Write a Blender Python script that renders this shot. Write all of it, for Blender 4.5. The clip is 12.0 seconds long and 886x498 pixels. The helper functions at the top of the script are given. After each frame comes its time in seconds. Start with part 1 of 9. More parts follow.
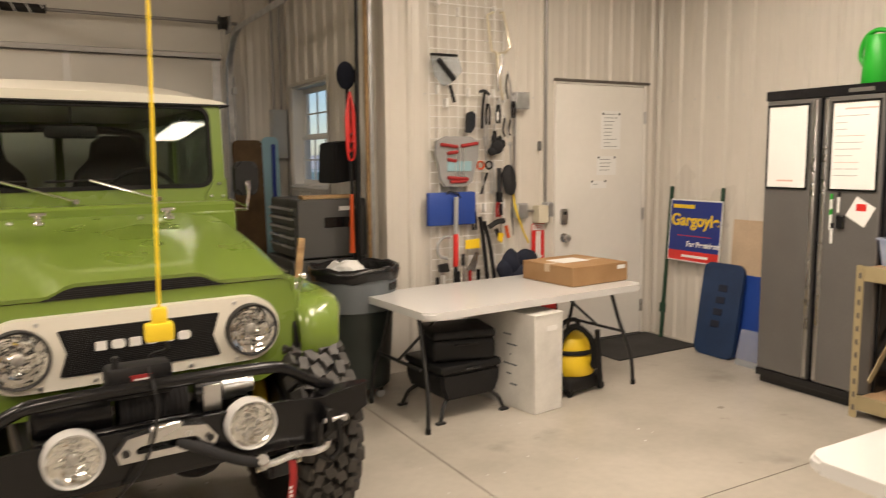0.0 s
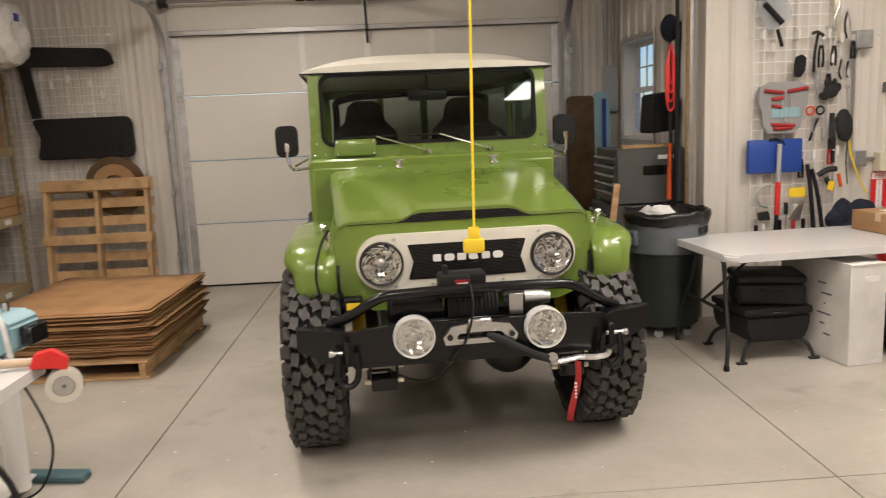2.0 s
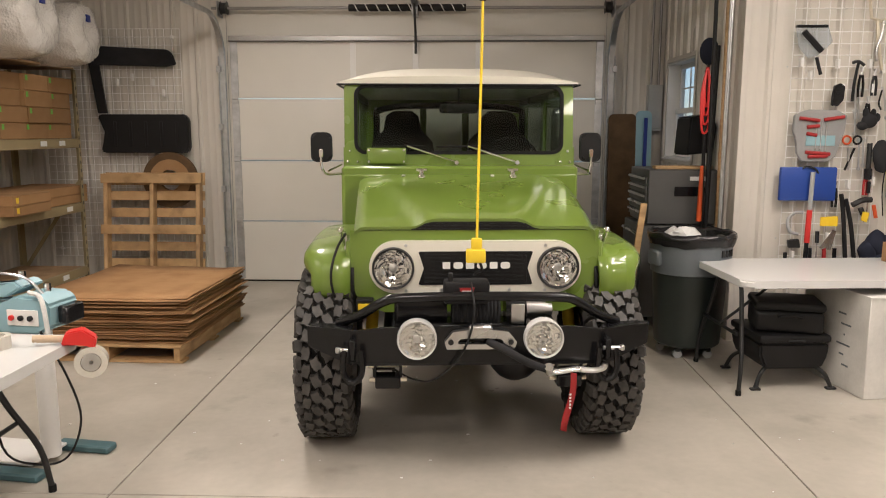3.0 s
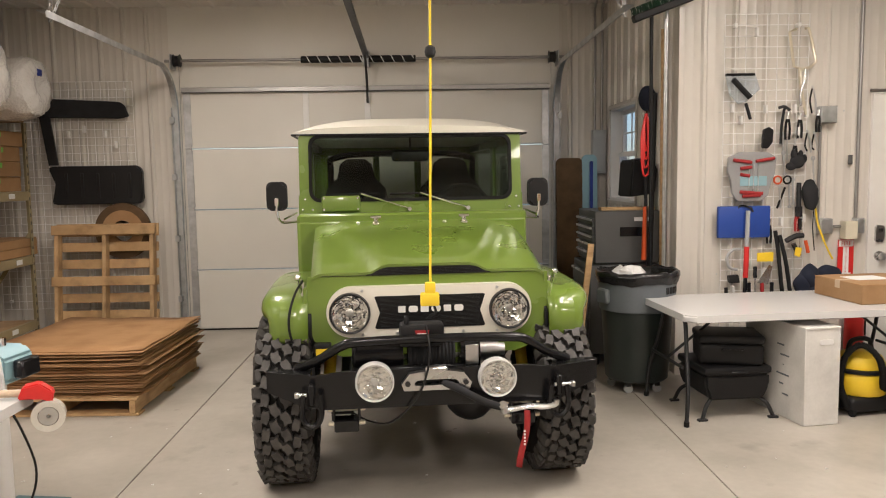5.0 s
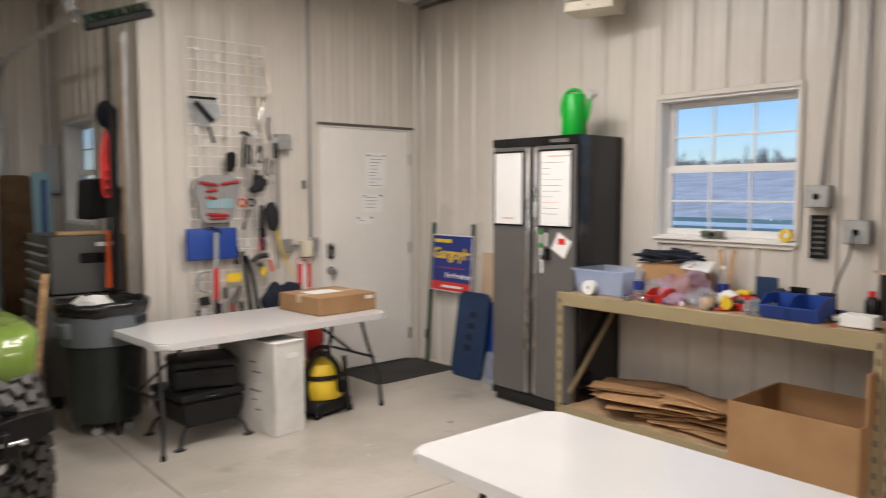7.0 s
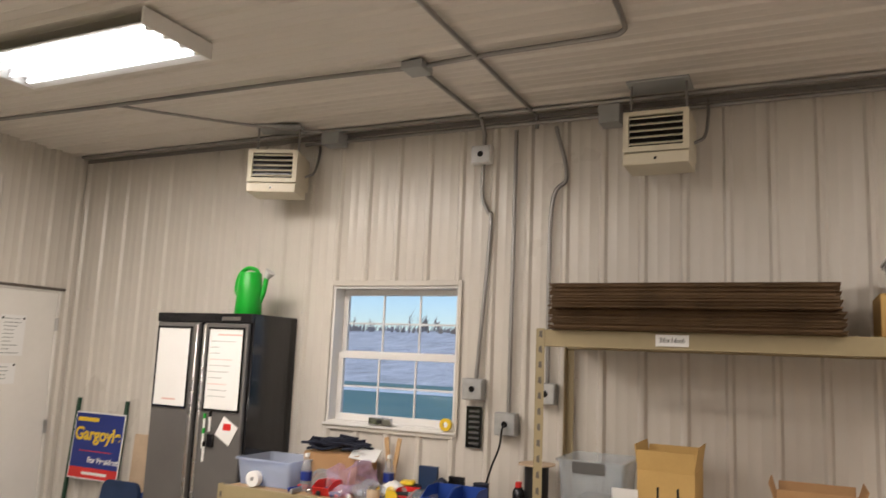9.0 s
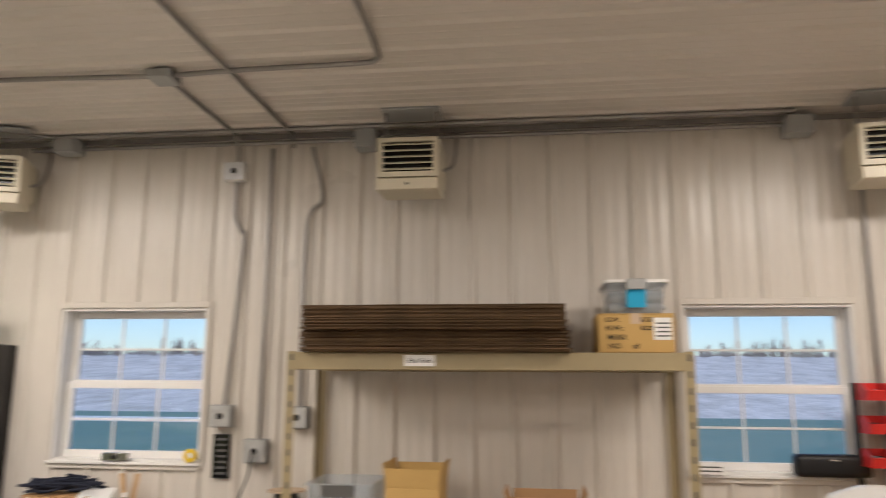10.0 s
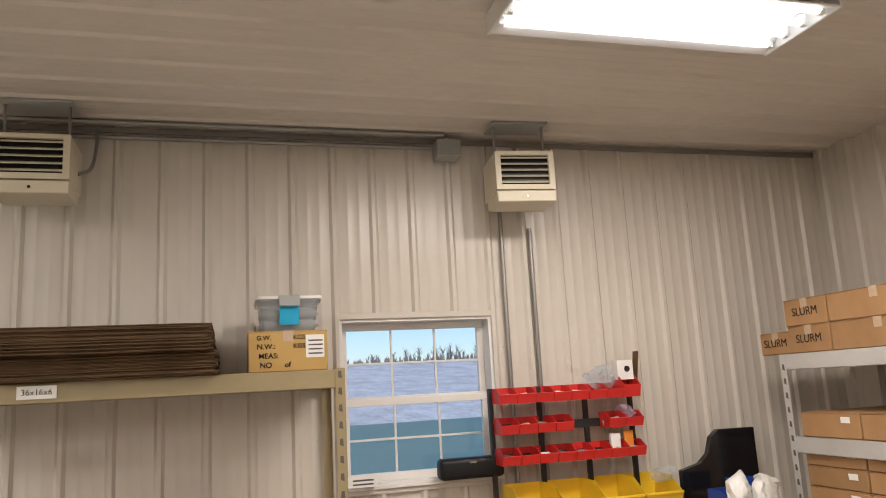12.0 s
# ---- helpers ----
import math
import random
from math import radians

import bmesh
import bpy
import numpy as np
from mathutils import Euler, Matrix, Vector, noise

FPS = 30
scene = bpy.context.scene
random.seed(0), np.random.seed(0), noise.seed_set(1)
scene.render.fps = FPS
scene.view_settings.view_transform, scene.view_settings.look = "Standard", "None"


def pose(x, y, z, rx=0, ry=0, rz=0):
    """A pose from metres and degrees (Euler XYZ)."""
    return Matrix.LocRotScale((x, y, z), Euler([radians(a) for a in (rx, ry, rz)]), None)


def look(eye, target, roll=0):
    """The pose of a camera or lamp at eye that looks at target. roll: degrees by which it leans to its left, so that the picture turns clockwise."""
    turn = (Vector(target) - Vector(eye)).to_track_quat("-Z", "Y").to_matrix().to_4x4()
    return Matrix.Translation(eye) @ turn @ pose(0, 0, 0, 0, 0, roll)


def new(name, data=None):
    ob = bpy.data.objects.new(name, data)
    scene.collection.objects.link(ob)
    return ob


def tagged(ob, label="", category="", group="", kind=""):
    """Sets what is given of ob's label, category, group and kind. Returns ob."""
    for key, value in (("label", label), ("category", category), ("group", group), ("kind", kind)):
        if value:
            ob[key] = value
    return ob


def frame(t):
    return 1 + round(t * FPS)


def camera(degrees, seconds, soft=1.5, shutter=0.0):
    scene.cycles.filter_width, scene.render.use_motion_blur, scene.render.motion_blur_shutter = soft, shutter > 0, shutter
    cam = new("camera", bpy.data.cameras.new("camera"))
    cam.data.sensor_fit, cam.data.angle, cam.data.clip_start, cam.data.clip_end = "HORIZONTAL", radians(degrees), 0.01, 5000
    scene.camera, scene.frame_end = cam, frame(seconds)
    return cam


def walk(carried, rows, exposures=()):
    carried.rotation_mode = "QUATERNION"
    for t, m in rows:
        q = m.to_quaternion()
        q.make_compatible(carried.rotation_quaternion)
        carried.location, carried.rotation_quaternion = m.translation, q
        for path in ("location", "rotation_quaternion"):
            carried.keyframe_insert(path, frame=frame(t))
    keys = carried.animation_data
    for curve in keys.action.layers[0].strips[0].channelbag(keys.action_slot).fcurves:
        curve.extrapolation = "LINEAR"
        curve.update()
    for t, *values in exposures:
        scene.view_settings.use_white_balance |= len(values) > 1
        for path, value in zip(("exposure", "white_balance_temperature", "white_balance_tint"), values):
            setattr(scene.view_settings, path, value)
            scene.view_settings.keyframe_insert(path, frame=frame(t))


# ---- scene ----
cam = camera(60.9, 12.0, soft=1.0, shutter=0.5)
PATH = [
    (0, (0.378, 0.561, 1.494), (1.356, 2.289, 1.253), -0.5),
    (0.5, (0.254, 0.491, 1.469), (1.087, 2.288, 1.193), -0.6),
    (1, (0.28, 0.372, 1.47), (0.887, 2.252, 1.16), 0.1),
    (1.5, (0.416, 0.207, 1.465), (0.701, 2.161, 1.149), -1.4),
    (2, (0.462, 0.014, 1.463), (0.558, 1.985, 1.133), -2.5),
    (2.5, (0.529, -0.121, 1.473), (0.512, 1.851, 1.14), -0.8),
    (3, (0.674, -0.141, 1.487), (0.617, 1.834, 1.18), 0.1),
    (5, (0.683, -0.26, 1.509), (0.744, 1.73, 1.314), -0.9),
    (5.5, (0.706, -0.269, 1.515), (0.825, 1.721, 1.352), -0.3),
    (6, (0.723, -0.248, 1.52), (1.14, 1.703, 1.384), -0.2),
    (6.5, (0.701, -0.253, 1.515), (1.631, 1.513, 1.384), 0.7),
    (7, (0.747, -0.146, 1.522), (2.042, 1.37, 1.369), -0.0),
    (7.5, (0.76, -0.066, 1.555), (2.326, 1.174, 1.449), 0.9),
    (7.7, (0.746, -0.032, 1.573), (2.397, 1.097, 1.534), 0.9),
    (9.3, (0.827, -0.089, 1.675), (2.64, 0.68, 2.026), 2.5),
    (9.5, (0.826, -0.069, 1.675), (2.686, 0.574, 2.031), 2.0),
    (10, (0.843, -0.134, 1.687), (2.796, 0.122, 2.036), 0.4),
    (10.5, (0.881, -0.271, 1.697), (2.848, -0.381, 2.042), -1.0),
    (11, (0.911, -0.307, 1.714), (2.843, -0.69, 2.061), -2.0),
    (11.5, (0.933, -0.324, 1.721), (2.836, -0.829, 2.074), -2.6),
    (12, (0.948, -0.329, 1.723), (2.84, -0.869, 2.083), -3.1),
]
walk(cam, [(t, look(eye, target, roll)) for t, eye, target, roll in PATH],
     exposures=[(0.0, 0.0, 6150, 10.0), (1.0, 0.02, 5800, 10.0), (2.2, 0.0, 5550, 10.0), (5.0, 0.08, 5550, 10.0), (6.3, 0.05, 5400, 10.0), (7.0, -0.17, 5300, 10.0), (7.7, -0.22, 5400, 10.0),
                (9.5, -0.10, 5600, 10.0), (12.0, 0.0, 5600, 10.0)])

# ---- world and lights ----
world = bpy.data.worlds.new("world")
scene.world = world
world.use_nodes = True
wn, wl = world.node_tree.nodes, world.node_tree.links
sky = wn.new("ShaderNodeTexSky")
sky.sky_type, sky.sun_disc = "NISHITA", False
sky.sun_elevation, sky.sun_rotation = radians(72), radians(260)
sky.ozone_density, sky.dust_density, sky.air_density = 3.0, 0.4, 1.0
wn["Background"].inputs["Strength"].default_value = 0.15
wl.new(sky.outputs["Color"], wn["Background"].inputs["Color"])
sun = new("sun", bpy.data.lights.new("sun", "SUN"))
sun.data.energy, sun.data.angle, sun.data.color = 2.2, radians(12), (0.95, 0.97, 1.0)
sun.matrix_world = look((-16, 3, 50), (0, 0, 0))

LAMP = 60.0      # watts of one fixture

# plan of the building
EAST, NORTH, BAY_N, SOUTH, WEST, CORNER, CEIL = 5.057, 5.2, 7.3, -4.17, -3.65, 2.57, 3.17


# ---- mesh helpers ----
def finish(name, bm, material, smooth=40):
    bmesh.ops.recalc_face_normals(bm, faces=bm.faces[:])
    me = bpy.data.meshes.new(name)
    bm.to_mesh(me)
    bm.free()
    if material:
        me.materials.append(material)
    if smooth:
        me.polygons.foreach_set("use_smooth", [True] * len(me.polygons))
        me.set_sharp_from_angle(angle=radians(smooth))
    return me


def part(name, bm, material, parent=None, label="", smooth=40):
    ob = new(name, finish(name, bm, material, smooth))
    ob.parent = parent
    if label:
        ob["label"] = label
    return ob


def thing(name, label, category, at=(0, 0, 0), rz=0.0, group="", kind=""):
    ob = new(name)
    ob.empty_display_size = 0.1
    ob.matrix_basis = pose(*at, 0, 0, rz)
    return tagged(ob, label, category, group, kind)


def solo(name, bm, material, label, category, group="", kind="", at=(0, 0, 0), rz=0.0, smooth=40):
    ob = part(name, bm, material, None, "", smooth)
    ob.matrix_basis = pose(*at, 0, 0, rz)
    return tagged(ob, label, category, group, kind)


def shared(name, mesh, parent, m):
    ob = new(name, mesh)
    ob.parent = parent
    ob.matrix_basis = m
    return ob


def bx(bm, a, b, bev=0.0, m=None, seg=1):
    """A box from corner a to corner b, its edges bevelled."""
    a, b = Vector(a), Vector(b)
    c, s = (a + b) / 2, b - a
    got = bmesh.ops.create_cube(bm, size=1.0, matrix=Matrix.Translation(c) @ Matrix.Diagonal((*s, 1)))
    vs = got["verts"]
    if bev > 0:
        es = list({e for v in vs for e in v.link_edges})
        out = bmesh.ops.bevel(bm, geom=es, offset=bev, segments=seg, profile=0.5, affect="EDGES")
        vs = list({v for f in out["faces"] for v in f.verts} | {v for v in vs if v.is_valid})
    if m is not None:
        bmesh.ops.transform(bm, matrix=m, verts=vs)
    return vs


def cyl(bm, p, q, r, r2=None, n=16, caps=True):
    p, q = Vector(p), Vector(q)
    d = q - p
    m = Matrix.Translation((p + q) / 2) @ d.to_track_quat("Z", "Y").to_matrix().to_4x4()
    return bmesh.ops.create_cone(bm, cap_ends=caps, segments=n, radius1=r, radius2=r if r2 is None else r2, depth=d.length, matrix=m)["verts"]


def ball(bm, c, r, u=16, v=10):
    r = (r, r, r) if isinstance(r, (int, float)) else r
    return bmesh.ops.create_uvsphere(bm, u_segments=u, v_segments=v, radius=1.0, matrix=Matrix.Translation(c) @ Matrix.Diagonal((*r, 1)))["verts"]


def lathe(bm, profile, n=32, m=Matrix.Identity(4), closed=False):
    """Turns (radius, height) pairs about z."""
    rings = []
    for r, z in profile:
        rings.append([bm.verts.new(m @ Vector((r * math.cos(2 * math.pi * i / n), r * math.sin(2 * math.pi * i / n), z))) for i in range(n)])
    pairs = list(zip(rings, rings[1:])) + ([(rings[-1], rings[0])] if closed else [])
    for a, b in pairs:
        for i in range(n):
            bm.faces.new((a[i], a[(i + 1) % n], b[(i + 1) % n], b[i]))
    if not closed:
        for ring in (rings[0], rings[-1]):
            bm.faces.new(ring)


def smooth_path(pts, k=6):
    """Catmull-Rom points through pts."""
    pts = [Vector(p) for p in pts]
    ext = [2 * pts[0] - pts[1], *pts, 2 * pts[-1] - pts[-2]]
    out = []
    for i in range(1, len(ext) - 2):
        p0, p1, p2, p3 = ext[i - 1:i + 3]
        for j in range(k):
            t = j / k
            out.append(0.5 * (2 * p1 + (p2 - p0) * t + (2 * p0 - 5 * p1 + 4 * p2 - p3) * t * t + (3 * p1 - p0 - 3 * p2 + p3) * t ** 3))
    return out + [pts[-1]]


def tube(bm, pts, r, n=8):
    pts = [Vector(p) for p in pts]
    rings, up = [], None
    for i, p in enumerate(pts):
        d = (pts[min(i + 1, len(pts) - 1)] - pts[max(i - 1, 0)]).normalized()
        if up is None:
            up = d.orthogonal().normalized()
        up = (up - d * up.dot(d)).normalized()
        side = d.cross(up)
        rings.append([bm.verts.new(p + r * (math.cos(2 * math.pi * k / n) * up + math.sin(2 * math.pi * k / n) * side)) for k in range(n)])
    for a, b in zip(rings, rings[1:]):
        for k in range(n):
            bm.faces.new((a[k], a[(k + 1) % n], b[(k + 1) % n], b[k]))
    bm.faces.new(rings[0])
    bm.faces.new(rings[-1])


def prism(bm, outline, h0, h1, m=Matrix.Identity(4)):
    """Extrudes a flat outline of (x, y) from height h0 to h1, then poses it."""
    lo = [bm.verts.new(m @ Vector((x, y, h0))) for x, y in outline]
    hi = [bm.verts.new(m @ Vector((x, y, h1))) for x, y in outline]
    n = len(lo)
    for i in range(n):
        bm.faces.new((lo[i], lo[(i + 1) % n], hi[(i + 1) % n], hi[i]))
    bm.faces.new(lo)
    bm.faces.new(hi)


def rounded(w, h, r, k=5, cx=0.0, cy=0.0):
    out = []
    for sx, sy, a0 in ((1, 1, 0), (-1, 1, 90), (-1, -1, 180), (1, -1, 270)):
        for j in range(k + 1):
            a = radians(a0 + 90 * j / k)
            out.append((cx + sx * (w / 2 - r) + r * math.cos(a), cy + sy * (h / 2 - r) + r * math.sin(a)))
    return out


def ring_plate(bm, outer, inner, h0, h1, m=Matrix.Identity(4)):
    """A plate between two outlines of equally many points."""
    n = len(outer)
    v = [[bm.verts.new(m @ Vector((x, y, h))) for x, y in ol] for ol in (outer, inner) for h in (h0, h1)]
    o0, o1, i0, i1 = v
    for i in range(n):
        j = (i + 1) % n
        bm.faces.new((o0[i], o0[j], o1[j], o1[i]))
        bm.faces.new((i0[i], i1[i], i1[j], i0[j]))
        bm.faces.new((o1[i], o1[j], i1[j], i1[i]))
        bm.faces.new((o0[i], i0[i], i0[j], o0[j]))


def sheet(bm, rows, close=False):
    """A skin over a grid of points."""
    g = [[bm.verts.new(p) for p in r] for r in rows]
    for a, b in zip(g, g[1:]):
        for i in range(len(a) - 1):
            bm.faces.new((a[i], a[i + 1], b[i + 1], b[i]))
        if close:
            bm.faces.new((a[-1], a[0], b[0], b[-1]))
    return g


XZ = Matrix(((1, 0, 0, 0), (0, 0, 1, 0), (0, 1, 0, 0), (0, 0, 0, 1)))      # outline x, z; height along y
YZ = Matrix(((0, 0, 1, 0), (1, 0, 0, 0), (0, 1, 0, 0), (0, 0, 0, 1)))      # outline y, z; height along x


# ---- materials ----
def surface(name, color, rough=0.5, metal=0.0, vary=0.08, grain=60.0, patch=3.0, bump=0.1, bump_scale=None, rough_vary=0.1,
            second=None, coat=0.0, stretch=(1, 1, 1), per_object=0.0, spec=0.5, depth=0.002):
    """A painted or natural surface: two scales of colour change, roughness change and fine relief."""
    m = bpy.data.materials.new(name)
    m.use_nodes = True
    n, l = m.node_tree.nodes, m.node_tree.links
    b = n["Principled BSDF"]
    co = n.new("ShaderNodeTexCoord")
    mp = n.new("ShaderNodeMapping")
    mp.inputs["Scale"].default_value = stretch
    l.new(co.outputs["Object"], mp.inputs["Vector"])
    fine, broad = n.new("ShaderNodeTexNoise"), n.new("ShaderNodeTexNoise")
    fine.inputs["Scale"].default_value, broad.inputs["Scale"].default_value = grain, patch
    fine.inputs["Detail"].default_value, broad.inputs["Detail"].default_value = 3.0, 4.0
    for t in (fine, broad):
        l.new(mp.outputs["Vector"], t.inputs["Vector"])
    c0 = Vector(color)
    c1 = Vector(second) if second else c0 * (1 - 2.2 * vary)
    mix = n.new("ShaderNodeMix")
    mix.data_type = "RGBA"
    mix.inputs["A"].default_value, mix.inputs["B"].default_value = (*c0, 1), (*c1, 1)
    ramp = n.new("ShaderNodeMapRange")
    ramp.inputs["From Min"].default_value, ramp.inputs["From Max"].default_value = 0.38, 0.72
    l.new(broad.outputs["Fac"], ramp.inputs["Value"])
    l.new(ramp.outputs["Result"], mix.inputs["Factor"])
    mul = n.new("ShaderNodeMix")
    mul.data_type, mul.blend_type = "RGBA", "MULTIPLY"
    mul.inputs["Factor"].default_value = 1.0
    g = n.new("ShaderNodeMapRange")
    g.inputs["To Min"].default_value, g.inputs["To Max"].default_value = 1 - vary, 1 + vary
    l.new(fine.outputs["Fac"], g.inputs["Value"])
    last = g.outputs["Result"]
    if per_object:
        info, pr, mm = n.new("ShaderNodeObjectInfo"), n.new("ShaderNodeMapRange"), n.new("ShaderNodeMath")
        pr.inputs["To Min"].default_value, pr.inputs["To Max"].default_value = 1 - per_object, 1 + per_object
        mm.operation = "MULTIPLY"
        l.new(info.outputs["Random"], pr.inputs["Value"])
        l.new(pr.outputs["Result"], mm.inputs[0])
        l.new(last, mm.inputs[1])
        last = mm.outputs[0]
    l.new(mix.outputs["Result"], mul.inputs["A"])
    l.new(last, mul.inputs["B"])
    l.new(mul.outputs["Result"], b.inputs["Base Color"])
    rr = n.new("ShaderNodeMapRange")
    rr.inputs["To Min"].default_value, rr.inputs["To Max"].default_value = max(0.02, rough - rough_vary), min(1, rough + rough_vary)
    l.new(broad.outputs["Fac"], rr.inputs["Value"])
    l.new(rr.outputs["Result"], b.inputs["Roughness"])
    b.inputs["Metallic"].default_value = metal
    b.inputs["Specular IOR Level"].default_value = spec
    b.inputs["Coat Weight"].default_value = coat
    if coat:
        b.inputs["Coat Roughness"].default_value = 0.04
    if bump:
        bp, tex = n.new("ShaderNodeBump"), fine
        if bump_scale:
            tex = n.new("ShaderNodeTexNoise")
            tex.inputs["Scale"].default_value, tex.inputs["Detail"].default_value = bump_scale, 3.0
            l.new(mp.outputs["Vector"], tex.inputs["Vector"])
        bp.inputs["Strength"].default_value, bp.inputs["Distance"].default_value = bump, depth
        l.new(tex.outputs["Fac"], bp.inputs["Height"])
        l.new(bp.outputs["Normal"], b.inputs["Normal"])
    return m


def glow(name, color, strength):
    m = bpy.data.materials.new(name)
    m.use_nodes = True
    b = m.node_tree.nodes["Principled BSDF"]
    b.inputs["Base Color"].default_value = (0.8, 0.8, 0.8, 1)
    b.inputs["Emission Color"].default_value = (*color, 1)
    b.inputs["Emission Strength"].default_value = strength
    return m


def clear(name, color=(1, 1, 1), rough=0.0, alpha=None, ior=1.45, tint=0.0):
    """Glass as a thin pane: gloss by Fresnel over a see-through, slightly tinted sheet."""
    m = bpy.data.materials.new(name)
    m.use_nodes = True
    n, l = m.node_tree.nodes, m.node_tree.links
    n.remove(n["Principled BSDF"])
    tr, gl, mx, fr = n.new("ShaderNodeBsdfTransparent"), n.new("ShaderNodeBsdfGlossy"), n.new("ShaderNodeMixShader"), n.new("ShaderNodeLayerWeight")
    pw, ma = n.new("ShaderNodeMath"), n.new("ShaderNodeMath")
    tr.inputs["Color"].default_value = (*color, 1)
    gl.inputs["Roughness"].default_value = rough
    pw.operation, ma.operation = "POWER", "MULTIPLY_ADD"
    pw.inputs[1].default_value = 5.0
    ma.inputs[1].default_value, ma.inputs[2].default_value = 0.9, ((ior - 1) / (ior + 1)) ** 2
    l.new(fr.outputs["Facing"], pw.inputs[0])
    l.new(pw.outputs[0], ma.inputs[0])
    l.new(ma.outputs[0], mx.inputs["Fac"])
    l.new(tr.outputs[0], mx.inputs[1])
    l.new(gl.outputs[0], mx.inputs[2])
    out = mx
    if alpha is not None:
        df, m2 = n.new("ShaderNodeBsdfDiffuse"), n.new("ShaderNodeMixShader")
        df.inputs["Color"].default_value = (*color, 1)
        m2.inputs["Fac"].default_value = alpha
        l.new(mx.outputs[0], m2.inputs[1])
        l.new(df.outputs[0], m2.inputs[2])
        out = m2
    l.new(out.outputs[0], n["Material Output"].inputs["Surface"])
    return m


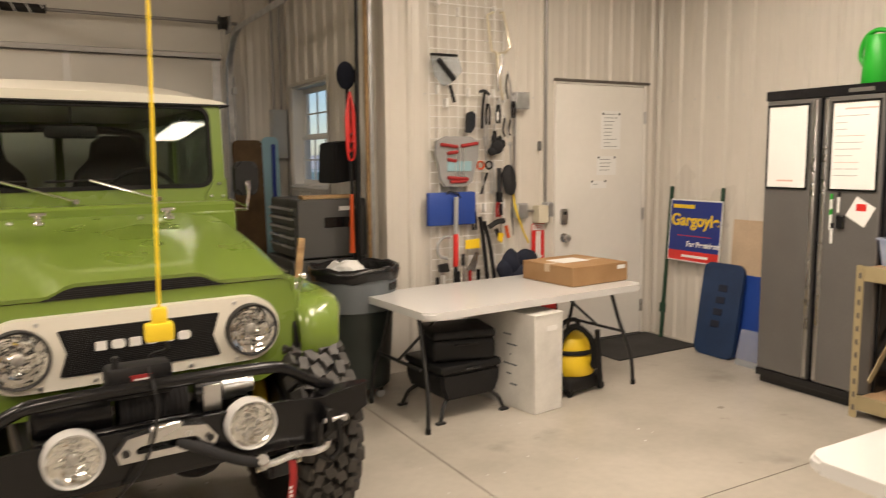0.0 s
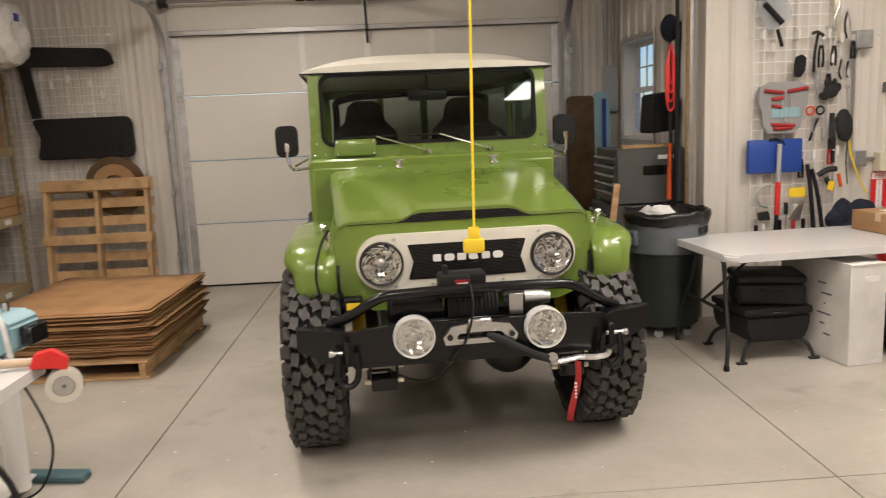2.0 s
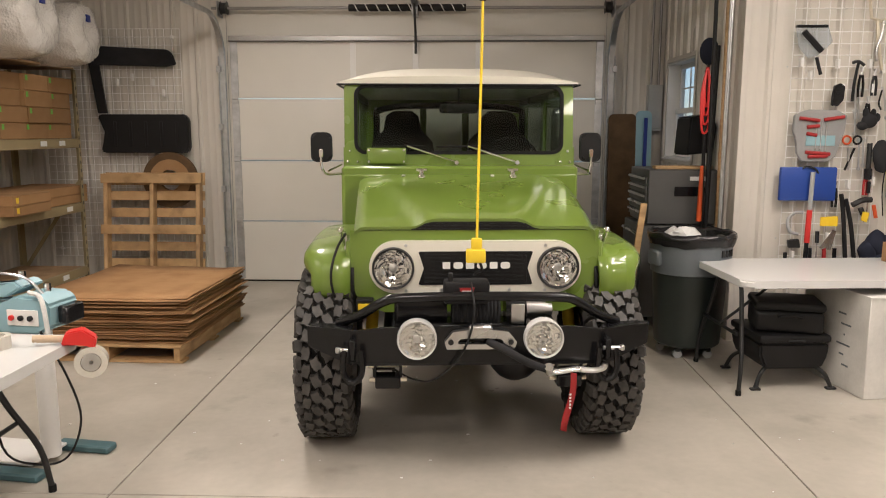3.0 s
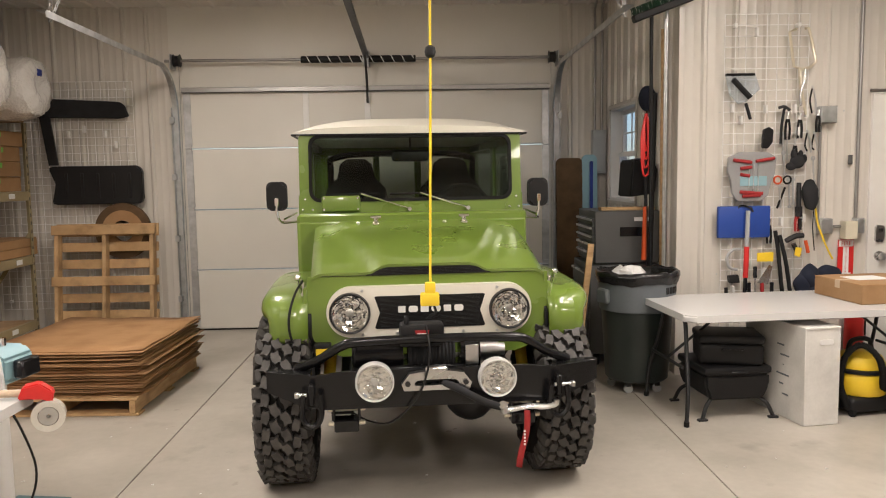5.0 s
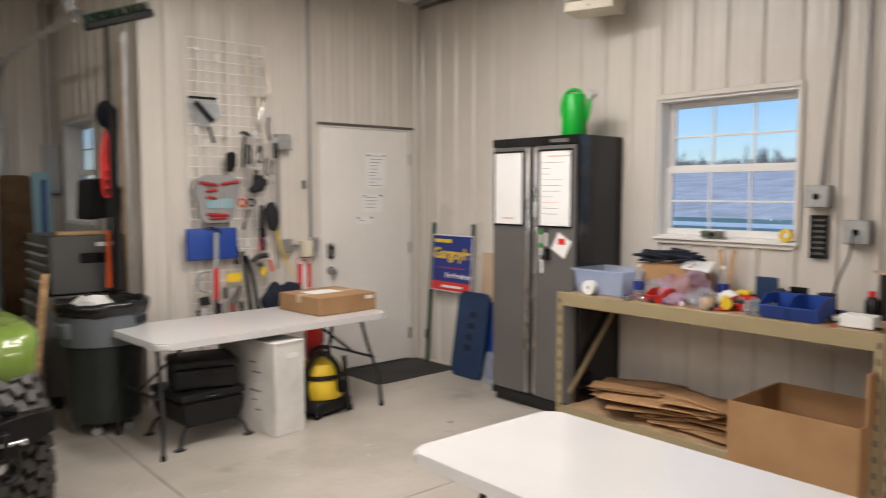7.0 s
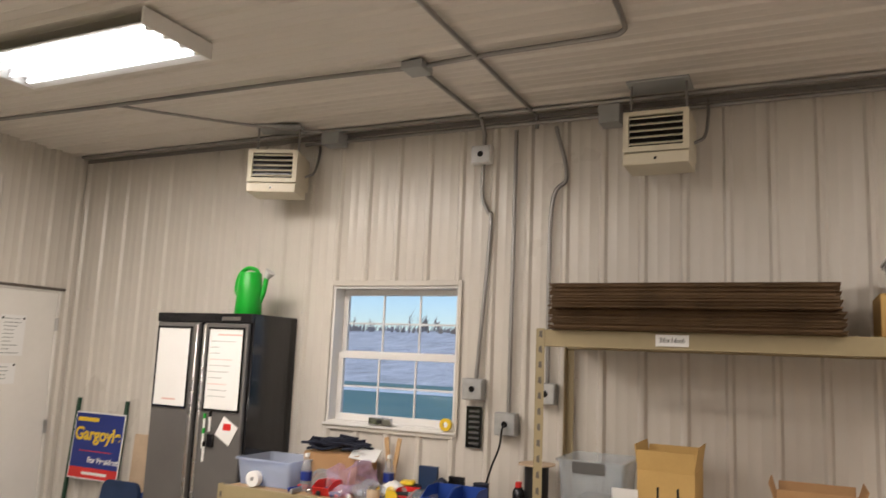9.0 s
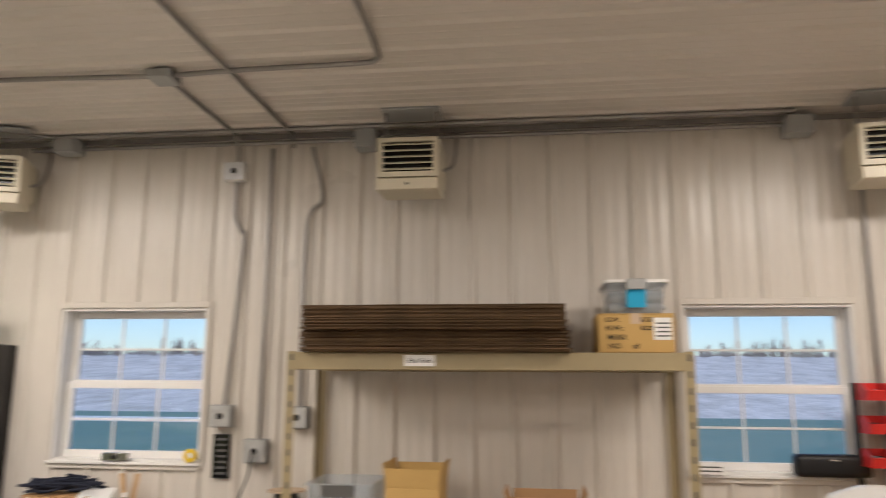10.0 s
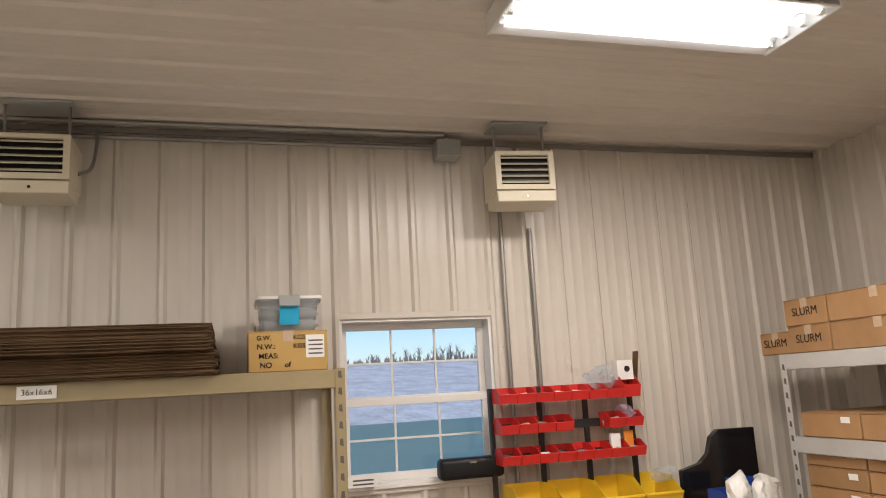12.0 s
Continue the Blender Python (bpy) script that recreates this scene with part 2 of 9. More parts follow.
M = dict(
    siding=surface("siding", (0.62, 0.585, 0.53), 0.31, vary=0.03, grain=9, patch=1.2, bump=0.04, bump_scale=5, depth=0.004),
    wallcore=surface("wallcore", (0.6, 0.57, 0.52), 0.6),
    ceiling=surface("ceiling", (0.66, 0.62, 0.565), 0.42, vary=0.03, grain=8, patch=1.0, bump=0.04, bump_scale=5, depth=0.004),
    concrete=surface("concrete", (0.435, 0.405, 0.355), 0.36, vary=0.09, grain=22, patch=1.6, bump=0.08, bump_scale=90, rough_vary=0.2, second=(0.34, 0.315, 0.27)),
    joint=surface("joint", (0.12, 0.105, 0.09), 0.9),
    doorpaint=surface("doorpaint", (0.76, 0.74, 0.70), 0.4, vary=0.03, grain=20, patch=2),
    gdoor=surface("gdoor", (0.68, 0.655, 0.60), 0.45, vary=0.03, grain=220, patch=1.5, bump=0.25, bump_scale=260, depth=0.001),
    trimwhite=surface("trimwhite", (0.78, 0.77, 0.75), 0.4, vary=0.03),
    galv=surface("galv", (0.55, 0.56, 0.57), 0.38, metal=0.85, vary=0.12, grain=40, patch=12),
    conduit=surface("conduit", (0.34, 0.33, 0.32), 0.4, metal=0.8, vary=0.06),
    steel=surface("steel", (0.6, 0.6, 0.6), 0.28, metal=1.0, vary=0.06),
    chrome=surface("chrome", (0.8, 0.8, 0.8), 0.08, metal=1.0, vary=0.02, bump=0.0),
    darksteel=surface("darksteel", (0.022, 0.022, 0.023), 0.42, metal=0.2, vary=0.1),
    greybox=surface("greybox", (0.36, 0.37, 0.37), 0.5, vary=0.05),
    green=surface("green", (0.150, 0.225, 0.030), 0.28, vary=0.015, grain=14, patch=2, bump=0.0, coat=0.55, rough_vary=0.04),
    cream=surface("cream", (0.76, 0.73, 0.64), 0.35, vary=0.02, coat=0.3, bump=0.02),
    blackpaint=surface("blackpaint", (0.007, 0.007, 0.008), 0.24, vary=0.1, spec=0.35, bump=0.08, bump_scale=300, depth=0.0006),
    blackplastic=surface("blackplastic", (0.010, 0.010, 0.011), 0.5, vary=0.12, spec=0.3, bump=0.1, bump_scale=200),
    rubber=surface("rubber", (0.008, 0.0078, 0.0075), 0.78, vary=0.15, grain=50, patch=8, second=(0.013, 0.0125, 0.012), bump=0.15, spec=0.25),
    # lugs paler than the tyre body: groove shade is put into the colours
    tread=surface("tread", (0.062, 0.058, 0.054), 0.6, vary=0.3, grain=60, patch=18, second=(0.030, 0.028, 0.026), bump=0.2),
    cloth=surface("cloth", (0.014, 0.014, 0.016), 0.9, vary=0.15, grain=300, patch=10, bump=0.1, bump_scale=400),
    white=surface("white", (0.61, 0.61, 0.605), 0.2, rough_vary=0.06, vary=0.02, bump=0.08, bump_scale=160, depth=0.0008),
    whitecard=surface("whitecard", (0.68, 0.665, 0.63), 0.7, vary=0.08, patch=5),
    paper=surface("paper", (0.8, 0.8, 0.79), 0.7, vary=0.02),
    card=surface("card", (0.37, 0.22, 0.10), 0.8, vary=0.06, grain=90, patch=4, bump=0.12, bump_scale=120, second=(0.30, 0.17, 0.072), per_object=0.12),
    cardstack=surface("cardstack", (0.31, 0.175, 0.075), 0.8, vary=0.08, grain=90, patch=5, bump=0.12, bump_scale=120, second=(0.23, 0.122, 0.048), per_object=0.3),
    carddark=surface("carddark", (0.115, 0.068, 0.030), 0.85, vary=0.16, grain=130, patch=8, bump=0.4, bump_scale=200),
    pine=surface("pine", (0.50, 0.33, 0.16), 0.7, vary=0.14, grain=14, patch=3, stretch=(1, 1, 9), second=(0.33, 0.20, 0.085), bump=0.25, per_object=0.16),
    pineflat=surface("pineflat", (0.52, 0.35, 0.175), 0.7, vary=0.14, grain=14, patch=3, stretch=(1, 9, 9), second=(0.36, 0.22, 0.10), bump=0.25, per_object=0.16),
    particle=surface("particle", (0.46, 0.31, 0.175), 0.7, vary=0.16, grain=120, patch=6, bump=0.15),
    rackpaint=surface("rackpaint", (0.33, 0.27, 0.15), 0.42, vary=0.06, grain=30, patch=3),
    rackgrey=surface("rackgrey", (0.56, 0.56, 0.55), 0.4, metal=0.2, vary=0.05),
    cabgrey=surface("cabgrey", (0.14, 0.135, 0.13), 0.36, metal=0.2, vary=0.05, bump=0.12, bump_scale=240, depth=0.0008),
    cabblack=surface("cabblack", (0.010, 0.010, 0.012), 0.14, rough_vary=0.04, vary=0.1, bump=0.05, bump_scale=200),
    toolgrey=surface("toolgrey", (0.09, 0.09, 0.088), 0.4, vary=0.06),
    bingrey=surface("bingrey", (0.125, 0.142, 0.155), 0.5, vary=0.06, grain=70, patch=5, bump=0.12),
    bindark=surface("bindark", (0.020, 0.027, 0.024), 0.42, vary=0.08, patch=5, bump=0.1),
    bag=surface("bag", (0.012, 0.012, 0.013), 0.22, vary=0.1, bump=0.6, bump_scale=25, depth=0.01),
    red=surface("red", (0.62, 0.025, 0.02), 0.4, vary=0.06),
    yellow=surface("yellow", (0.80, 0.56, 0.015), 0.42, vary=0.05),
    cordyellow=surface("cordyellow", (0.85, 0.62, 0.02), 0.45, vary=0.04),
    blue=surface("blue", (0.02, 0.06, 0.31), 0.42, vary=0.05),
    darkblue=surface("darkblue", (0.012, 0.035, 0.10), 0.55, vary=0.15, patch=5),
    navy=surface("navy", (0.012, 0.016, 0.035), 0.9, vary=0.2, bump=0.4, bump_scale=120),
    brightgreen=surface("brightgreen", (0.02, 0.36, 0.02), 0.4, vary=0.03),
    orange=surface("orange", (0.6, 0.085, 0.01), 0.5, vary=0.06),
    tan=surface("tan", (0.52, 0.40, 0.28), 0.75, vary=0.1),
    teal=surface("teal", (0.27, 0.43, 0.49), 0.42, vary=0.05),
    heater=surface("heater", (0.64, 0.59, 0.46), 0.45, vary=0.03),
    mat_rubber=surface("mat_rubber", (0.03, 0.029, 0.028), 0.85, vary=0.2, bump=0.5, bump_scale=120),
    brass=surface("brass", (0.74, 0.68, 0.54), 0.34, metal=0.8, vary=0.1),
    leafgreen=surface("leafgreen", (0.01, 0.05, 0.025), 0.5, vary=0.1),
    tube=glow("tube", (1.0, 0.93, 0.82), 6.0),
    glass=clear("glass"),
    carglass=clear("carglass", (0.62, 0.68, 0.64)),
    plastic=clear("plastic", (0.86, 0.89, 0.92), 0.15, alpha=0.14),
    bluetub=clear("bluetub", (0.76, 0.82, 0.96), 0.15, alpha=0.28),
    wrap=surface("wrap", (0.75, 0.75, 0.74), 0.3, vary=0.08, bump=0.9, bump_scale=22, depth=0.02),
)


def stain(m, dark, scale, lo, hi):
    """Adds scattered darker spots with a soft edge to a surface."""
    n, l = m.node_tree.nodes, m.node_tree.links
    b = n["Principled BSDF"]
    old = b.inputs["Base Color"].links[0].from_socket
    co, tex, ra, mx = n.new("ShaderNodeTexCoord"), n.new("ShaderNodeTexNoise"), n.new("ShaderNodeMapRange"), n.new("ShaderNodeMix")
    tex.inputs["Scale"].default_value, tex.inputs["Detail"].default_value = scale, 5.0
    ra.inputs["From Min"].default_value, ra.inputs["From Max"].default_value = lo, hi
    ra.inputs["To Max"].default_value = 0.55
    mx.data_type = "RGBA"
    mx.inputs["B"].default_value = (*dark, 1)
    l.new(co.outputs["Object"], tex.inputs["Vector"])
    l.new(tex.outputs["Fac"], ra.inputs["Value"])
    l.new(ra.outputs["Result"], mx.inputs["Factor"])
    l.new(old, mx.inputs["A"])
    l.new(mx.outputs["Result"], b.inputs["Base Color"])


stain(M["concrete"], (0.19, 0.165, 0.135), 2.6, 0.62, 0.74)
stain(M["concrete"], (0.24, 0.20, 0.16), 9.0, 0.68, 0.76)
stain(M["pine"], (0.16, 0.10, 0.05), 6.0, 0.52, 0.70)
stain(M["pineflat"], (0.18, 0.11, 0.055), 6.0, 0.55, 0.72)


def bubbles(name):
    """Clear cushioned wrap in many layers: pale, half see-through, dimpled."""
    m = bpy.data.materials.new(name)
    m.use_nodes = True
    n, l = m.node_tree.nodes, m.node_tree.links
    b = n["Principled BSDF"]
    co, vo, bp, no, mr = n.new("ShaderNodeTexCoord"), n.new("ShaderNodeTexVoronoi"), n.new("ShaderNodeBump"), n.new("ShaderNodeTexNoise"), n.new("ShaderNodeMix")
    vo.inputs["Scale"].default_value = 55.0
    no.inputs["Scale"].default_value, no.inputs["Detail"].default_value = 7.0, 5.0
    mr.data_type = "RGBA"
    mr.inputs["A"].default_value, mr.inputs["B"].default_value = (0.82, 0.80, 0.77, 1), (0.55, 0.52, 0.48, 1)
    l.new(co.outputs["Object"], vo.inputs["Vector"])
    l.new(co.outputs["Object"], no.inputs["Vector"])
    l.new(no.outputs["Fac"], mr.inputs["Factor"])
    l.new(mr.outputs["Result"], b.inputs["Base Color"])
    l.new(vo.outputs["Distance"], bp.inputs["Height"])
    bp.inputs["Strength"].default_value, bp.inputs["Distance"].default_value = 0.5, 0.012
    l.new(bp.outputs["Normal"], b.inputs["Normal"])
    b.inputs["Roughness"].default_value = 0.2
    b.inputs["Transmission Weight"].default_value = 0.1
    return m


M["bubblewrap"] = bubbles("bubblewrap")
M["tube"].node_tree.nodes["Principled BSDF"].inputs["Roughness"].default_value = 0.4


# ---- walls of ribbed steel ----
def ribs(u0, u1, start, period=0.2245, high=0.018):
    """Points (u, offset) of the ribbed sheet between u0 and u1."""
    pts = [(u0, 0.0)]
    k = math.floor((u0 - start) / period) - 1
    while start + k * period < u1 + period:
        c = start + k * period
        for du, o in ((-0.026, 0.0), (-0.010, high), (0.010, high), (0.026, 0.0), (0.070, 0.0), (0.076, 0.002), (0.084, 0.002), (0.090, 0.0), (0.136, 0.0), (0.142, 0.002), (0.150, 0.002), (0.156, 0.0)):
            if u0 < c + du < u1:
                pts.append((c + du, o))
        k += 1
    return pts + [(u1, 0.0)]


def at_u(pts, u):
    for (a, oa), (b, ob) in zip(pts, pts[1:]):
        if a <= u <= b:
            return oa + (ob - oa) * (u - a) / max(b - a, 1e-6)
    return 0.0


def ribbed(name, wall, place, u0, u1, z0, z1, start, holes=()):
    """The ribbed sheet of a wall: place(u, z, out) gives the world point."""
    prof = ribs(u0, u1, start)
    us = sorted({u for u, _ in prof} | {h for hole in holes for h in hole[:2]})
    bm = bmesh.new()
    for a, b in zip(us, us[1:]):
        spans, mid = [(z0, z1)], (a + b) / 2
        for h0, h1, g0, g1 in holes:
            if h0 < mid < h1:
                spans = [s for lo, hi in spans for s in ((lo, min(hi, g0)), (max(lo, g1), hi)) if s[1] - s[0] > 1e-4]
        for lo, hi in spans:
            oa, ob = at_u(prof, a), at_u(prof, b)
            bm.faces.new([bm.verts.new(place(*p)) for p in ((a, lo, oa), (b, lo, ob), (b, hi, ob), (a, hi, oa))])
    bmesh.ops.remove_doubles(bm, verts=bm.verts[:], dist=1e-5)
    return part(name, bm, M["siding"], wall, smooth=25)


def wall_core(name, label, place, u0, u1, z0, z1, holes=(), thick=0.16):
    us = sorted({u0, u1} | {h for hole in holes for h in hole[:2]})
    bm = bmesh.new()
    for a, b in zip(us, us[1:]):
        spans, mid = [(z0, z1)], (a + b) / 2
        for h0, h1, g0, g1 in holes:
            if h0 < mid < h1:
                spans = [s for lo, hi in spans for s in ((lo, min(hi, g0)), (max(lo, g1), hi)) if s[1] - s[0] > 1e-4]
        for lo, hi in spans:
            p, q = place(a, lo, -0.006), place(b, hi, -thick)
            bx(bm, [min(i, j) for i, j in zip(p, q)], [max(i, j) for i, j in zip(p, q)])
    return tagged(part(name, bm, M["wallcore"], smooth=0), label, "wall", kind="structure")


on_east = lambda u, z, o: Vector((EAST - o, u, z))
on_north = lambda u, z, o: Vector((u, NORTH - o, z))
on_bay_side = lambda u, z, o: Vector((CORNER - o, u, z))
on_bay_north = lambda u, z, o: Vector((u, BAY_N - o, z))
on_west = lambda u, z, o: Vector((WEST + o, u, z))
on_south = lambda u, z, o: Vector((u, SOUTH + o, z))

W1, W2, W3 = (1.80, 2.725, 1.22, 2.115), (-1.765, -0.885, 1.22, 2.115), (6.24, 7.13, 1.25, 2.12)
DOOR = (3.985, 4.92, 0.0, 2.06)
GATE = (-1.60, 1.99, 0.0, 2.40)

we = wall_core("wall_east", "off-white ribbed steel wall with two windows", on_east, SOUTH, NORTH, 0, CEIL, (W1, W2))
ribbed("metal_siding", we, on_east, SOUTH, NORTH, 0, CEIL, 0.245, (W1, W2))
wn_ = wall_core("wall_north", "off-white ribbed steel wall behind the folding table", on_north, CORNER + 0.152, EAST + 0.16, 0, CEIL, (DOOR,))
ribbed("metal_siding", wn_, on_north, CORNER, EAST, 0, CEIL, 2.75, (DOOR,))
wb = wall_core("wall_bay_side", "ribbed steel side wall of the vehicle bay", on_bay_side, NORTH + 0.006, BAY_N, 0, CEIL, (W3,), thick=0.15)
ribbed("metal_siding", wb, on_bay_side, NORTH, BAY_N, 0, CEIL, 5.38, (W3,))
wg = wall_core("wall_bay_north", "steel wall around the overhead garage door", on_bay_north, WEST - 0.16, CORNER + 0.16, 0, CEIL, (GATE,))
ribbed("metal_siding", wg, on_bay_north, WEST, -1.72, 0, CEIL, -3.5)
ribbed("metal_siding", wg, on_bay_north, 2.09, CORNER, 0, CEIL, 2.2)
ww = wall_core("wall_west", "off-white ribbed steel wall behind the shelving", on_west, SOUTH, BAY_N, 0, CEIL)
ribbed("metal_siding", ww, on_west, SOUTH, BAY_N, 0, CEIL, 0.1)
ws = wall_core("wall_south", "off-white ribbed steel wall", on_south, WEST - 0.16, EAST + 0.16, 0, CEIL)
ribbed("metal_siding", ws, on_south, WEST, EAST, 0, CEIL, 0.05)

# smooth liner round the overhead door, with its corner trims
bm = bmesh.new()
bx(bm, (-1.72, BAY_N - 0.012, 2.40), (2.09, BAY_N, CEIL))
bx(bm, (-1.72, BAY_N - 0.012, 0), (-1.60, BAY_N, 2.40))
bx(bm, (1.99, BAY_N - 0.012, 0), (2.09, BAY_N, 2.40))
part("liner", bm, M["gdoor"], wg)
bm = bmesh.new()
bx(bm, (CORNER - 0.004, NORTH - 0.005, 0), (CORNER + 0.025, NORTH - 0.002, CEIL), 0.0)
bx(bm, (CORNER - 0.005, NORTH - 0.0015, 0), (CORNER - 0.002, NORTH + 0.06, CEIL), 0.0)
tagged(part("trim", bm, M["siding"]), "steel corner trim of the bay", "trim", kind="structure")

# ceiling of steel sheets with low ribs
bm = bmesh.new()
bx(bm, (WEST - 0.16, SOUTH - 0.16, CEIL + 0.006), (EAST + 0.16, BAY_N + 0.16, CEIL + 0.12))
prof = ribs(WEST, EAST, 0.1, 0.2286, 0.014)
for (a, oa), (b, ob) in zip(prof, prof[1:]):
    bm.faces.new([bm.verts.new(p) for p in ((a, SOUTH, CEIL - oa), (a, BAY_N, CEIL - oa), (b, BAY_N, CEIL - ob), (b, SOUTH, CEIL - ob))])
ceil_bm = bm
# thin dark grey strip along the top edge of the east wall
bm = bmesh.new()
bx(bm, (EAST - 0.034, SOUTH + 0.02, CEIL - 0.046), (EAST - 0.022, NORTH - 0.02, CEIL - 0.016), 0.002)
tagged(part("trim", bm, M["conduit"]), "thin dark grey strip where wall meets ceiling", "trim", kind="structure")
bm = ceil_bm
tagged(part("ceiling", bm, M["ceiling"], smooth=25), "off-white ribbed steel ceiling", "ceiling", kind="structure")

# concrete floor: slabs with sawn joints
bm = bmesh.new()
bx(bm, (WEST - 0.16, SOUTH - 0.16, -0.20), (EAST + 0.16, BAY_N + 0.3, -0.006))
floor = tagged(part("floor", bm, M["joint"], smooth=0), "smooth grey-beige concrete floor with sawn joints", "floor", kind="structure")
gx, gy = [WEST - 0.16, -0.79, 2.135, EAST + 0.16], [SOUTH - 0.16, -0.25, 2.75, BAY_N + 0.3]
for x0, x1 in zip(gx, gx[1:]):
    for y0, y1 in zip(gy, gy[1:]):
        bm = bmesh.new()
        bx(bm, (x0 + 0.003, y0 + 0.003, -0.03), (x1 - 0.003, y1 - 0.003, 0), 0.002)
        part("slab", bm, M["concrete"], floor)

# ground and distance outside
def outside():
    m = surface("grass", (0.11, 0.18, 0.15), 0.9, vary=0.3, grain=5, patch=0.2, second=(0.15, 0.21, 0.17))
    bm = bmesh.new()
    bx(bm, (-400, -400, -0.6), (400, 400, -0.22))
    tagged(part("ground", bm, m), "flat lawn and field outside the windows", "ground", kind="structure")
    bm = bmesh.new()
    rr = random.Random(4)
    for i in range(520):            # bare trees: a stem and a fan of thin branches
        x, y = 112 + rr.uniform(0, 34), rr.uniform(-170, 170)
        tall = rr.uniform(1.8, 4.6) * (0.75 + 0.5 * noise.noise((y * 0.05, 1.0, 2.0)))
        for k in range(26):
            h0 = tall * (0.0 if k == 0 else rr.uniform(0.1, 0.75))
            up = tall if k == 0 else h0 + rr.uniform(0.15, 0.42) * tall
            dx, dy = (0.0, 0.0) if k == 0 else (rr.uniform(-0.28, 0.28) * tall, rr.uniform(-0.28, 0.28) * tall)
            r = 0.09 if k == 0 else rr.uniform(0.03, 0.075)
            base, tip = Vector((x, y, 5.4 + h0)), Vector((x + dx, y + dy, 5.4 + up))
            for q in (Vector((0, r, 0)), Vector((r, 0, 0))):
                bm.faces.new([bm.verts.new(p) for p in (base - q, base + q, tip)])
    for i in range(2600):           # scrub along the edge
        c, r = Vector((106 + rr.uniform(0, 30), rr.uniform(-170, 170), 5.3)), rr.uniform(0.2, 0.5)
        for k in range(3):
            q = Vector((rr.uniform(-r, r), rr.uniform(-r, r), rr.uniform(0.5, 1.5)))
            bm.faces.new([bm.verts.new(p) for p in (c + Vector((0, -0.22, 0)), c + Vector((0, 0.22, 0)), c + q)])
    tagged(part("far_woods", bm, surface("woods", (0.28, 0.24, 0.22), 0.95, vary=0.2, grain=1.5, patch=0.06, second=(0.34, 0.25, 0.17)), smooth=0),
           "bare autumn trees along the far field edge", "trees", kind="stuff")
    bm = bmesh.new()
    bx(bm, (35, 6, -0.215), (39.5, 220, -0.20))
    tagged(part("far_road", bm, surface("pale_road", (0.62, 0.62, 0.60), 0.8)), "pale gravel lane across the lawn", "road", kind="structure")
    bm = bmesh.new()
    sheet(bm, [[(x, y, z + 0.35 * noise.noise((x * 0.2, y * 0.06, 3))) for y in range(-220, 221, 4)] for x, z in ((42, -0.6), (50, 0.1), (70, 1.6), (90, 3.4), (112, 5.6), (160, 6.0))])
    tagged(part("far_field", bm, surface("field", (0.55, 0.50, 0.46), 0.95, vary=0.4, grain=2.5, patch=0.5, second=(0.38, 0.34, 0.30), stretch=(0.6, 1, 1))), "pale dry field behind the lawn", "field", kind="structure")


outside()


# ---- ceiling lamps ----
def ceiling_light(x, y, length, group="fluorescent ceiling lights"):
    t = thing("ceiling_light", "white fluorescent strip fixture with bright bare tubes under the ceiling, seen or added for fill", "ceiling light", (x, y, CEIL - 0.015), 0, group)
    bm = bmesh.new()
    prism(bm, [(-0.22, -0.075), (-0.215, -0.08), (-0.06, -0.02), (0.06, -0.02), (0.215, -0.08), (0.22, -0.075), (0.07, 0.0), (-0.07, 0.0)],
          -length / 2, length / 2, XZ)
    bx(bm, (-0.22, -length / 2 - 0.012, -0.085), (0.22, -length / 2, 0.0), 0.003)
    bx(bm, (-0.22, length / 2, -0.085), (0.22, length / 2 + 0.012, 0.0), 0.003)
    part("housing", bm, M["trimwhite"], t)
    for k in (-0.15, -0.05, 0.05, 0.15):
        bm = bmesh.new()
        cyl(bm, (k, -length / 2 + 0.03, -0.065), (k, length / 2 - 0.03, -0.065), 0.0127, n=12)
        part("lamp_tube", bm, M["tube"], t)
        for s in (-1, 1):
            bm = bmesh.new()
            bx(bm, (k - 0.012, s * (length / 2 - 0.025) - 0.012, -0.08), (k + 0.012, s * (length / 2 - 0.025) + 0.012, -0.03), 0.002)
            part("lamp_holder", bm, M["trimwhite"], t)
    lamp = new("fixture_or_fill_light", bpy.data.lights.new("fixture_or_fill_light", "AREA"))
    lamp.data.shape, lamp.data.size, lamp.data.size_y = "RECTANGLE", 0.40, length - 0.06
    lamp.data.energy, lamp.data.color = LAMP, (1.0, 0.80, 0.60)
    lamp.matrix_world = pose(x, y, CEIL - 0.115)
    return t


# the first two hang in view; the other five are unseen, added as fill
for x, y, n in ((3.32, -1.94, 1.27), (3.30, 3.15, 1.27), (-1.9, -1.94, 1.27), (0.3, 0.6, 1.27), (-1.9, 2.0, 1.27), (-0.9, 4.7, 1.27), (2.1, 2.4, 1.27)):
    ceiling_light(x, y, n)


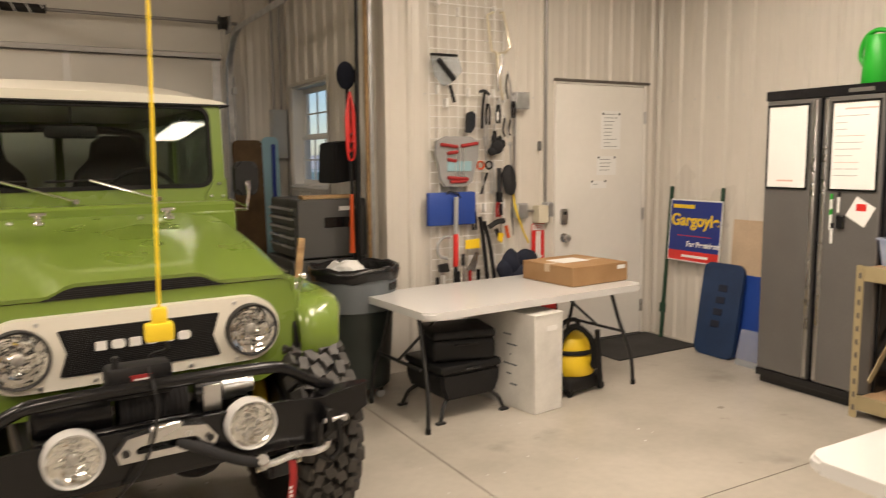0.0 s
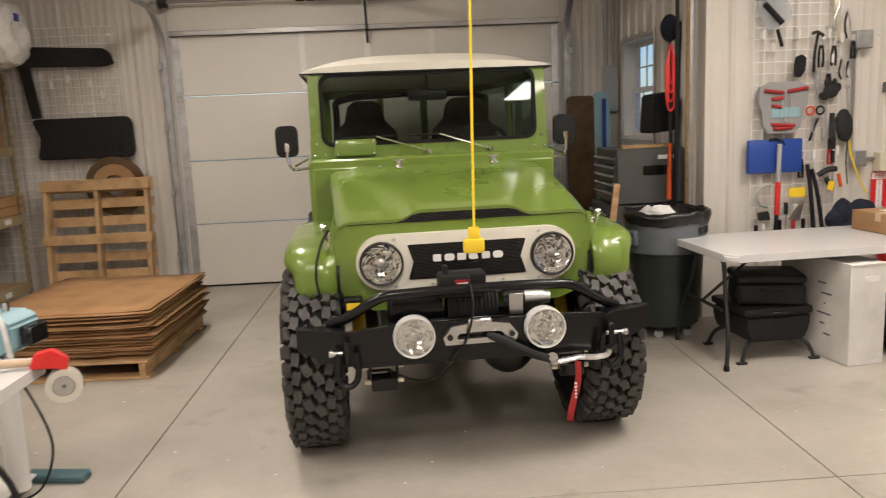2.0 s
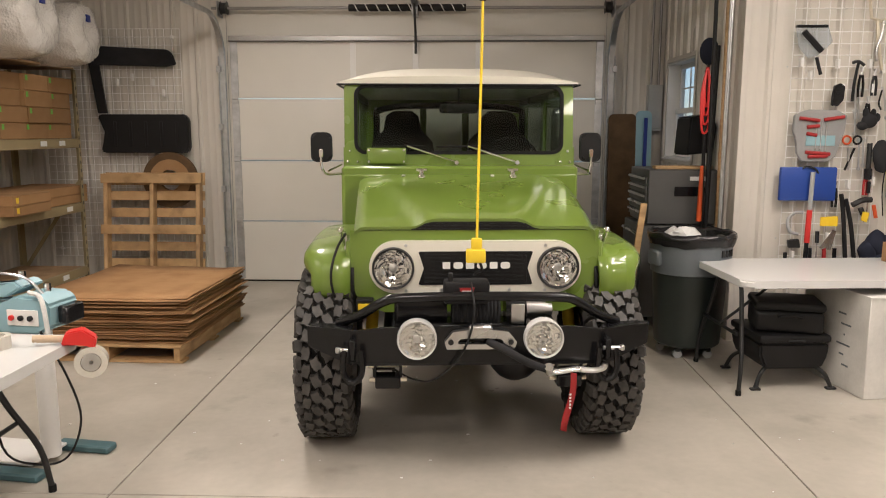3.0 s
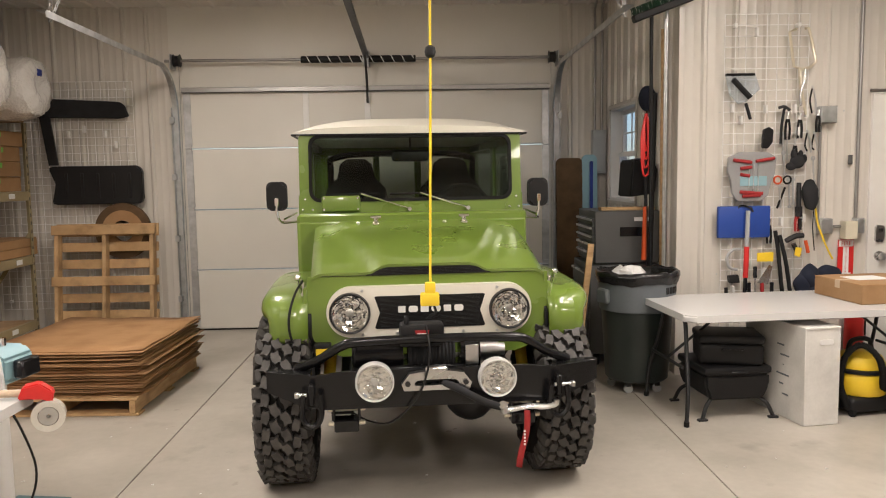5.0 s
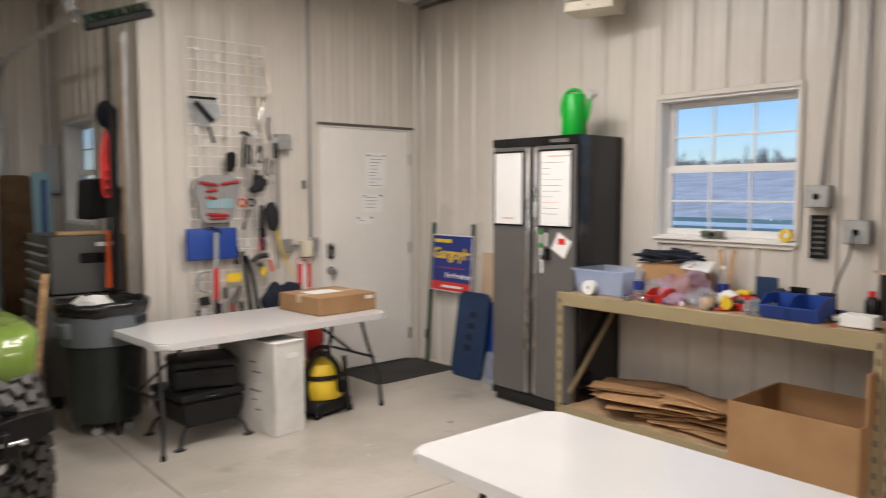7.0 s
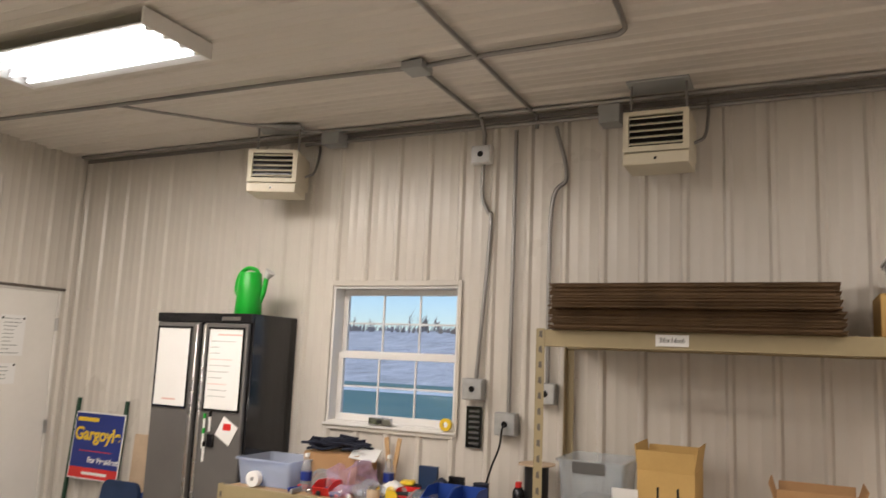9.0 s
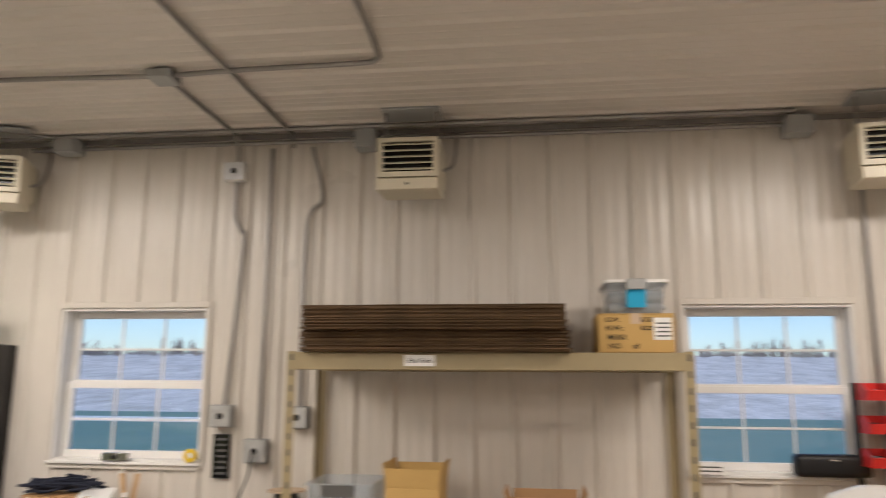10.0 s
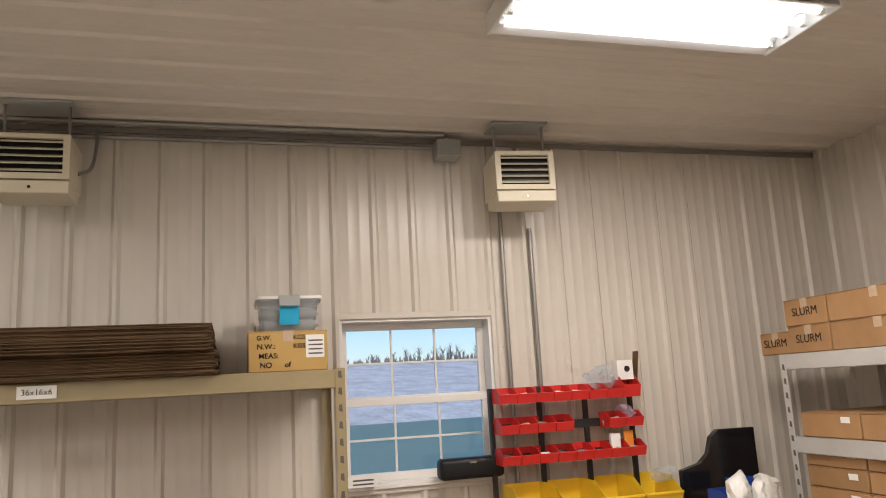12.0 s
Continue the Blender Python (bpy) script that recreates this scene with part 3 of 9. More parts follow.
# ---- the off-road truck ----
def truck():
    t = thing("truck", "lime-green vintage off-road truck with cream roof and mud tyres", "truck", (0.723, 3.31, 0), 4.0)
    G_, K = M["green"], M["blackpaint"]
    both = (-1, 1)

    # hood: raised centre, rolled edges
    bm = bmesh.new()
    rows = []
    for i in range(15):
        v = i / 14
        y = -0.010 + 1.095 * v
        half = 0.555 + 0.045 * v
        base = 1.058 + 0.164 * (1 - (1 - v) ** 1.6)
        wide = 0.42 + 0.34 * min(1.0, v * 1.6)
        row = []
        for sx in range(-20, 21):
            u = sx / 20
            k = min(1.0, max(0.0, (wide + 0.10 - abs(u)) / 0.16))
            bulge = 0.036 * k * k * (3 - 2 * k) * (1 - 0.55 * v)
            edge = 0.022 * max(0.0, (abs(u) - 0.92) / 0.08) ** 2
            row.append((u * half, y, base + bulge - edge))
        row = [(-half - 0.006, y, base - 0.07), *row, (half + 0.006, y, base - 0.07)]
        rows.append(row)
    sheet(bm, rows)
    front = [bm.verts.new((p[0], p[1] + 0.004, p[2] - 0.014)) for p in rows[0][1:-1]]
    bm.verts.ensure_lookup_table()
    for i in range(len(front) - 1):
        bm.faces.new((bm.verts[i + 1], bm.verts[i + 2], front[i + 1], front[i]))
    hood = part("hood", bm, G_, t, "glossy lime-green hood with raised centre", smooth=50)
    for s in both:
        bm = bmesh.new()
        bx(bm, (s * 0.24 - 0.018, 0.49, 1.245), (s * 0.24 + 0.018, 0.56, 1.263), 0.006)
        cyl(bm, (s * 0.24, 0.53, 1.25), (s * 0.24, 0.53, 1.285), 0.012)
        cyl(bm, (s * 0.24 - 0.028, 0.53, 1.288), (s * 0.24 + 0.028, 0.53, 1.288), 0.009)
        cyl(bm, (s * 0.24, 0.48, 1.27), (s * 0.24, 0.56, 1.275), 0.007)
        part("hood_latch", bm, M["chrome"], hood, "chrome hood latch")
        bm = bmesh.new()
        ball(bm, (s * 0.235 - 0.10 * 1, 0.545, 1.258), (0.012, 0.012, 0.008), 10, 6)
        part("hood_bumper", bm, M["steel"], hood)
        bm = bmesh.new()
        bx(bm, (s * 0.60 - 0.012, 0.05, 0.90), (s * 0.60 + 0.012, 0.085, 1.01), 0.005)
        cyl(bm, (s * 0.608, 0.06, 0.96), (s * 0.62, 0.03, 1.03), 0.009)
        ball(bm, (s * 0.62, 0.03, 1.035), 0.016, 10, 8)
        part("hood_clamp", bm, M["chrome"], hood, "chrome side clamp of the hood")

    # front panel under the hood, slot behind its lip
    bm = bmesh.new()
    outline = [(-0.575, 1.04), (-0.575, 0.80), (-0.55, 0.735), (-0.50, 0.685), (-0.42, 0.655), (0.42, 0.655), (0.50, 0.685), (0.55, 0.735), (0.575, 0.80), (0.575, 1.04)]
    prism(bm, outline, 0.0, 0.05, XZ)
    part("front_panel", bm, G_, t)
    for s in both:
        bm = bmesh.new()
        bx(bm, (s * 0.585 - 0.012, 0.0, 0.62), (s * 0.585 + 0.012, 1.12, 1.13 - 0.14), 0.008)
        part("inner_fender", bm, G_, t)
    bm = bmesh.new()
    prism(bm, [(-0.30, 1.042), (-0.25, 1.068), (-0.20, 1.078), (0.20, 1.078), (0.25, 1.068), (0.30, 1.042)], -0.007, 0.03, XZ)
    part("hood_slot", bm, M["blackplastic"], t)
    for k in range(4):
        bm = bmesh.new()
        bx(bm, (-0.265 + 0.012 * k, -0.0095, 1.047 + 0.007 * k), (0.265 - 0.012 * k, -0.007, 1.049 + 0.007 * k))
        part("slot_bar", bm, M["darksteel"], t)

    # bezel: a cream oval plate with headlights and a black mesh
    bm = bmesh.new()
    prism(bm, rounded(0.975, 0.240, 0.119, 10, 0, 0.874), -0.045, 0.0, XZ)
    bmesh.ops.bevel(bm, geom=[e for e in bm.edges if all(abs(v.co.y + 0.045) < 1e-4 for v in e.verts)], offset=0.012, segments=3, affect="EDGES")
    bezel = part("bezel", bm, M["cream"], t, "cream-painted oval headlight bezel")
    bm = bmesh.new()
    prism(bm, [(-0.252, 0.948), (-0.262, 0.945), (-0.238, 0.87), (-0.262, 0.797), (-0.252, 0.793), (0.252, 0.793), (0.262, 0.797), (0.238, 0.87), (0.262, 0.945), (0.252, 0.948)], -0.049, -0.04, XZ)
    grille = part("grille", bm, M["blackplastic"], bezel, "black mesh grille")
    bm = bmesh.new()
    for k in range(24):
        z = 0.802 + 0.0062 * k
        bx(bm, (-0.236, -0.0515, z), (0.236, -0.049, z + 0.0022))
    part("mesh_bar", bm, M["darksteel"], bezel)
    for k, w in enumerate((0.046, 0.058, 0.05, 0.058, 0.046, 0.058)):     # plain bars for the maker's name
        bm = bmesh.new()
        x = -0.135 + 0.054 * k
        prism(bm, rounded(w * 0.76, 0.030, 0.012 if k % 2 else 0.003, 3, x, 0.884), -0.058, -0.051, XZ)
        part("badge_bar", bm, M["trimwhite"], bezel, "plain silver badge bar")
    for sx, z in ((-0.41, 0.978), (0.41, 0.978), (-0.41, 0.768), (0.41, 0.768), (-0.2, 0.77), (0.2, 0.77)):
        bm = bmesh.new()
        cyl(bm, (sx * 0.78, -0.05, z - 0.001 if z < 0.9 else z - 0.003), (sx * 0.78, -0.04, z - 0.001), 0.007, n=10)
        part("screw", bm, M["steel"], bezel)

    def round_lamp(x, y, z, r, deep, parent, name, ring):
        m = Matrix.Translation((x, y, z)) @ Matrix.Rotation(radians(90), 4, "X")
        bm = bmesh.new()
        lathe(bm, [(r * 1.10, -deep), (r * 1.10, 0.0), (r * 1.06, 0.008), (r, 0.006), (r * 0.99, -0.004), (r * 0.985, -0.020)], 40, m)
        lamp = part(name, bm, ring, parent, "round lamp with clear faceted lens")
        bm = bmesh.new()
        rr = random.Random(int(1000 * abs(x)))
        for i in range(6):          # mirror facets, each at its own slight angle
            for j in range(18):
                quad = []
                for di, dj in ((0, 0), (1, 0), (1, 1), (0, 1)):
                    q, a = r * (0.2 + 0.78 * (i + di) / 6), 2 * math.pi * (j + dj) / 18
                    quad.append(m @ Vector((q * math.cos(a), q * math.sin(a), -0.018 + 0.014 * ((i + di) / 6) ** 1.7 + rr.uniform(-0.004, 0.004))))
                bm.faces.new([bm.verts.new(p) for p in quad])
        part("reflector", bm, M["chrome"], lamp, smooth=0)
        bm = bmesh.new()
        lathe(bm, [(r * 0.24, -0.019), (r * 0.22, -0.012), (r * 0.12, -0.008), (0.003, -0.007)], 16, m)
        part("bulb_shield", bm, M["steel"], lamp)
        bm = bmesh.new()            # lens, its outside moulded in upright flutes
        rows, k = [], 40
        for i in range(k + 1):
            px = r * 0.985 * (2 * i / k - 1)
            hh = math.sqrt(max(1e-6, (r * 0.985) ** 2 - px * px))
            rows.append([(x + px, y - 0.008 * (1 - (px * px + (hh * v) ** 2) / (r * r)) - 0.0022 * (i % 2), z + hh * v) for v in (-1, -0.6, -0.2, 0.2, 0.6, 1)])
        sheet(bm, rows)
        part("lens", bm, M["lensclear"], lamp, smooth=0)
        return lamp

    for s in both:
        round_lamp(s * 0.378, -0.067, 0.872, 0.088, 0.03, bezel, "headlight", M["darksteel"])

    # fenders: flat tops rolled over at the front and outside
    for s in both:
        bm = bmesh.new()
        path = smooth_path([(-0.035, 0.735), (-0.045, 0.80), (-0.03, 0.872), (0.02, 0.925), (0.10, 0.952), (0.3, 0.968), (0.62, 0.972), (0.90, 0.955), (1.0, 0.90), (1.06, 0.78)], 4)
        n = len(path)
        rows = []
        for i, (y, z) in enumerate([(p[0], p[1]) for p in [Vector((q[0], q[1], 0)) for q in [(a[0], a[1], 0) for a in path]]]):
            a, b = path[max(i - 1, 0)], path[min(i + 1, n - 1)]
            d = Vector((b[0] - a[0], b[1] - a[1])).normalized()
            ny, nz = d[1], -d[0]          # inward, towards the wheel
            row = []
            for x, off in ((0.575, 0.0), (0.64, 0.0), (0.70, 0.0), (0.735, 0.003), (0.765, 0.010), (0.788, 0.024), (0.802, 0.046), (0.806, 0.075), (0.80, 0.10), (0.785, 0.10), (0.79, 0.07)):
                x = x - (0.05 * max(0, (0.15 - y) / 0.2) ** 2 if x > 0.7 else 0)
                row.append((s * x, y + ny * off, z + nz * off))
            rows.append(row)
        sheet(bm, rows)
        # lip and underside
        fender = part("fender", bm, G_, t, "lime-green front fender", smooth=60)
        md = fender.modifiers.new("thick", "SOLIDIFY")
        md.thickness, md.offset = 0.006, 0.0
        bm = bmesh.new()
        prism(bm, [(y, z - 0.02) for y, z in ((p[0] + 0.02, p[1]) for p in path)] + [(1.06, 0.55), (0.95, 0.5)], s * 0.56, s * 0.575, YZ)
        part("wheel_well", bm, M["blackplastic"], t)

    # cowl, windscreen frame, tub and roof
    bm = bmesh.new()
    bx(bm, (-0.70, 1.05, 0.62), (0.70, 1.24, 1.24), 0.012)
    bx(bm, (-0.705, 1.06, 1.22), (0.705, 1.30, 1.285), 0.014)
    part("cowl", bm, G_, t)
    for s in both:
        bm = bmesh.new()
        bx(bm, (s * 0.705 - 0.02, 1.24, 0.60), (s * 0.705 + 0.02, 3.42, 1.27), 0.012)
        part("body_side", bm, G_, t)
        bm = bmesh.new()
        bx(bm, (s * 0.727 - 0.004, 1.34, 0.68), (s * 0.727 + 0.004, 2.20, 1.25), 0.003)
        bx(bm, (s * 0.737 - 0.012, 2.06, 1.12), (s * 0.737 + 0.012, 2.17, 1.14), 0.004)
        part("door", bm, G_, t)
    rake = Matrix.Translation((0, 1.20, 1.285)) @ Matrix.Rotation(radians(-5), 4, "X")
    bm = bmesh.new()
    ring_plate(bm, rounded(1.40, 0.50, 0.03, 6, 0, 0.245), rounded(1.26, 0.40, 0.06, 6, 0, 0.277), 0.0, 0.05, rake @ XZ)
    frame_ = part("windscreen_frame", bm, G_, t)
    bm = bmesh.new()
    ring_plate(bm, rounded(1.28, 0.42, 0.066, 6, 0, 0.277), rounded(1.24, 0.38, 0.055, 6, 0, 0.277), -0.008, 0.012, rake @ XZ)
    part("gasket", bm, M["rubber"], frame_, "black rubber windscreen gasket")
    bm = bmesh.new()
    prism(bm, rounded(1.245, 0.385, 0.055, 6, 0, 0.277), 0.008, 0.012, rake @ XZ)
    part("windscreen", bm, M["carglass"], frame_, "clear windscreen glass").visible_shadow = False
    bm = bmesh.new()
    bx(bm, (-0.565, -0.035, 0.005), (-0.325, 0.0, 0.105), 0.014, rake, 3)
    vent = part("vent_flap", bm, G_, frame_, "green vent cover with corner bolts")
    for a in (-0.55, -0.34):
        for c in (0.02, 0.09):
            bm = bmesh.new()
            cyl(bm, rake @ Vector((a, -0.04, c)), rake @ Vector((a, -0.03, c)), 0.007, n=10)
            part("bolt", bm, M["steel"], vent)
    for s in both:
        bm = bmesh.new()
        m2 = rake @ Matrix.Translation((s * 0.665, -0.006, 0.0))
        prism(bm, [(-0.055 * s, -0.14), (0.04 * s, -0.14), (0.04 * s, 0.11), (-0.02 * s, 0.11), (-0.07 * s, 0.03), (-0.07 * s, -0.02)], -0.006, 0.002, m2 @ XZ)
        plate = part("hinge_plate", bm, G_, frame_)
        for a, c in ((0.0, 0.085), (-0.045, 0.02), (0.015, 0.02), (-0.03, -0.045), (0.0, -0.11)):
            bm = bmesh.new()
            ball(bm, m2 @ Vector((a * s, -0.01, c)), 0.008, 10, 6)
            part("bolt", bm, M["steel"], plate)
    for x0 in (-0.19, 0.18):        # wipers parked low
        bm = bmesh.new()
        p, q = rake @ Vector((x0 - 0.13, -0.02, 0.115)), rake @ Vector((x0 + 0.17, -0.045, 0.015))
        tube(bm, [p, q], 0.006, 6)
        cyl(bm, q - Vector((0, 0.012, 0)), q + Vector((0, 0.04, 0)), 0.013, n=12)
        wiper = part("wiper", bm, M["chrome"], frame_, "chrome wiper arm")
        bm = bmesh.new()
        tube(bm, [rake @ Vector((x0 - 0.32, -0.012, 0.112)), rake @ Vector((x0 - 0.02, -0.012, 0.116))], 0.006, 6)
        part("wiper_blade", bm, M["rubber"], wiper)

    # roof: crowned cream cap with a rain gutter
    bm = bmesh.new()
    rows = []
    for i in range(13):
        v = i / 12
        y = 1.235 + 2.25 * v
        e = 1 - abs(2 * v - 1) ** 7
        row = []
        for k in range(-12, 13):
            u = k / 12
            row.append((0.73 * u, y, 1.785 + 0.105 * (1 - abs(u) ** 3.2) ** 0.75 * (0.35 + 0.65 * min(1.0, e * 1.2))))
        rows.append(row)
    sheet(bm, rows)
    g2 = [[(x, y, 1.772) for x, y, z in r] for r in (rows[0], rows[-1])]
    sheet(bm, [rows[0], g2[0]])
    sheet(bm, [rows[-1], g2[1]])
    for s in (0, -1):
        sheet(bm, [[r[s] for r in rows], [(r[s][0], r[s][1], 1.772) for r in rows]])
    bmesh.ops.remove_doubles(bm, verts=bm.verts[:], dist=1e-4)
    bx(bm, (-0.72, 1.25, 1.768), (0.72, 3.47, 1.774))
    roof = part("roof", bm, M["cream"], t, "cream-white hard top roof", smooth=60)
    bm = bmesh.new()
    for s in both:
        bx(bm, (s * 0.735 - 0.010, 1.23, 1.766), (s * 0.735 + 0.010, 3.48, 1.776), 0.002)
    bx(bm, (-0.735, 1.222, 1.766), (0.735, 1.236, 1.776), 0.002)
    part("rain_gutter", bm, M["blackplastic"], roof)
    # pillars and window frames of the cab
    def frame_side(name, y0, y1, s, mat):
        bm = bmesh.new()
        ring_plate(bm, rounded(y1 - y0, 0.52, 0.01, 5, (y0 + y1) / 2, 1.512), rounded(y1 - y0 - 0.10, 0.40, 0.05, 5, (y0 + y1) / 2, 1.515), s * 0.675, s * 0.705, YZ)
        fr = part(name, bm, mat, t)
        bm = bmesh.new()
        prism(bm, rounded(y1 - y0 - 0.09, 0.41, 0.05, 5, (y0 + y1) / 2, 1.515), s * 0.688, s * 0.692, YZ)
        part("window_glass", bm, M["carglass"], fr).visible_shadow = False
    for s in both:
        frame_side("door_window", 1.33, 2.20, s, G_)
        frame_side("side_window", 2.21, 3.44, s, G_)
    bm = bmesh.new()
    bx(bm, (-0.70, 3.40, 0.60), (0.70, 3.45, 1.29), 0.01)
    for x0, x1 in ((-0.70, -0.62), (-0.22, -0.16), (0.16, 0.22), (0.62, 0.70)):
        bx(bm, (x0, 3.40, 1.28), (x1, 3.45, 1.77), 0.006)
    bx(bm, (-0.70, 3.40, 1.70), (0.70, 3.45, 1.772), 0.006)
    part("tailgate", bm, G_, t)
    bm = bmesh.new()
    bx(bm, (-0.69, 1.06, 0.52), (0.69, 3.42, 0.62), 0.02)
    part("cab_floor", bm, M["blackplastic"], t)
    bm = bmesh.new()
    bx(bm, (-0.66, 1.27, 1.12), (0.66, 1.42, 1.335), 0.04)
    part("dashboard", bm, M["blackplastic"], t)

    def seat(x, name):
        bm = bmesh.new()
        bx(bm, (x - 0.24, 1.78, 0.85), (x + 0.24, 2.25, 1.02), 0.05, None, 3)
        prism(bm, [(-0.25, 0.95), (0.25, 0.95), (0.255, 1.25), (0.22, 1.42), (0.14, 1.50), (0.12, 1.60), (0.07, 1.64), (-0.07, 1.64), (-0.12, 1.60), (-0.14, 1.50), (-0.22, 1.42), (-0.255, 1.25)],
              2.2, 2.34, Matrix.Translation((x, 0, 0)) @ XZ)
        part(name, bm, M["cloth"], t, "black cloth bucket seat")
    seat(-0.36, "seat")
    seat(0.36, "seat")
    bm = bmesh.new()
    m = Matrix.Translation((0.36, 1.62, 1.27)) @ Matrix.Rotation(radians(-62), 4, "X")
    lathe(bm, [(0.195 + 0.014 * math.cos(a), 0.014 * math.sin(a)) for a in [2 * math.pi * k / 8 for k in range(8)]], 36, m, closed=True)
    for k in range(3):
        a = radians(90 + 120 * k)
        tube(bm, [m @ Vector((0, 0, -0.02)), m @ Vector((0.19 * math.cos(a), 0.19 * math.sin(a), 0))], 0.012, 6)
    cyl(bm, m @ Vector((0, 0, -0.05)), m @ Vector((0, 0, 0.0)), 0.045)
    tube(bm, [m @ Vector((0, 0, -0.03)), (0.36, 1.40, 1.16)], 0.02, 8)
    part("steering_wheel", bm, M["blackplastic"], t)
    bm = bmesh.new()
    bx(bm, (-0.12, 1.30, 1.60), (0.12, 1.32, 1.665), 0.02, None, 2)
    tube(bm, [(0, 1.31, 1.66), (0, 1.30, 1.75)], 0.006, 6)
    part("inside_mirror", bm, M["blackplastic"], t)
    bm = bmesh.new()
    for x in (-0.56, 0.56):
        tube(bm, smooth_path([(x, 2.45, 0.7), (x, 2.45, 1.5), (x * 0.9, 2.45, 1.66), (0, 2.45, 1.69)], 5), 0.025, 8)
    part("roll_bar", bm, M["blackpaint"], t)

    # side mirrors on chrome arms
    for s, mx in ((-1, 0.835), (1, 0.80)):
        bm = bmesh.new()
        tube(bm, smooth_path([(s * 0.72, 1.22, 1.235), (s * 0.80, 1.19, 1.232), (s * mx - s * 0.012, 1.15, 1.25), (s * mx, 1.145, 1.30), (s * mx, 1.145, 1.37)], 5), 0.008, 8)
        tube(bm, [(s * 0.72, 1.24, 1.29), (s * 0.80, 1.20, 1.25)], 0.006, 6)
        arm = part("mirror_arm", bm, M["chrome"], t, "bent chrome mirror arm")
        bm = bmesh.new()
        prism(bm, rounded(0.125, 0.175, 0.035, 6, s * mx, 1.395), 1.155, 1.205, XZ)
        bmesh.ops.bevel(bm, geom=[e for e in bm.edges if all(v.co.y < 1.16 for v in e.verts)], offset=0.015, segments=3, affect="EDGES")
        mir = part("mirror", bm, M["blackplastic"], arm, "black door mirror")
        bm = bmesh.new()
        ring_plate(bm, rounded(0.128, 0.178, 0.036, 6, s * mx, 1.395), rounded(0.112, 0.162, 0.03, 6, s * mx, 1.395), 1.168, 1.178, XZ)
        part("mirror_rim", bm, M["darksteel"], mir)
        bm = bmesh.new()
        bx(bm, (s * mx - 0.013, 1.135, 1.335), (s * mx + 0.013, 1.156, 1.385), 0.004)
        part("clamp", bm, M["chrome"], mir)

    # wheels
    def wheel(x, y, turn):
        R_ = 0.420
        e = new("wheel")
        e.parent = t
        e.matrix_basis = pose(x, y, R_ - 0.004, 0, 0, turn) @ Matrix.Rotation(radians(90), 4, "Y")
        bm = bmesh.new()
        lathe(bm, [(0.20, -0.095), (0.215, -0.108), (0.28, -0.121), (0.345, -0.119), (0.380, -0.108), (0.394, -0.085), (0.397, 0), (0.394, 0.085), (0.380, 0.108), (0.345, 0.119), (0.28, 0.121), (0.215, 0.108), (0.20, 0.095)], 64)
        tyre = part("tyre", bm, M["rubber"], e, "black mud-terrain tyre")
        bm = bmesh.new()
        rr = random.Random(3)
        n = 33
        turned = Matrix(((0, 0, 1, 0), (1, 0, 0, 0), (0, 1, 0, 0), (0, 0, 0, 1)))
        inner = ((-0.5, -0.40), (0.05, -0.52), (0.5, -0.36), (0.42, 0.0), (0.5, 0.34), (0.12, 0.5), (-0.1, 0.36), (-0.5, 0.48), (-0.4, 0.05))

        def lug(a, z, long_, wide, skew, h, flip=1, shape=inner, tilt=0.0):
            m = Matrix.Rotation(a, 4, "Z") @ Matrix.Translation((0.394 + h / 2, 0, z)) @ Matrix.Rotation(tilt, 4, "Y") @ Matrix.Rotation(skew, 4, "X")
            top = [bm.verts.new(m @ turned @ Vector((flip * p * long_ * 0.95, flip * q * wide * 0.95, h / 2))) for p, q in shape]
            low = [bm.verts.new(m @ turned @ Vector((flip * p * long_ * 1.02, flip * q * wide * 1.02, -0.022))) for p, q in shape]
            for i in range(len(top)):
                j = (i + 1) % len(top)
                bm.faces.new((low[i], low[j], top[j], top[i]))
            bm.faces.new(top)
        side = ((-0.5, -0.5), (0.42, -0.5), (0.5, 0.1), (0.36, 0.5), (-0.3, 0.5), (-0.46, 0.1))
        for k in range(n):
            a, st = 2 * math.pi * k / n, math.pi / n
            j = lambda: rr.uniform(-0.01, 0.01)
            lug(a + j(), -0.0235, 0.066, 0.045, 0.42 + 8 * j(), 0.024)
            lug(a + st + j(), 0.0235, 0.066, 0.045, 0.42 + 8 * j(), 0.024, -1)
            lug(a + st * 0.9 + j(), -0.070, 0.064, 0.041, -0.22 + 8 * j(), 0.024, -1)
            lug(a + st * 1.9 + j(), 0.070, 0.064, 0.041, -0.22 + 8 * j(), 0.024)
            for s in both:
                off = a + (st if s > 0 else 0)
                lug(off, s * 0.104, 0.058 if k % 2 else 0.066, 0.028 + 0.008 * (k % 2), 0.06, 0.018, s, side, s * 0.45)
                mm = Matrix.Rotation(off, 4, "Z") @ Matrix.Translation((0.375, 0, s * 0.116)) @ Matrix.Rotation(s * 0.25, 4, "Y")
                bx(bm, (-0.030 - 0.014 * (k % 2), -0.028, -0.010), (0.026, 0.028, 0.010), 0.004, mm)
        tagged(part("tread", bm, M["tread"], tyre, smooth=0), kind="stuff")
        bm = bmesh.new()
        lathe(bm, [(0.205, -0.115), (0.19, -0.115), (0.18, -0.06), (0.17, 0.03), (0.12, 0.05), (0.05, 0.05), (0.05, 0.09), (0.03, 0.10)], 40)
        lathe(bm, [(0.205, -0.115), (0.185, -0.10), (0.185, 0.10), (0.205, 0.115)], 40)
        part("rim", bm, M["darksteel"], e, "dark steel rim")
    wheel(-0.695, 0.20, 0)
    wheel(0.635, 0.20, 0)
    wheel(-0.695, 2.58, 0)
    wheel(0.695, 2.58, 0)

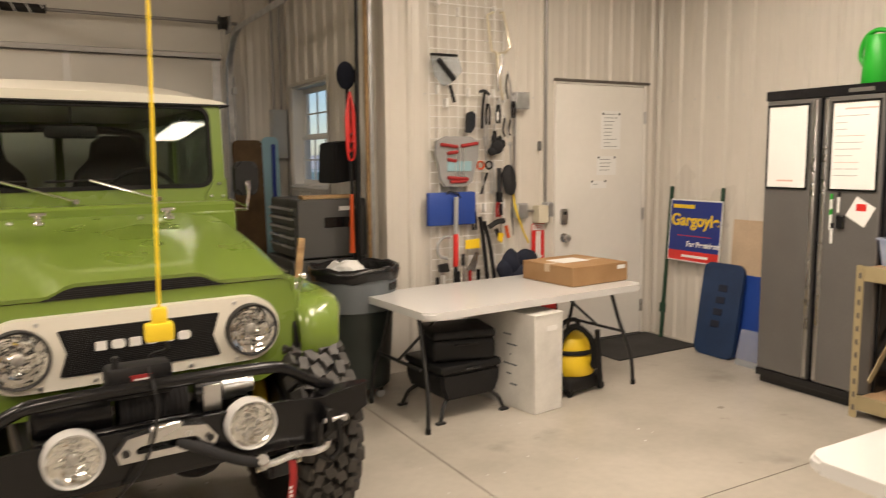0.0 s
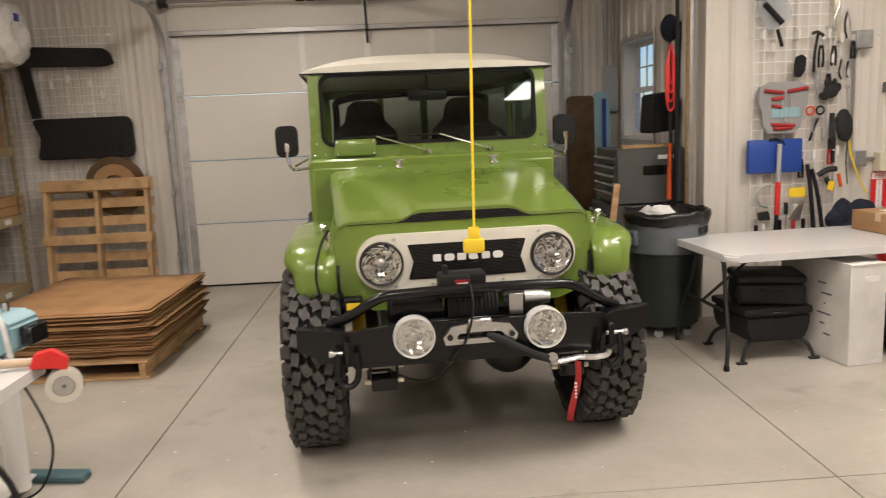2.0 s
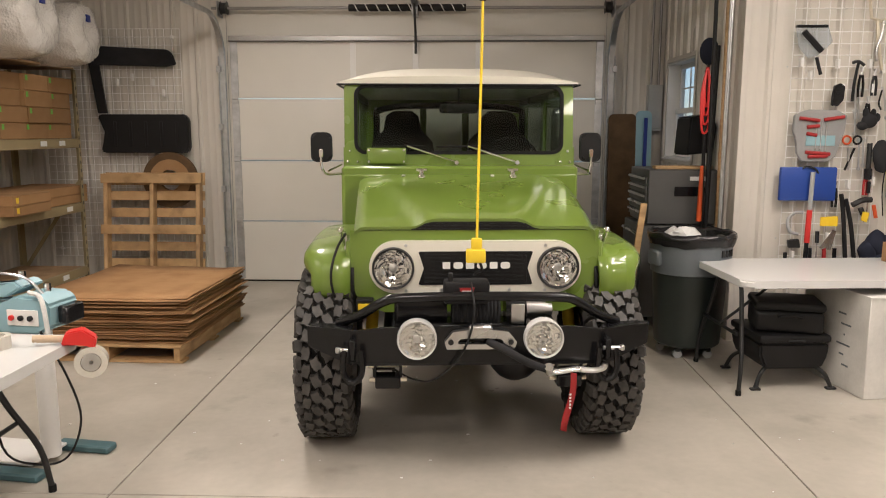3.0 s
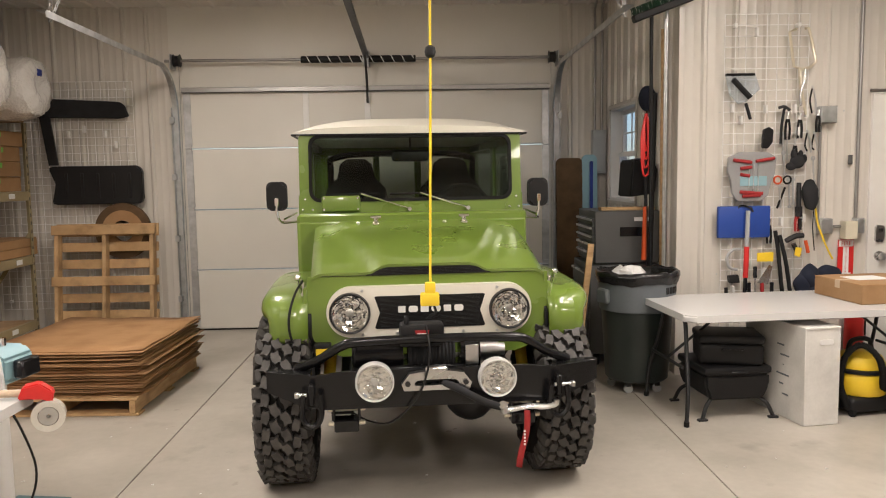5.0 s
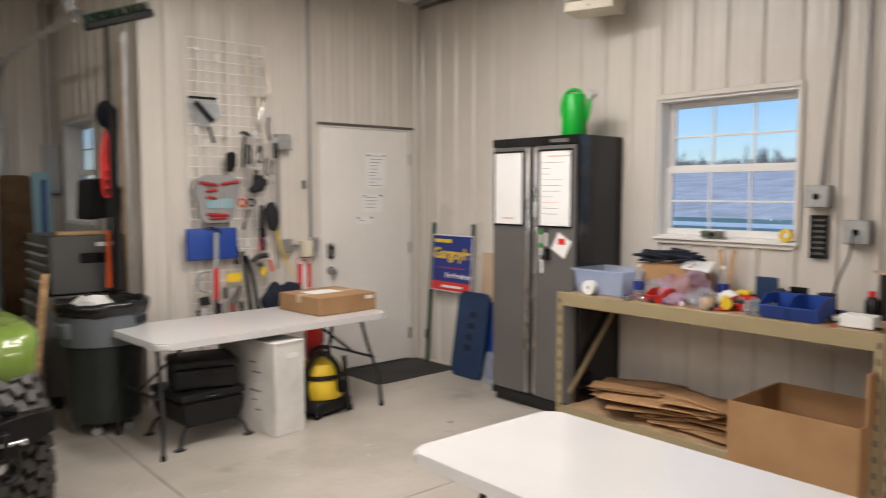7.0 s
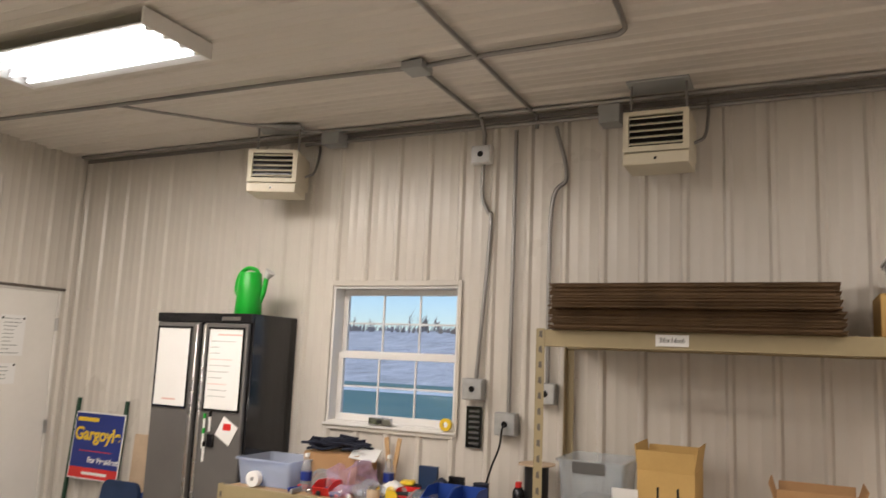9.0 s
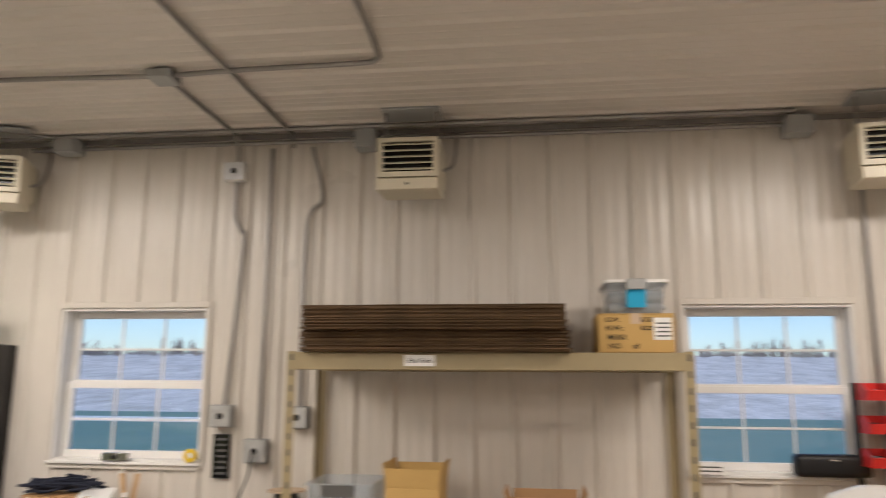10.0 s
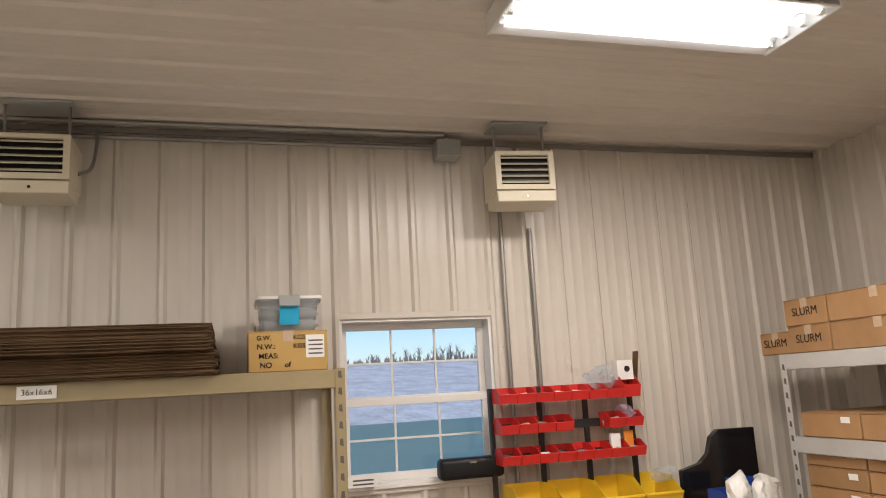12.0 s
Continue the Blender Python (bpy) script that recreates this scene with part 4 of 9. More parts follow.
    # chassis and axle
    bm = bmesh.new()
    cyl(bm, (-0.62, 0.20, 0.40), (0.62, 0.20, 0.40), 0.045)
    ball(bm, (0.22, 0.22, 0.40), (0.14, 0.15, 0.15))
    cyl(bm, (-0.60, 0.03, 0.42), (0.60, 0.03, 0.42), 0.018)
    part("front_axle", bm, M["darksteel"], t)
    bm = bmesh.new()
    cyl(bm, (-0.62, 2.58, 0.40), (0.62, 2.58, 0.40), 0.045)
    ball(bm, (0.0, 2.58, 0.40), (0.14, 0.15, 0.15))
    part("rear_axle", bm, M["darksteel"], t)
    for s in both:
        bm = bmesh.new()
        bx(bm, (s * 0.36 - 0.03, -0.20, 0.50), (s * 0.36 + 0.03, 3.4, 0.60), 0.006)
        part("frame_rail", bm, M["darksteel"], t)
        bm = bmesh.new()
        for k in range(4):
            pts = smooth_path([(s * 0.42, -0.17 + 0.06 * k, 0.47 - 0.012 * k), (s * 0.42, 0.3, 0.375 - 0.012 * k), (s * 0.42, 0.95 - 0.06 * k, 0.46 - 0.012 * k)], 5)
            rows = [[p + Vector((dx, 0, dz)) for dx, dz in ((-0.032, 0), (0.032, 0), (0.032, 0.009), (-0.032, 0.009))] for p in pts]
            sheet(bm, rows, True)
        cyl(bm, (s * 0.42 - 0.05, -0.17, 0.455), (s * 0.42 + 0.05, -0.17, 0.455), 0.026)
        bx(bm, (s * 0.42 - 0.05, -0.185, 0.40), (s * 0.42 - 0.036, -0.15, 0.52), 0.004)
        bx(bm, (s * 0.42 + 0.036, -0.185, 0.40), (s * 0.42 + 0.05, -0.15, 0.52), 0.004)
        part("leaf_spring", bm, M["darksteel"], t)
        bm = bmesh.new()
        cyl(bm, (s * 0.42 - 0.07, -0.172, 0.452), (s * 0.42 + 0.07, -0.172, 0.452), 0.012)
        part("shackle_bolt", bm, M["steel"], t)
        bm = bmesh.new()
        cyl(bm, (s * 0.50, 0.2, 0.45), (s * 0.47, 0.24, 0.80), 0.03)
        part("shock_absorber", bm, M["yellow"], t, "yellow shock absorber")

    # winch bumper
    bm = bmesh.new()
    prism(bm, [(-0.52, 0.49), (0.52, 0.49), (0.56, 0.55), (0.56, 0.645), (0.40, 0.66), (-0.40, 0.66), (-0.56, 0.645), (-0.56, 0.55)], -0.30, -0.285, XZ)
    bx(bm, (-0.56, -0.30, 0.50), (0.56, -0.02, 0.512), 0.003)
    for s in both:
        pts = [(s * 0.55, -0.30, 0.49, 0.65), (s * 0.745, -0.255, 0.57, 0.66), (s * 0.75, -0.22, 0.575, 0.66), (s * 0.70, -0.21, 0.57, 0.66), (s * 0.55, -0.20, 0.49, 0.65)]
        lo = [bm.verts.new((x, y, a)) for x, y, a, b in pts]
        hi = [bm.verts.new((x, y, b)) for x, y, a, b in pts]
        for i in range(5):
            bm.faces.new((lo[i], lo[(i + 1) % 5], hi[(i + 1) % 5], hi[i]))
        bm.faces.new(lo)
        bm.faces.new(hi)
    bumper = part("bumper", bm, K, t, "black steel winch bumper with angled wings", smooth=20)
    bmesh_mod = bumper.modifiers.new("edge", "BEVEL")
    bmesh_mod.width, bmesh_mod.segments, bmesh_mod.limit_method = 0.006, 2, "ANGLE"
    bm = bmesh.new()
    tube(bm, smooth_path([(-0.62, -0.20, 0.655), (-0.52, -0.24, 0.70), (-0.42, -0.275, 0.765), (-0.33, -0.285, 0.785), (0, -0.285, 0.79), (0.33, -0.285, 0.785), (0.42, -0.275, 0.765), (0.52, -0.24, 0.70), (0.62, -0.20, 0.655)], 6), 0.021, 12)
    part("hoop", bm, K, bumper, "black bent tube over the winch")
    for s in both:
        lamp = round_lamp(s * 0.272, -0.335, 0.612, 0.078, 0.05, t, "fog_light", M["white"])
    # winch: drum, rope, motor, gear housing
    bm = bmesh.new()
    cyl(bm, (-0.36, -0.17, 0.70), (-0.14, -0.17, 0.70), 0.066, n=24)
    bx(bm, (-0.37, -0.24, 0.62), (0.20, -0.10, 0.66), 0.01)
    bx(bm, (-0.37, -0.235, 0.66), (-0.345, -0.105, 0.76), 0.01)
    winch = part("winch", bm, K, t, "black electric winch behind the hoop")
    bm = bmesh.new()
    for k in range(13):
        m = Matrix.Translation((-0.11 + 0.0165 * k, -0.17, 0.70)) @ Matrix.Rotation(radians(90), 4, "Y")
        lathe(bm, [(0.060 + 0.009 * math.cos(a), 0.009 * math.sin(a)) for a in [2 * math.pi * j / 6 for j in range(6)]], 24, m, closed=True)
    part("winch_rope", bm, M["cloth"], winch, "black synthetic rope")
    bm = bmesh.new()
    cyl(bm, (0.12, -0.17, 0.70), (0.21, -0.17, 0.70), 0.068, n=24)
    part("gear_housing", bm, K, winch)
    bm = bmesh.new()
    cyl(bm, (0.21, -0.17, 0.705), (0.30, -0.17, 0.705), 0.042, n=20)
    cyl(bm, (0.30, -0.17, 0.705), (0.33, -0.17, 0.705), 0.028, n=16)
    part("clutch_knob", bm, M["steel"], winch, "bare metal clutch knob")
    bm = bmesh.new()
    bx(bm, (0.14, -0.243, 0.655), (0.20, -0.236, 0.745), 0.002)
    part("label_plate", bm, M["steel"], winch)
    bm = bmesh.new()
    bx(bm, (-0.155, -0.255, 0.745), (0.045, -0.16, 0.85), 0.016, None, 2)
    bx(bm, (-0.135, -0.245, 0.845), (-0.115, -0.225, 0.885), 0.004)
    box = part("winch_control_box", bm, M["blackplastic"], t, "black winch control box")
    bm = bmesh.new()
    prism(bm, [(-0.088, 0.822), (-0.022, 0.822), (-0.034, 0.782), (-0.076, 0.782)], -0.259, -0.253, XZ)
    part("emblem", bm, M["strapred"], box, "plain red emblem")
    bm = bmesh.new()
    prism(bm, [(-0.078, 0.810), (-0.032, 0.810), (-0.037, 0.795), (-0.073, 0.795)], -0.262, -0.2585, XZ)
    part("emblem_bar", bm, M["trimwhite"], box)
    # aluminium fairlead
    bm = bmesh.new()
    ring_plate(bm, [(-0.145, 0.57), (0.145, 0.57), (0.155, 0.60), (0.12, 0.645), (0.05, 0.655), (-0.05, 0.655), (-0.12, 0.645), (-0.155, 0.60)],
               [(-0.095, 0.592), (0.095, 0.592), (0.098, 0.604), (0.085, 0.615), (0.04, 0.618), (-0.04, 0.618), (-0.085, 0.615), (-0.098, 0.604)], -0.335, -0.30, XZ)
    bx(bm, (-0.05, -0.333, 0.635), (0.05, -0.302, 0.672), 0.008)
    lead = part("fairlead", bm, M["steel"], bumper, "bare aluminium fairlead")
    for s in both:
        bm = bmesh.new()
        cyl(bm, (s * 0.128, -0.345, 0.603), (s * 0.128, -0.33, 0.603), 0.012, n=10)
        part("bolt", bm, M["darksteel"], lead)
    for s in both:          # boxed spring hangers under the bumper
        bm = bmesh.new()
        bx(bm, (s * 0.40 - 0.055, -0.27, 0.375), (s * 0.40 + 0.055, -0.19, 0.43), 0.006)
        bx(bm, (s * 0.40 - 0.062, -0.25, 0.42), (s * 0.40 - 0.05, -0.19, 0.50), 0.003)
        bx(bm, (s * 0.40 + 0.05, -0.25, 0.42), (s * 0.40 + 0.062, -0.19, 0.50), 0.003)
        hg = part("spring_hanger", bm, K, t, "black spring hanger with plated bolts")
        for z in (0.405, 0.47):
            bm = bmesh.new()
            cyl(bm, (s * 0.40 - 0.082, -0.225, z), (s * 0.40 + 0.082, -0.225, z), 0.011, n=8)
            part("bolt", bm, M["brass"], hg)
    # rope to the hook
    bm = bmesh.new()
    tube(bm, smooth_path([(0.03, -0.32, 0.60), (0.10, -0.36, 0.575), (0.20, -0.37, 0.52), (0.28, -0.37, 0.49)], 6), 0.017, 10)
    part("hook_rope", bm, M["cloth"], bumper, "black rope with sleeve")
    bm = bmesh.new()
    tube(bm, smooth_path([(0.28, -0.37, 0.49), (0.32, -0.37, 0.478), (0.40, -0.365, 0.487), (0.48, -0.36, 0.48), (0.525, -0.36, 0.49), (0.53, -0.36, 0.51)], 5), 0.013, 8)
    cyl(bm, (0.285, -0.385, 0.505), (0.295, -0.355, 0.47), 0.02, n=12)
    part("winch_hook", bm, M["steel"], bumper, "zinc-plated winch hook")
    bm = bmesh.new()
    rows = []
    for i in range(9):
        v = i / 8
        z = 0.475 - 0.26 * v
        x = 0.395 - 0.03 * v + 0.008 * math.sin(v * 5)
        rows.append([(x - 0.013, -0.368 - 0.006 * math.sin(v * 6), z), (x + 0.013, -0.372, z - 0.006)])
    sheet(bm, rows)
    strap = part("hook_strap", bm, M["strapred"], bumper, "red nylon pull strap", smooth=60)
    md = strap.modifiers.new("thick", "SOLIDIFY")
    md.thickness = 0.003
    for k in range(5):
        bm = bmesh.new()
        bx(bm, (0.378, -0.379, 0.315 + 0.015 * k), (0.386, -0.375, 0.323 + 0.015 * k))
        part("print_bar", bm, M["trimwhite"], strap)
    for s in both:          # shackles
        bm = bmesh.new()
        bx(bm, (s * 0.545 - 0.012, -0.36, 0.53), (s * 0.545 + 0.012, -0.29, 0.62), 0.006)
        pts = smooth_path([(s * 0.545 - 0.035, -0.345, 0.575), (s * 0.545 - 0.042, -0.35, 0.50), (s * 0.545 - 0.03, -0.352, 0.455), (s * 0.545, -0.352, 0.435), (s * 0.545 + 0.03, -0.352, 0.455), (s * 0.545 + 0.042, -0.35, 0.50), (s * 0.545 + 0.035, -0.345, 0.575)], 4)
        tube(bm, pts, 0.013, 8)
        sh = part("shackle", bm, M["blackpaint"], bumper, "black bow shackle")
        bm = bmesh.new()
        cyl(bm, (s * 0.545 - 0.02, -0.345, 0.575), (s * 0.545 + s * 0.065, -0.345, 0.575), 0.009, n=10)
        bx(bm, (s * 0.607 - 0.010, -0.357, 0.563), (s * 0.607 + 0.010, -0.333, 0.587), 0.004)
        part("shackle_pin", bm, M["steel"], sh)
    # battery lead hanging from the hood edge to the bumper and floor-hung cable
    bm = bmesh.new()
    tube(bm, smooth_path([(-0.60, 0.05, 1.02), (-0.635, 0.0, 0.96), (-0.66, -0.05, 0.86), (-0.65, -0.06, 0.76), (-0.60, -0.04, 0.66), (-0.61, 0.0, 0.56)], 6), 0.006, 6)
    part("cable", bm, M["blackplastic"], t, "thin black battery cable")
    bm = bmesh.new()
    tube(bm, smooth_path([(-0.04, -0.28, 0.85), (-0.03, -0.35, 0.74), (-0.06, -0.35, 0.60), (-0.12, -0.33, 0.50), (-0.21, -0.28, 0.415), (-0.30, -0.2, 0.40), (-0.38, -0.18, 0.44)], 6), 0.0045, 6)
    part("cable", bm, M["blackplastic"], t)
    bm = bmesh.new()
    bx(bm, (-0.55, -0.06, 0.66), (-0.47, 0.0, 0.73), 0.006)
    rb = part("relay_box", bm, M["blackplastic"], t, "black box with a yellow label behind the bumper")
    box_l = bmesh.new()
    bx(box_l, (-0.54, -0.064, 0.68), (-0.48, -0.0605, 0.71))
    part("label", box_l, M["yellow"], rb)
    return t


M["strapred"] = surface("strapred", (0.32, 0.016, 0.016), 0.7)
M["lensclear"] = clear("lensclear", (0.95, 0.95, 0.93), 0.05, alpha=0.04)
truck()


# ---- small helpers for things ----
def words(text, size, material, parent, m, name="lettering", bold=0.0):
    """Lettering as a mesh; m poses a plane whose x runs along the line and z faces the reader."""
    cu = bpy.data.curves.new("lettering", "FONT")
    cu.body, cu.size, cu.extrude, cu.align_x, cu.align_y, cu.offset = text, size, 0.0006, "CENTER", "CENTER", bold
    ob = new("lettering", cu)
    me = bpy.data.meshes.new_from_object(ob.evaluated_get(bpy.context.evaluated_depsgraph_get()))
    bpy.data.objects.remove(ob)
    me.materials.clear()
    me.materials.append(material)
    out = new(name, me)
    out.parent, out.matrix_basis = parent, m
    return out


def facing(x, y, z, rz):
    """A pose on an upright face; rz 0 reads from the south, -90 from the west, 90 from the east."""
    return pose(x, y, z, 90, 0, rz)


def box_part(name, a, b, mat, parent, bev=0.003, label=""):
    bm = bmesh.new()
    bx(bm, a, b, bev)
    return part(name, bm, mat, parent, label)


def carton(x0, y0, z0, x1, y1, z1, label="brown cardboard carton", rz=0.0, tape=True, mat=None, group="", marks=0, side="w"):
    """A closed carton; its base centre is the origin."""
    cx, cy = (x0 + x1) / 2, (y0 + y1) / 2
    t = thing("carton", label, "carton", (cx, cy, z0), rz, group)
    w, d, h = (x1 - x0) / 2, (y1 - y0) / 2, z1 - z0
    bm = bmesh.new()
    bx(bm, (-w, -d, 0.0), (w, d, h - 0.004), 0.004)
    body = part("body", bm, mat or M["card"], t)
    for s in (-1, 1):
        bm = bmesh.new()
        if w < d:
            bx(bm, (-w if s < 0 else 0.001, -d, h - 0.004), (-0.001 if s < 0 else w, d, h), 0.001)
        else:
            bx(bm, (-w, -d if s < 0 else 0.001, h - 0.004), (w, -0.001 if s < 0 else d, h), 0.001)
        part("flap", bm, mat or M["card"], t)
    if tape:
        bm = bmesh.new()
        if w < d:
            bx(bm, (-0.025, -d - 0.001, h - 0.05), (0.025, d + 0.001, h + 0.001), 0.0005)
        else:
            bx(bm, (-w - 0.001, -0.025, h - 0.05), (w + 0.001, 0.025, h + 0.001), 0.0005)
        part("tape", bm, M["tan"], t)
    return t, w, d, h


def label_on(t, a, b, name="paper_label", mat=None):
    bm = bmesh.new()
    bx(bm, a, b)
    return part(name, bm, mat or M["paper"], t)


def open_tub(name, label, category, size, at, mat, rz=0.0, wall=0.003, flare=0.03, lip=0.012, group=""):
    """An open moulded tub with flared walls and a rolled lip."""
    w, d, h = size
    t = thing(name, label, category, at, rz, group)
    bm = bmesh.new()
    lo, hi = rounded(w - 2 * flare, d - 2 * flare, 0.02, 4), rounded(w - 2 * lip, d - 2 * lip, 0.025, 4)
    li = rounded(w - 2 * flare - 2 * wall, d - 2 * flare - 2 * wall, 0.02, 4)
    hii = rounded(w - 2 * lip - 2 * wall, d - 2 * lip - 2 * wall, 0.025, 4)
    le = rounded(w, d, 0.03, 4)
    sheet(bm, [[(x, y, z) for x, y in ol] for ol, z in ((lo, 0.0), (hi, h - 0.012), (le, h - 0.012), (le, h), (hii, h), (li, wall))], True)
    bm.faces.new([bm.verts.new((x, y, 0.0)) for x, y in lo])
    bm.faces.new([bm.verts.new((x, y, wall)) for x, y in li])
    bmesh.ops.remove_doubles(bm, verts=bm.verts[:], dist=1e-5)
    part("tub", bm, mat, t)
    return t


def on_north_x(cx):
    return 2.88 + (cx - 147) / 452


def on_north_z(cy):
    return 2.59 - (cy - 25) / 464


# ---- overhead door with its tracks, spring and opener ----
def overhead_door():
    t = thing("overhead_door", "closed beige sectional overhead garage door", "garage door", (0.195, 7.29, 0), kind="structure")
    t.name = "door_2"
    hw = 1.785
    for k in range(4):
        z = 0.012 + 0.597 * k
        bm = bmesh.new()
        bx(bm, (-hw, -0.045, z + 0.003), (hw, 0.0, z + 0.592), 0.006)
        sec = part("door_section", bm, M["gdoor"], t)
        for x in (-hw + 0.035, -0.60, 0.0, 0.60, hw - 0.035):
            edge = abs(x) > 1.5
            if k == 3 or edge:
                bm = bmesh.new()
                w = 0.035 if edge else 0.028
                bx(bm, (x - w, -0.052, z + 0.02), (x + w, -0.044, z + 0.575), 0.002)
                part("stile", bm, M["galv"] if edge else M["trimwhite"], sec)
            if k < 3 and edge:
                bm = bmesh.new()
                bx(bm, (x - 0.03, -0.060, z + 0.545), (x + 0.03, -0.050, z + 0.64), 0.003)
                cyl(bm, (x - 0.03, -0.062, z + 0.595), (x + 0.03, -0.062, z + 0.595), 0.009, n=10)
                part("hinge", bm, M["galv"], sec)
    box_part("weather_strip", (-hw, -0.04, -0.0), (hw, -0.002, 0.014), M["rubber"], t, 0.003)
    bm = bmesh.new()
    bx(bm, (-hw, -0.10, 2.335), (hw, -0.052, 2.345), 0.002)
    bx(bm, (-hw, -0.10, 2.335), (hw, -0.094, 2.385), 0.002)
    part("top_strut", bm, M["conduit"], t)
    for s in (-1, 1):
        x = s * 1.86
        pts = [(x, -0.07, 0.03), (x, -0.07, 2.15)] + [(x, -0.07 - 0.40 * (1 - math.cos(a)), 2.15 + 0.40 * math.sin(a)) for a in [radians(11.25 * i) for i in range(1, 9)]] + [(x, -2.62, 2.56)]
        bm = bmesh.new()
        prof = ((-0.03, -0.022), (0.03, -0.022), (0.03, 0.022), (0.024, 0.022), (0.024, -0.016), (-0.03, -0.016))
        rows = []
        for i, p in enumerate(pts):
            a, b = Vector(pts[max(i - 1, 0)]), Vector(pts[min(i + 1, len(pts) - 1)])
            d = (b - a).normalized()
            nrm = Vector((0, -d.z, d.y))
            rows.append([Vector(p) + Vector((-s * u, 0, 0)) + nrm * v for u, v in prof])
        sheet(bm, rows, True)
        tr = part("door_track", bm, M["galv"], t, "galvanised curved door track")
        for z in (0.3, 0.9, 1.5, 2.05):
            bm = bmesh.new()
            bx(bm, (x - 0.02 + s * 0.03, -0.10, z), (x + 0.02 + s * 0.03, -0.002, z + 0.06), 0.003)
            part("track_bracket", bm, M["galv"], tr)
        bm = bmesh.new()
        bx(bm, (x + s * 0.03 - 0.002, -0.10, 0.02), (x + s * 0.03 + 0.002, -0.05, 2.2), 0.001)
        part("track_angle", bm, M["galv"], tr)
        # perforated hanger straps
        for q in ((x - s * 0.02, -2.45, CEIL), (x - s * 0.30, -2.52, CEIL)):
            p0, p1 = Vector((x + s * 0.005, -2.5, 2.53)), Vector(q)
            m = Matrix.Translation(p0) @ (p1 - p0).to_track_quat("Z", "Y").to_matrix().to_4x4()
            bm = bmesh.new()
            n = int((p1 - p0).length / 0.045)
            for i in range(n):
                ring_plate(bm, [(-0.016, i * 0.045), (0.016, i * 0.045), (0.016, i * 0.045 + 0.045), (-0.016, i * 0.045 + 0.045)],
                           [(-0.007, i * 0.045 + 0.01), (0.007, i * 0.045 + 0.01), (0.007, i * 0.045 + 0.033), (-0.007, i * 0.045 + 0.033)], -0.0015, 0.0015, m @ XZ)
            part("hanger_strap", bm, M["galv"], tr, smooth=0)
        bm = bmesh.new()
        m = Matrix.Translation((s * 1.80, -0.13, 2.635)) @ Matrix.Rotation(radians(90), 4, "Y")
        lathe(bm, [(0.055, -0.03), (0.062, -0.03), (0.05, -0.02), (0.05, 0.02), (0.062, 0.03), (0.02, 0.035)], 24, m)
        part("cable_drum", bm, M["darksteel"], t)
        box_part("end_bearing", (s * 1.86 - 0.006, -0.16, 2.56), (s * 1.86 + 0.006, 0.0, 2.70), M["galv"], t)
        bm = bmesh.new()
        cyl(bm, (s * 1.80, -0.085, 0.05), (s * 1.80, -0.085, 2.62), 0.0025, n=6)
        part("lift_cable", bm, M["conduit"], t)
    bm = bmesh.new()
    cyl(bm, (-1.92, -0.13, 2.635), (1.92, -0.13, 2.635), 0.014, n=14)
    part("spring_shaft", bm, M["conduit"], t)
    bm = bmesh.new()
    cyl(bm, (-0.62, -0.13, 2.635), (0.48, -0.13, 2.635), 0.033, n=18)
    part("torsion_spring", bm, M["blackplastic"], t, "black torsion spring with painted stripe")
    bm = bmesh.new()
    pts = [(-0.60 + 1.06 * i / 150, -0.13 + 0.034 * math.cos(i * 0.44), 2.635 + 0.034 * math.sin(i * 0.44)) for i in range(151)]
    tube(bm, pts, 0.005, 5)
    part("spring_stripe", bm, M["trimwhite"], t)
    box_part("centre_bearing", (-0.03, -0.17, 2.57), (0.03, 0.0, 2.72), M["galv"], t)


def garage_opener():
    t = thing("garage_opener", "grey ceiling-hung garage door opener with rail", "door opener", (0.20, 5.0, 2.72))
    bm = bmesh.new()
    bx(bm, (-0.16, -0.30, 0.0), (0.16, 0.10, 0.17), 0.02, None, 2)
    part("motor_housing", bm, M["greybox"], t)
    bm = bmesh.new()
    p, q = Vector((0.0, 0.10, 0.04)), Vector((0.0, 2.14, -0.06))
    for dx in (-0.02, 0.02):
        bx(bm, (dx - 0.004, 0.1, -0.02), (dx + 0.004, 2.14, 0.02), 0.0)
    bx(bm, (-0.02, 0.1, -0.022), (0.02, 2.14, -0.016))
    bmesh.ops.transform(bm, matrix=Matrix.Translation(p) @ Matrix.Rotation(math.atan2(-0.10, 2.04), 4, "X") @ Matrix.Translation((0, -0.1, 0)), verts=bm.verts[:])
    part("rail", bm, M["darksteel"], t)
    bm = bmesh.new()
    tube(bm, [(0, 2.0, -0.07), (0, 2.16, -0.30), (0, 2.20, -0.50)], 0.012, 6)
    part("door_arm", bm, M["darksteel"], t)
    for s in (-0.12, 0.12):
        bm = bmesh.new()
        bx(bm, (s - 0.015, -0.12, 0.16), (s + 0.015, -0.115, CEIL - 2.72), 0)
        part("hanger", bm, M["galv"], t)


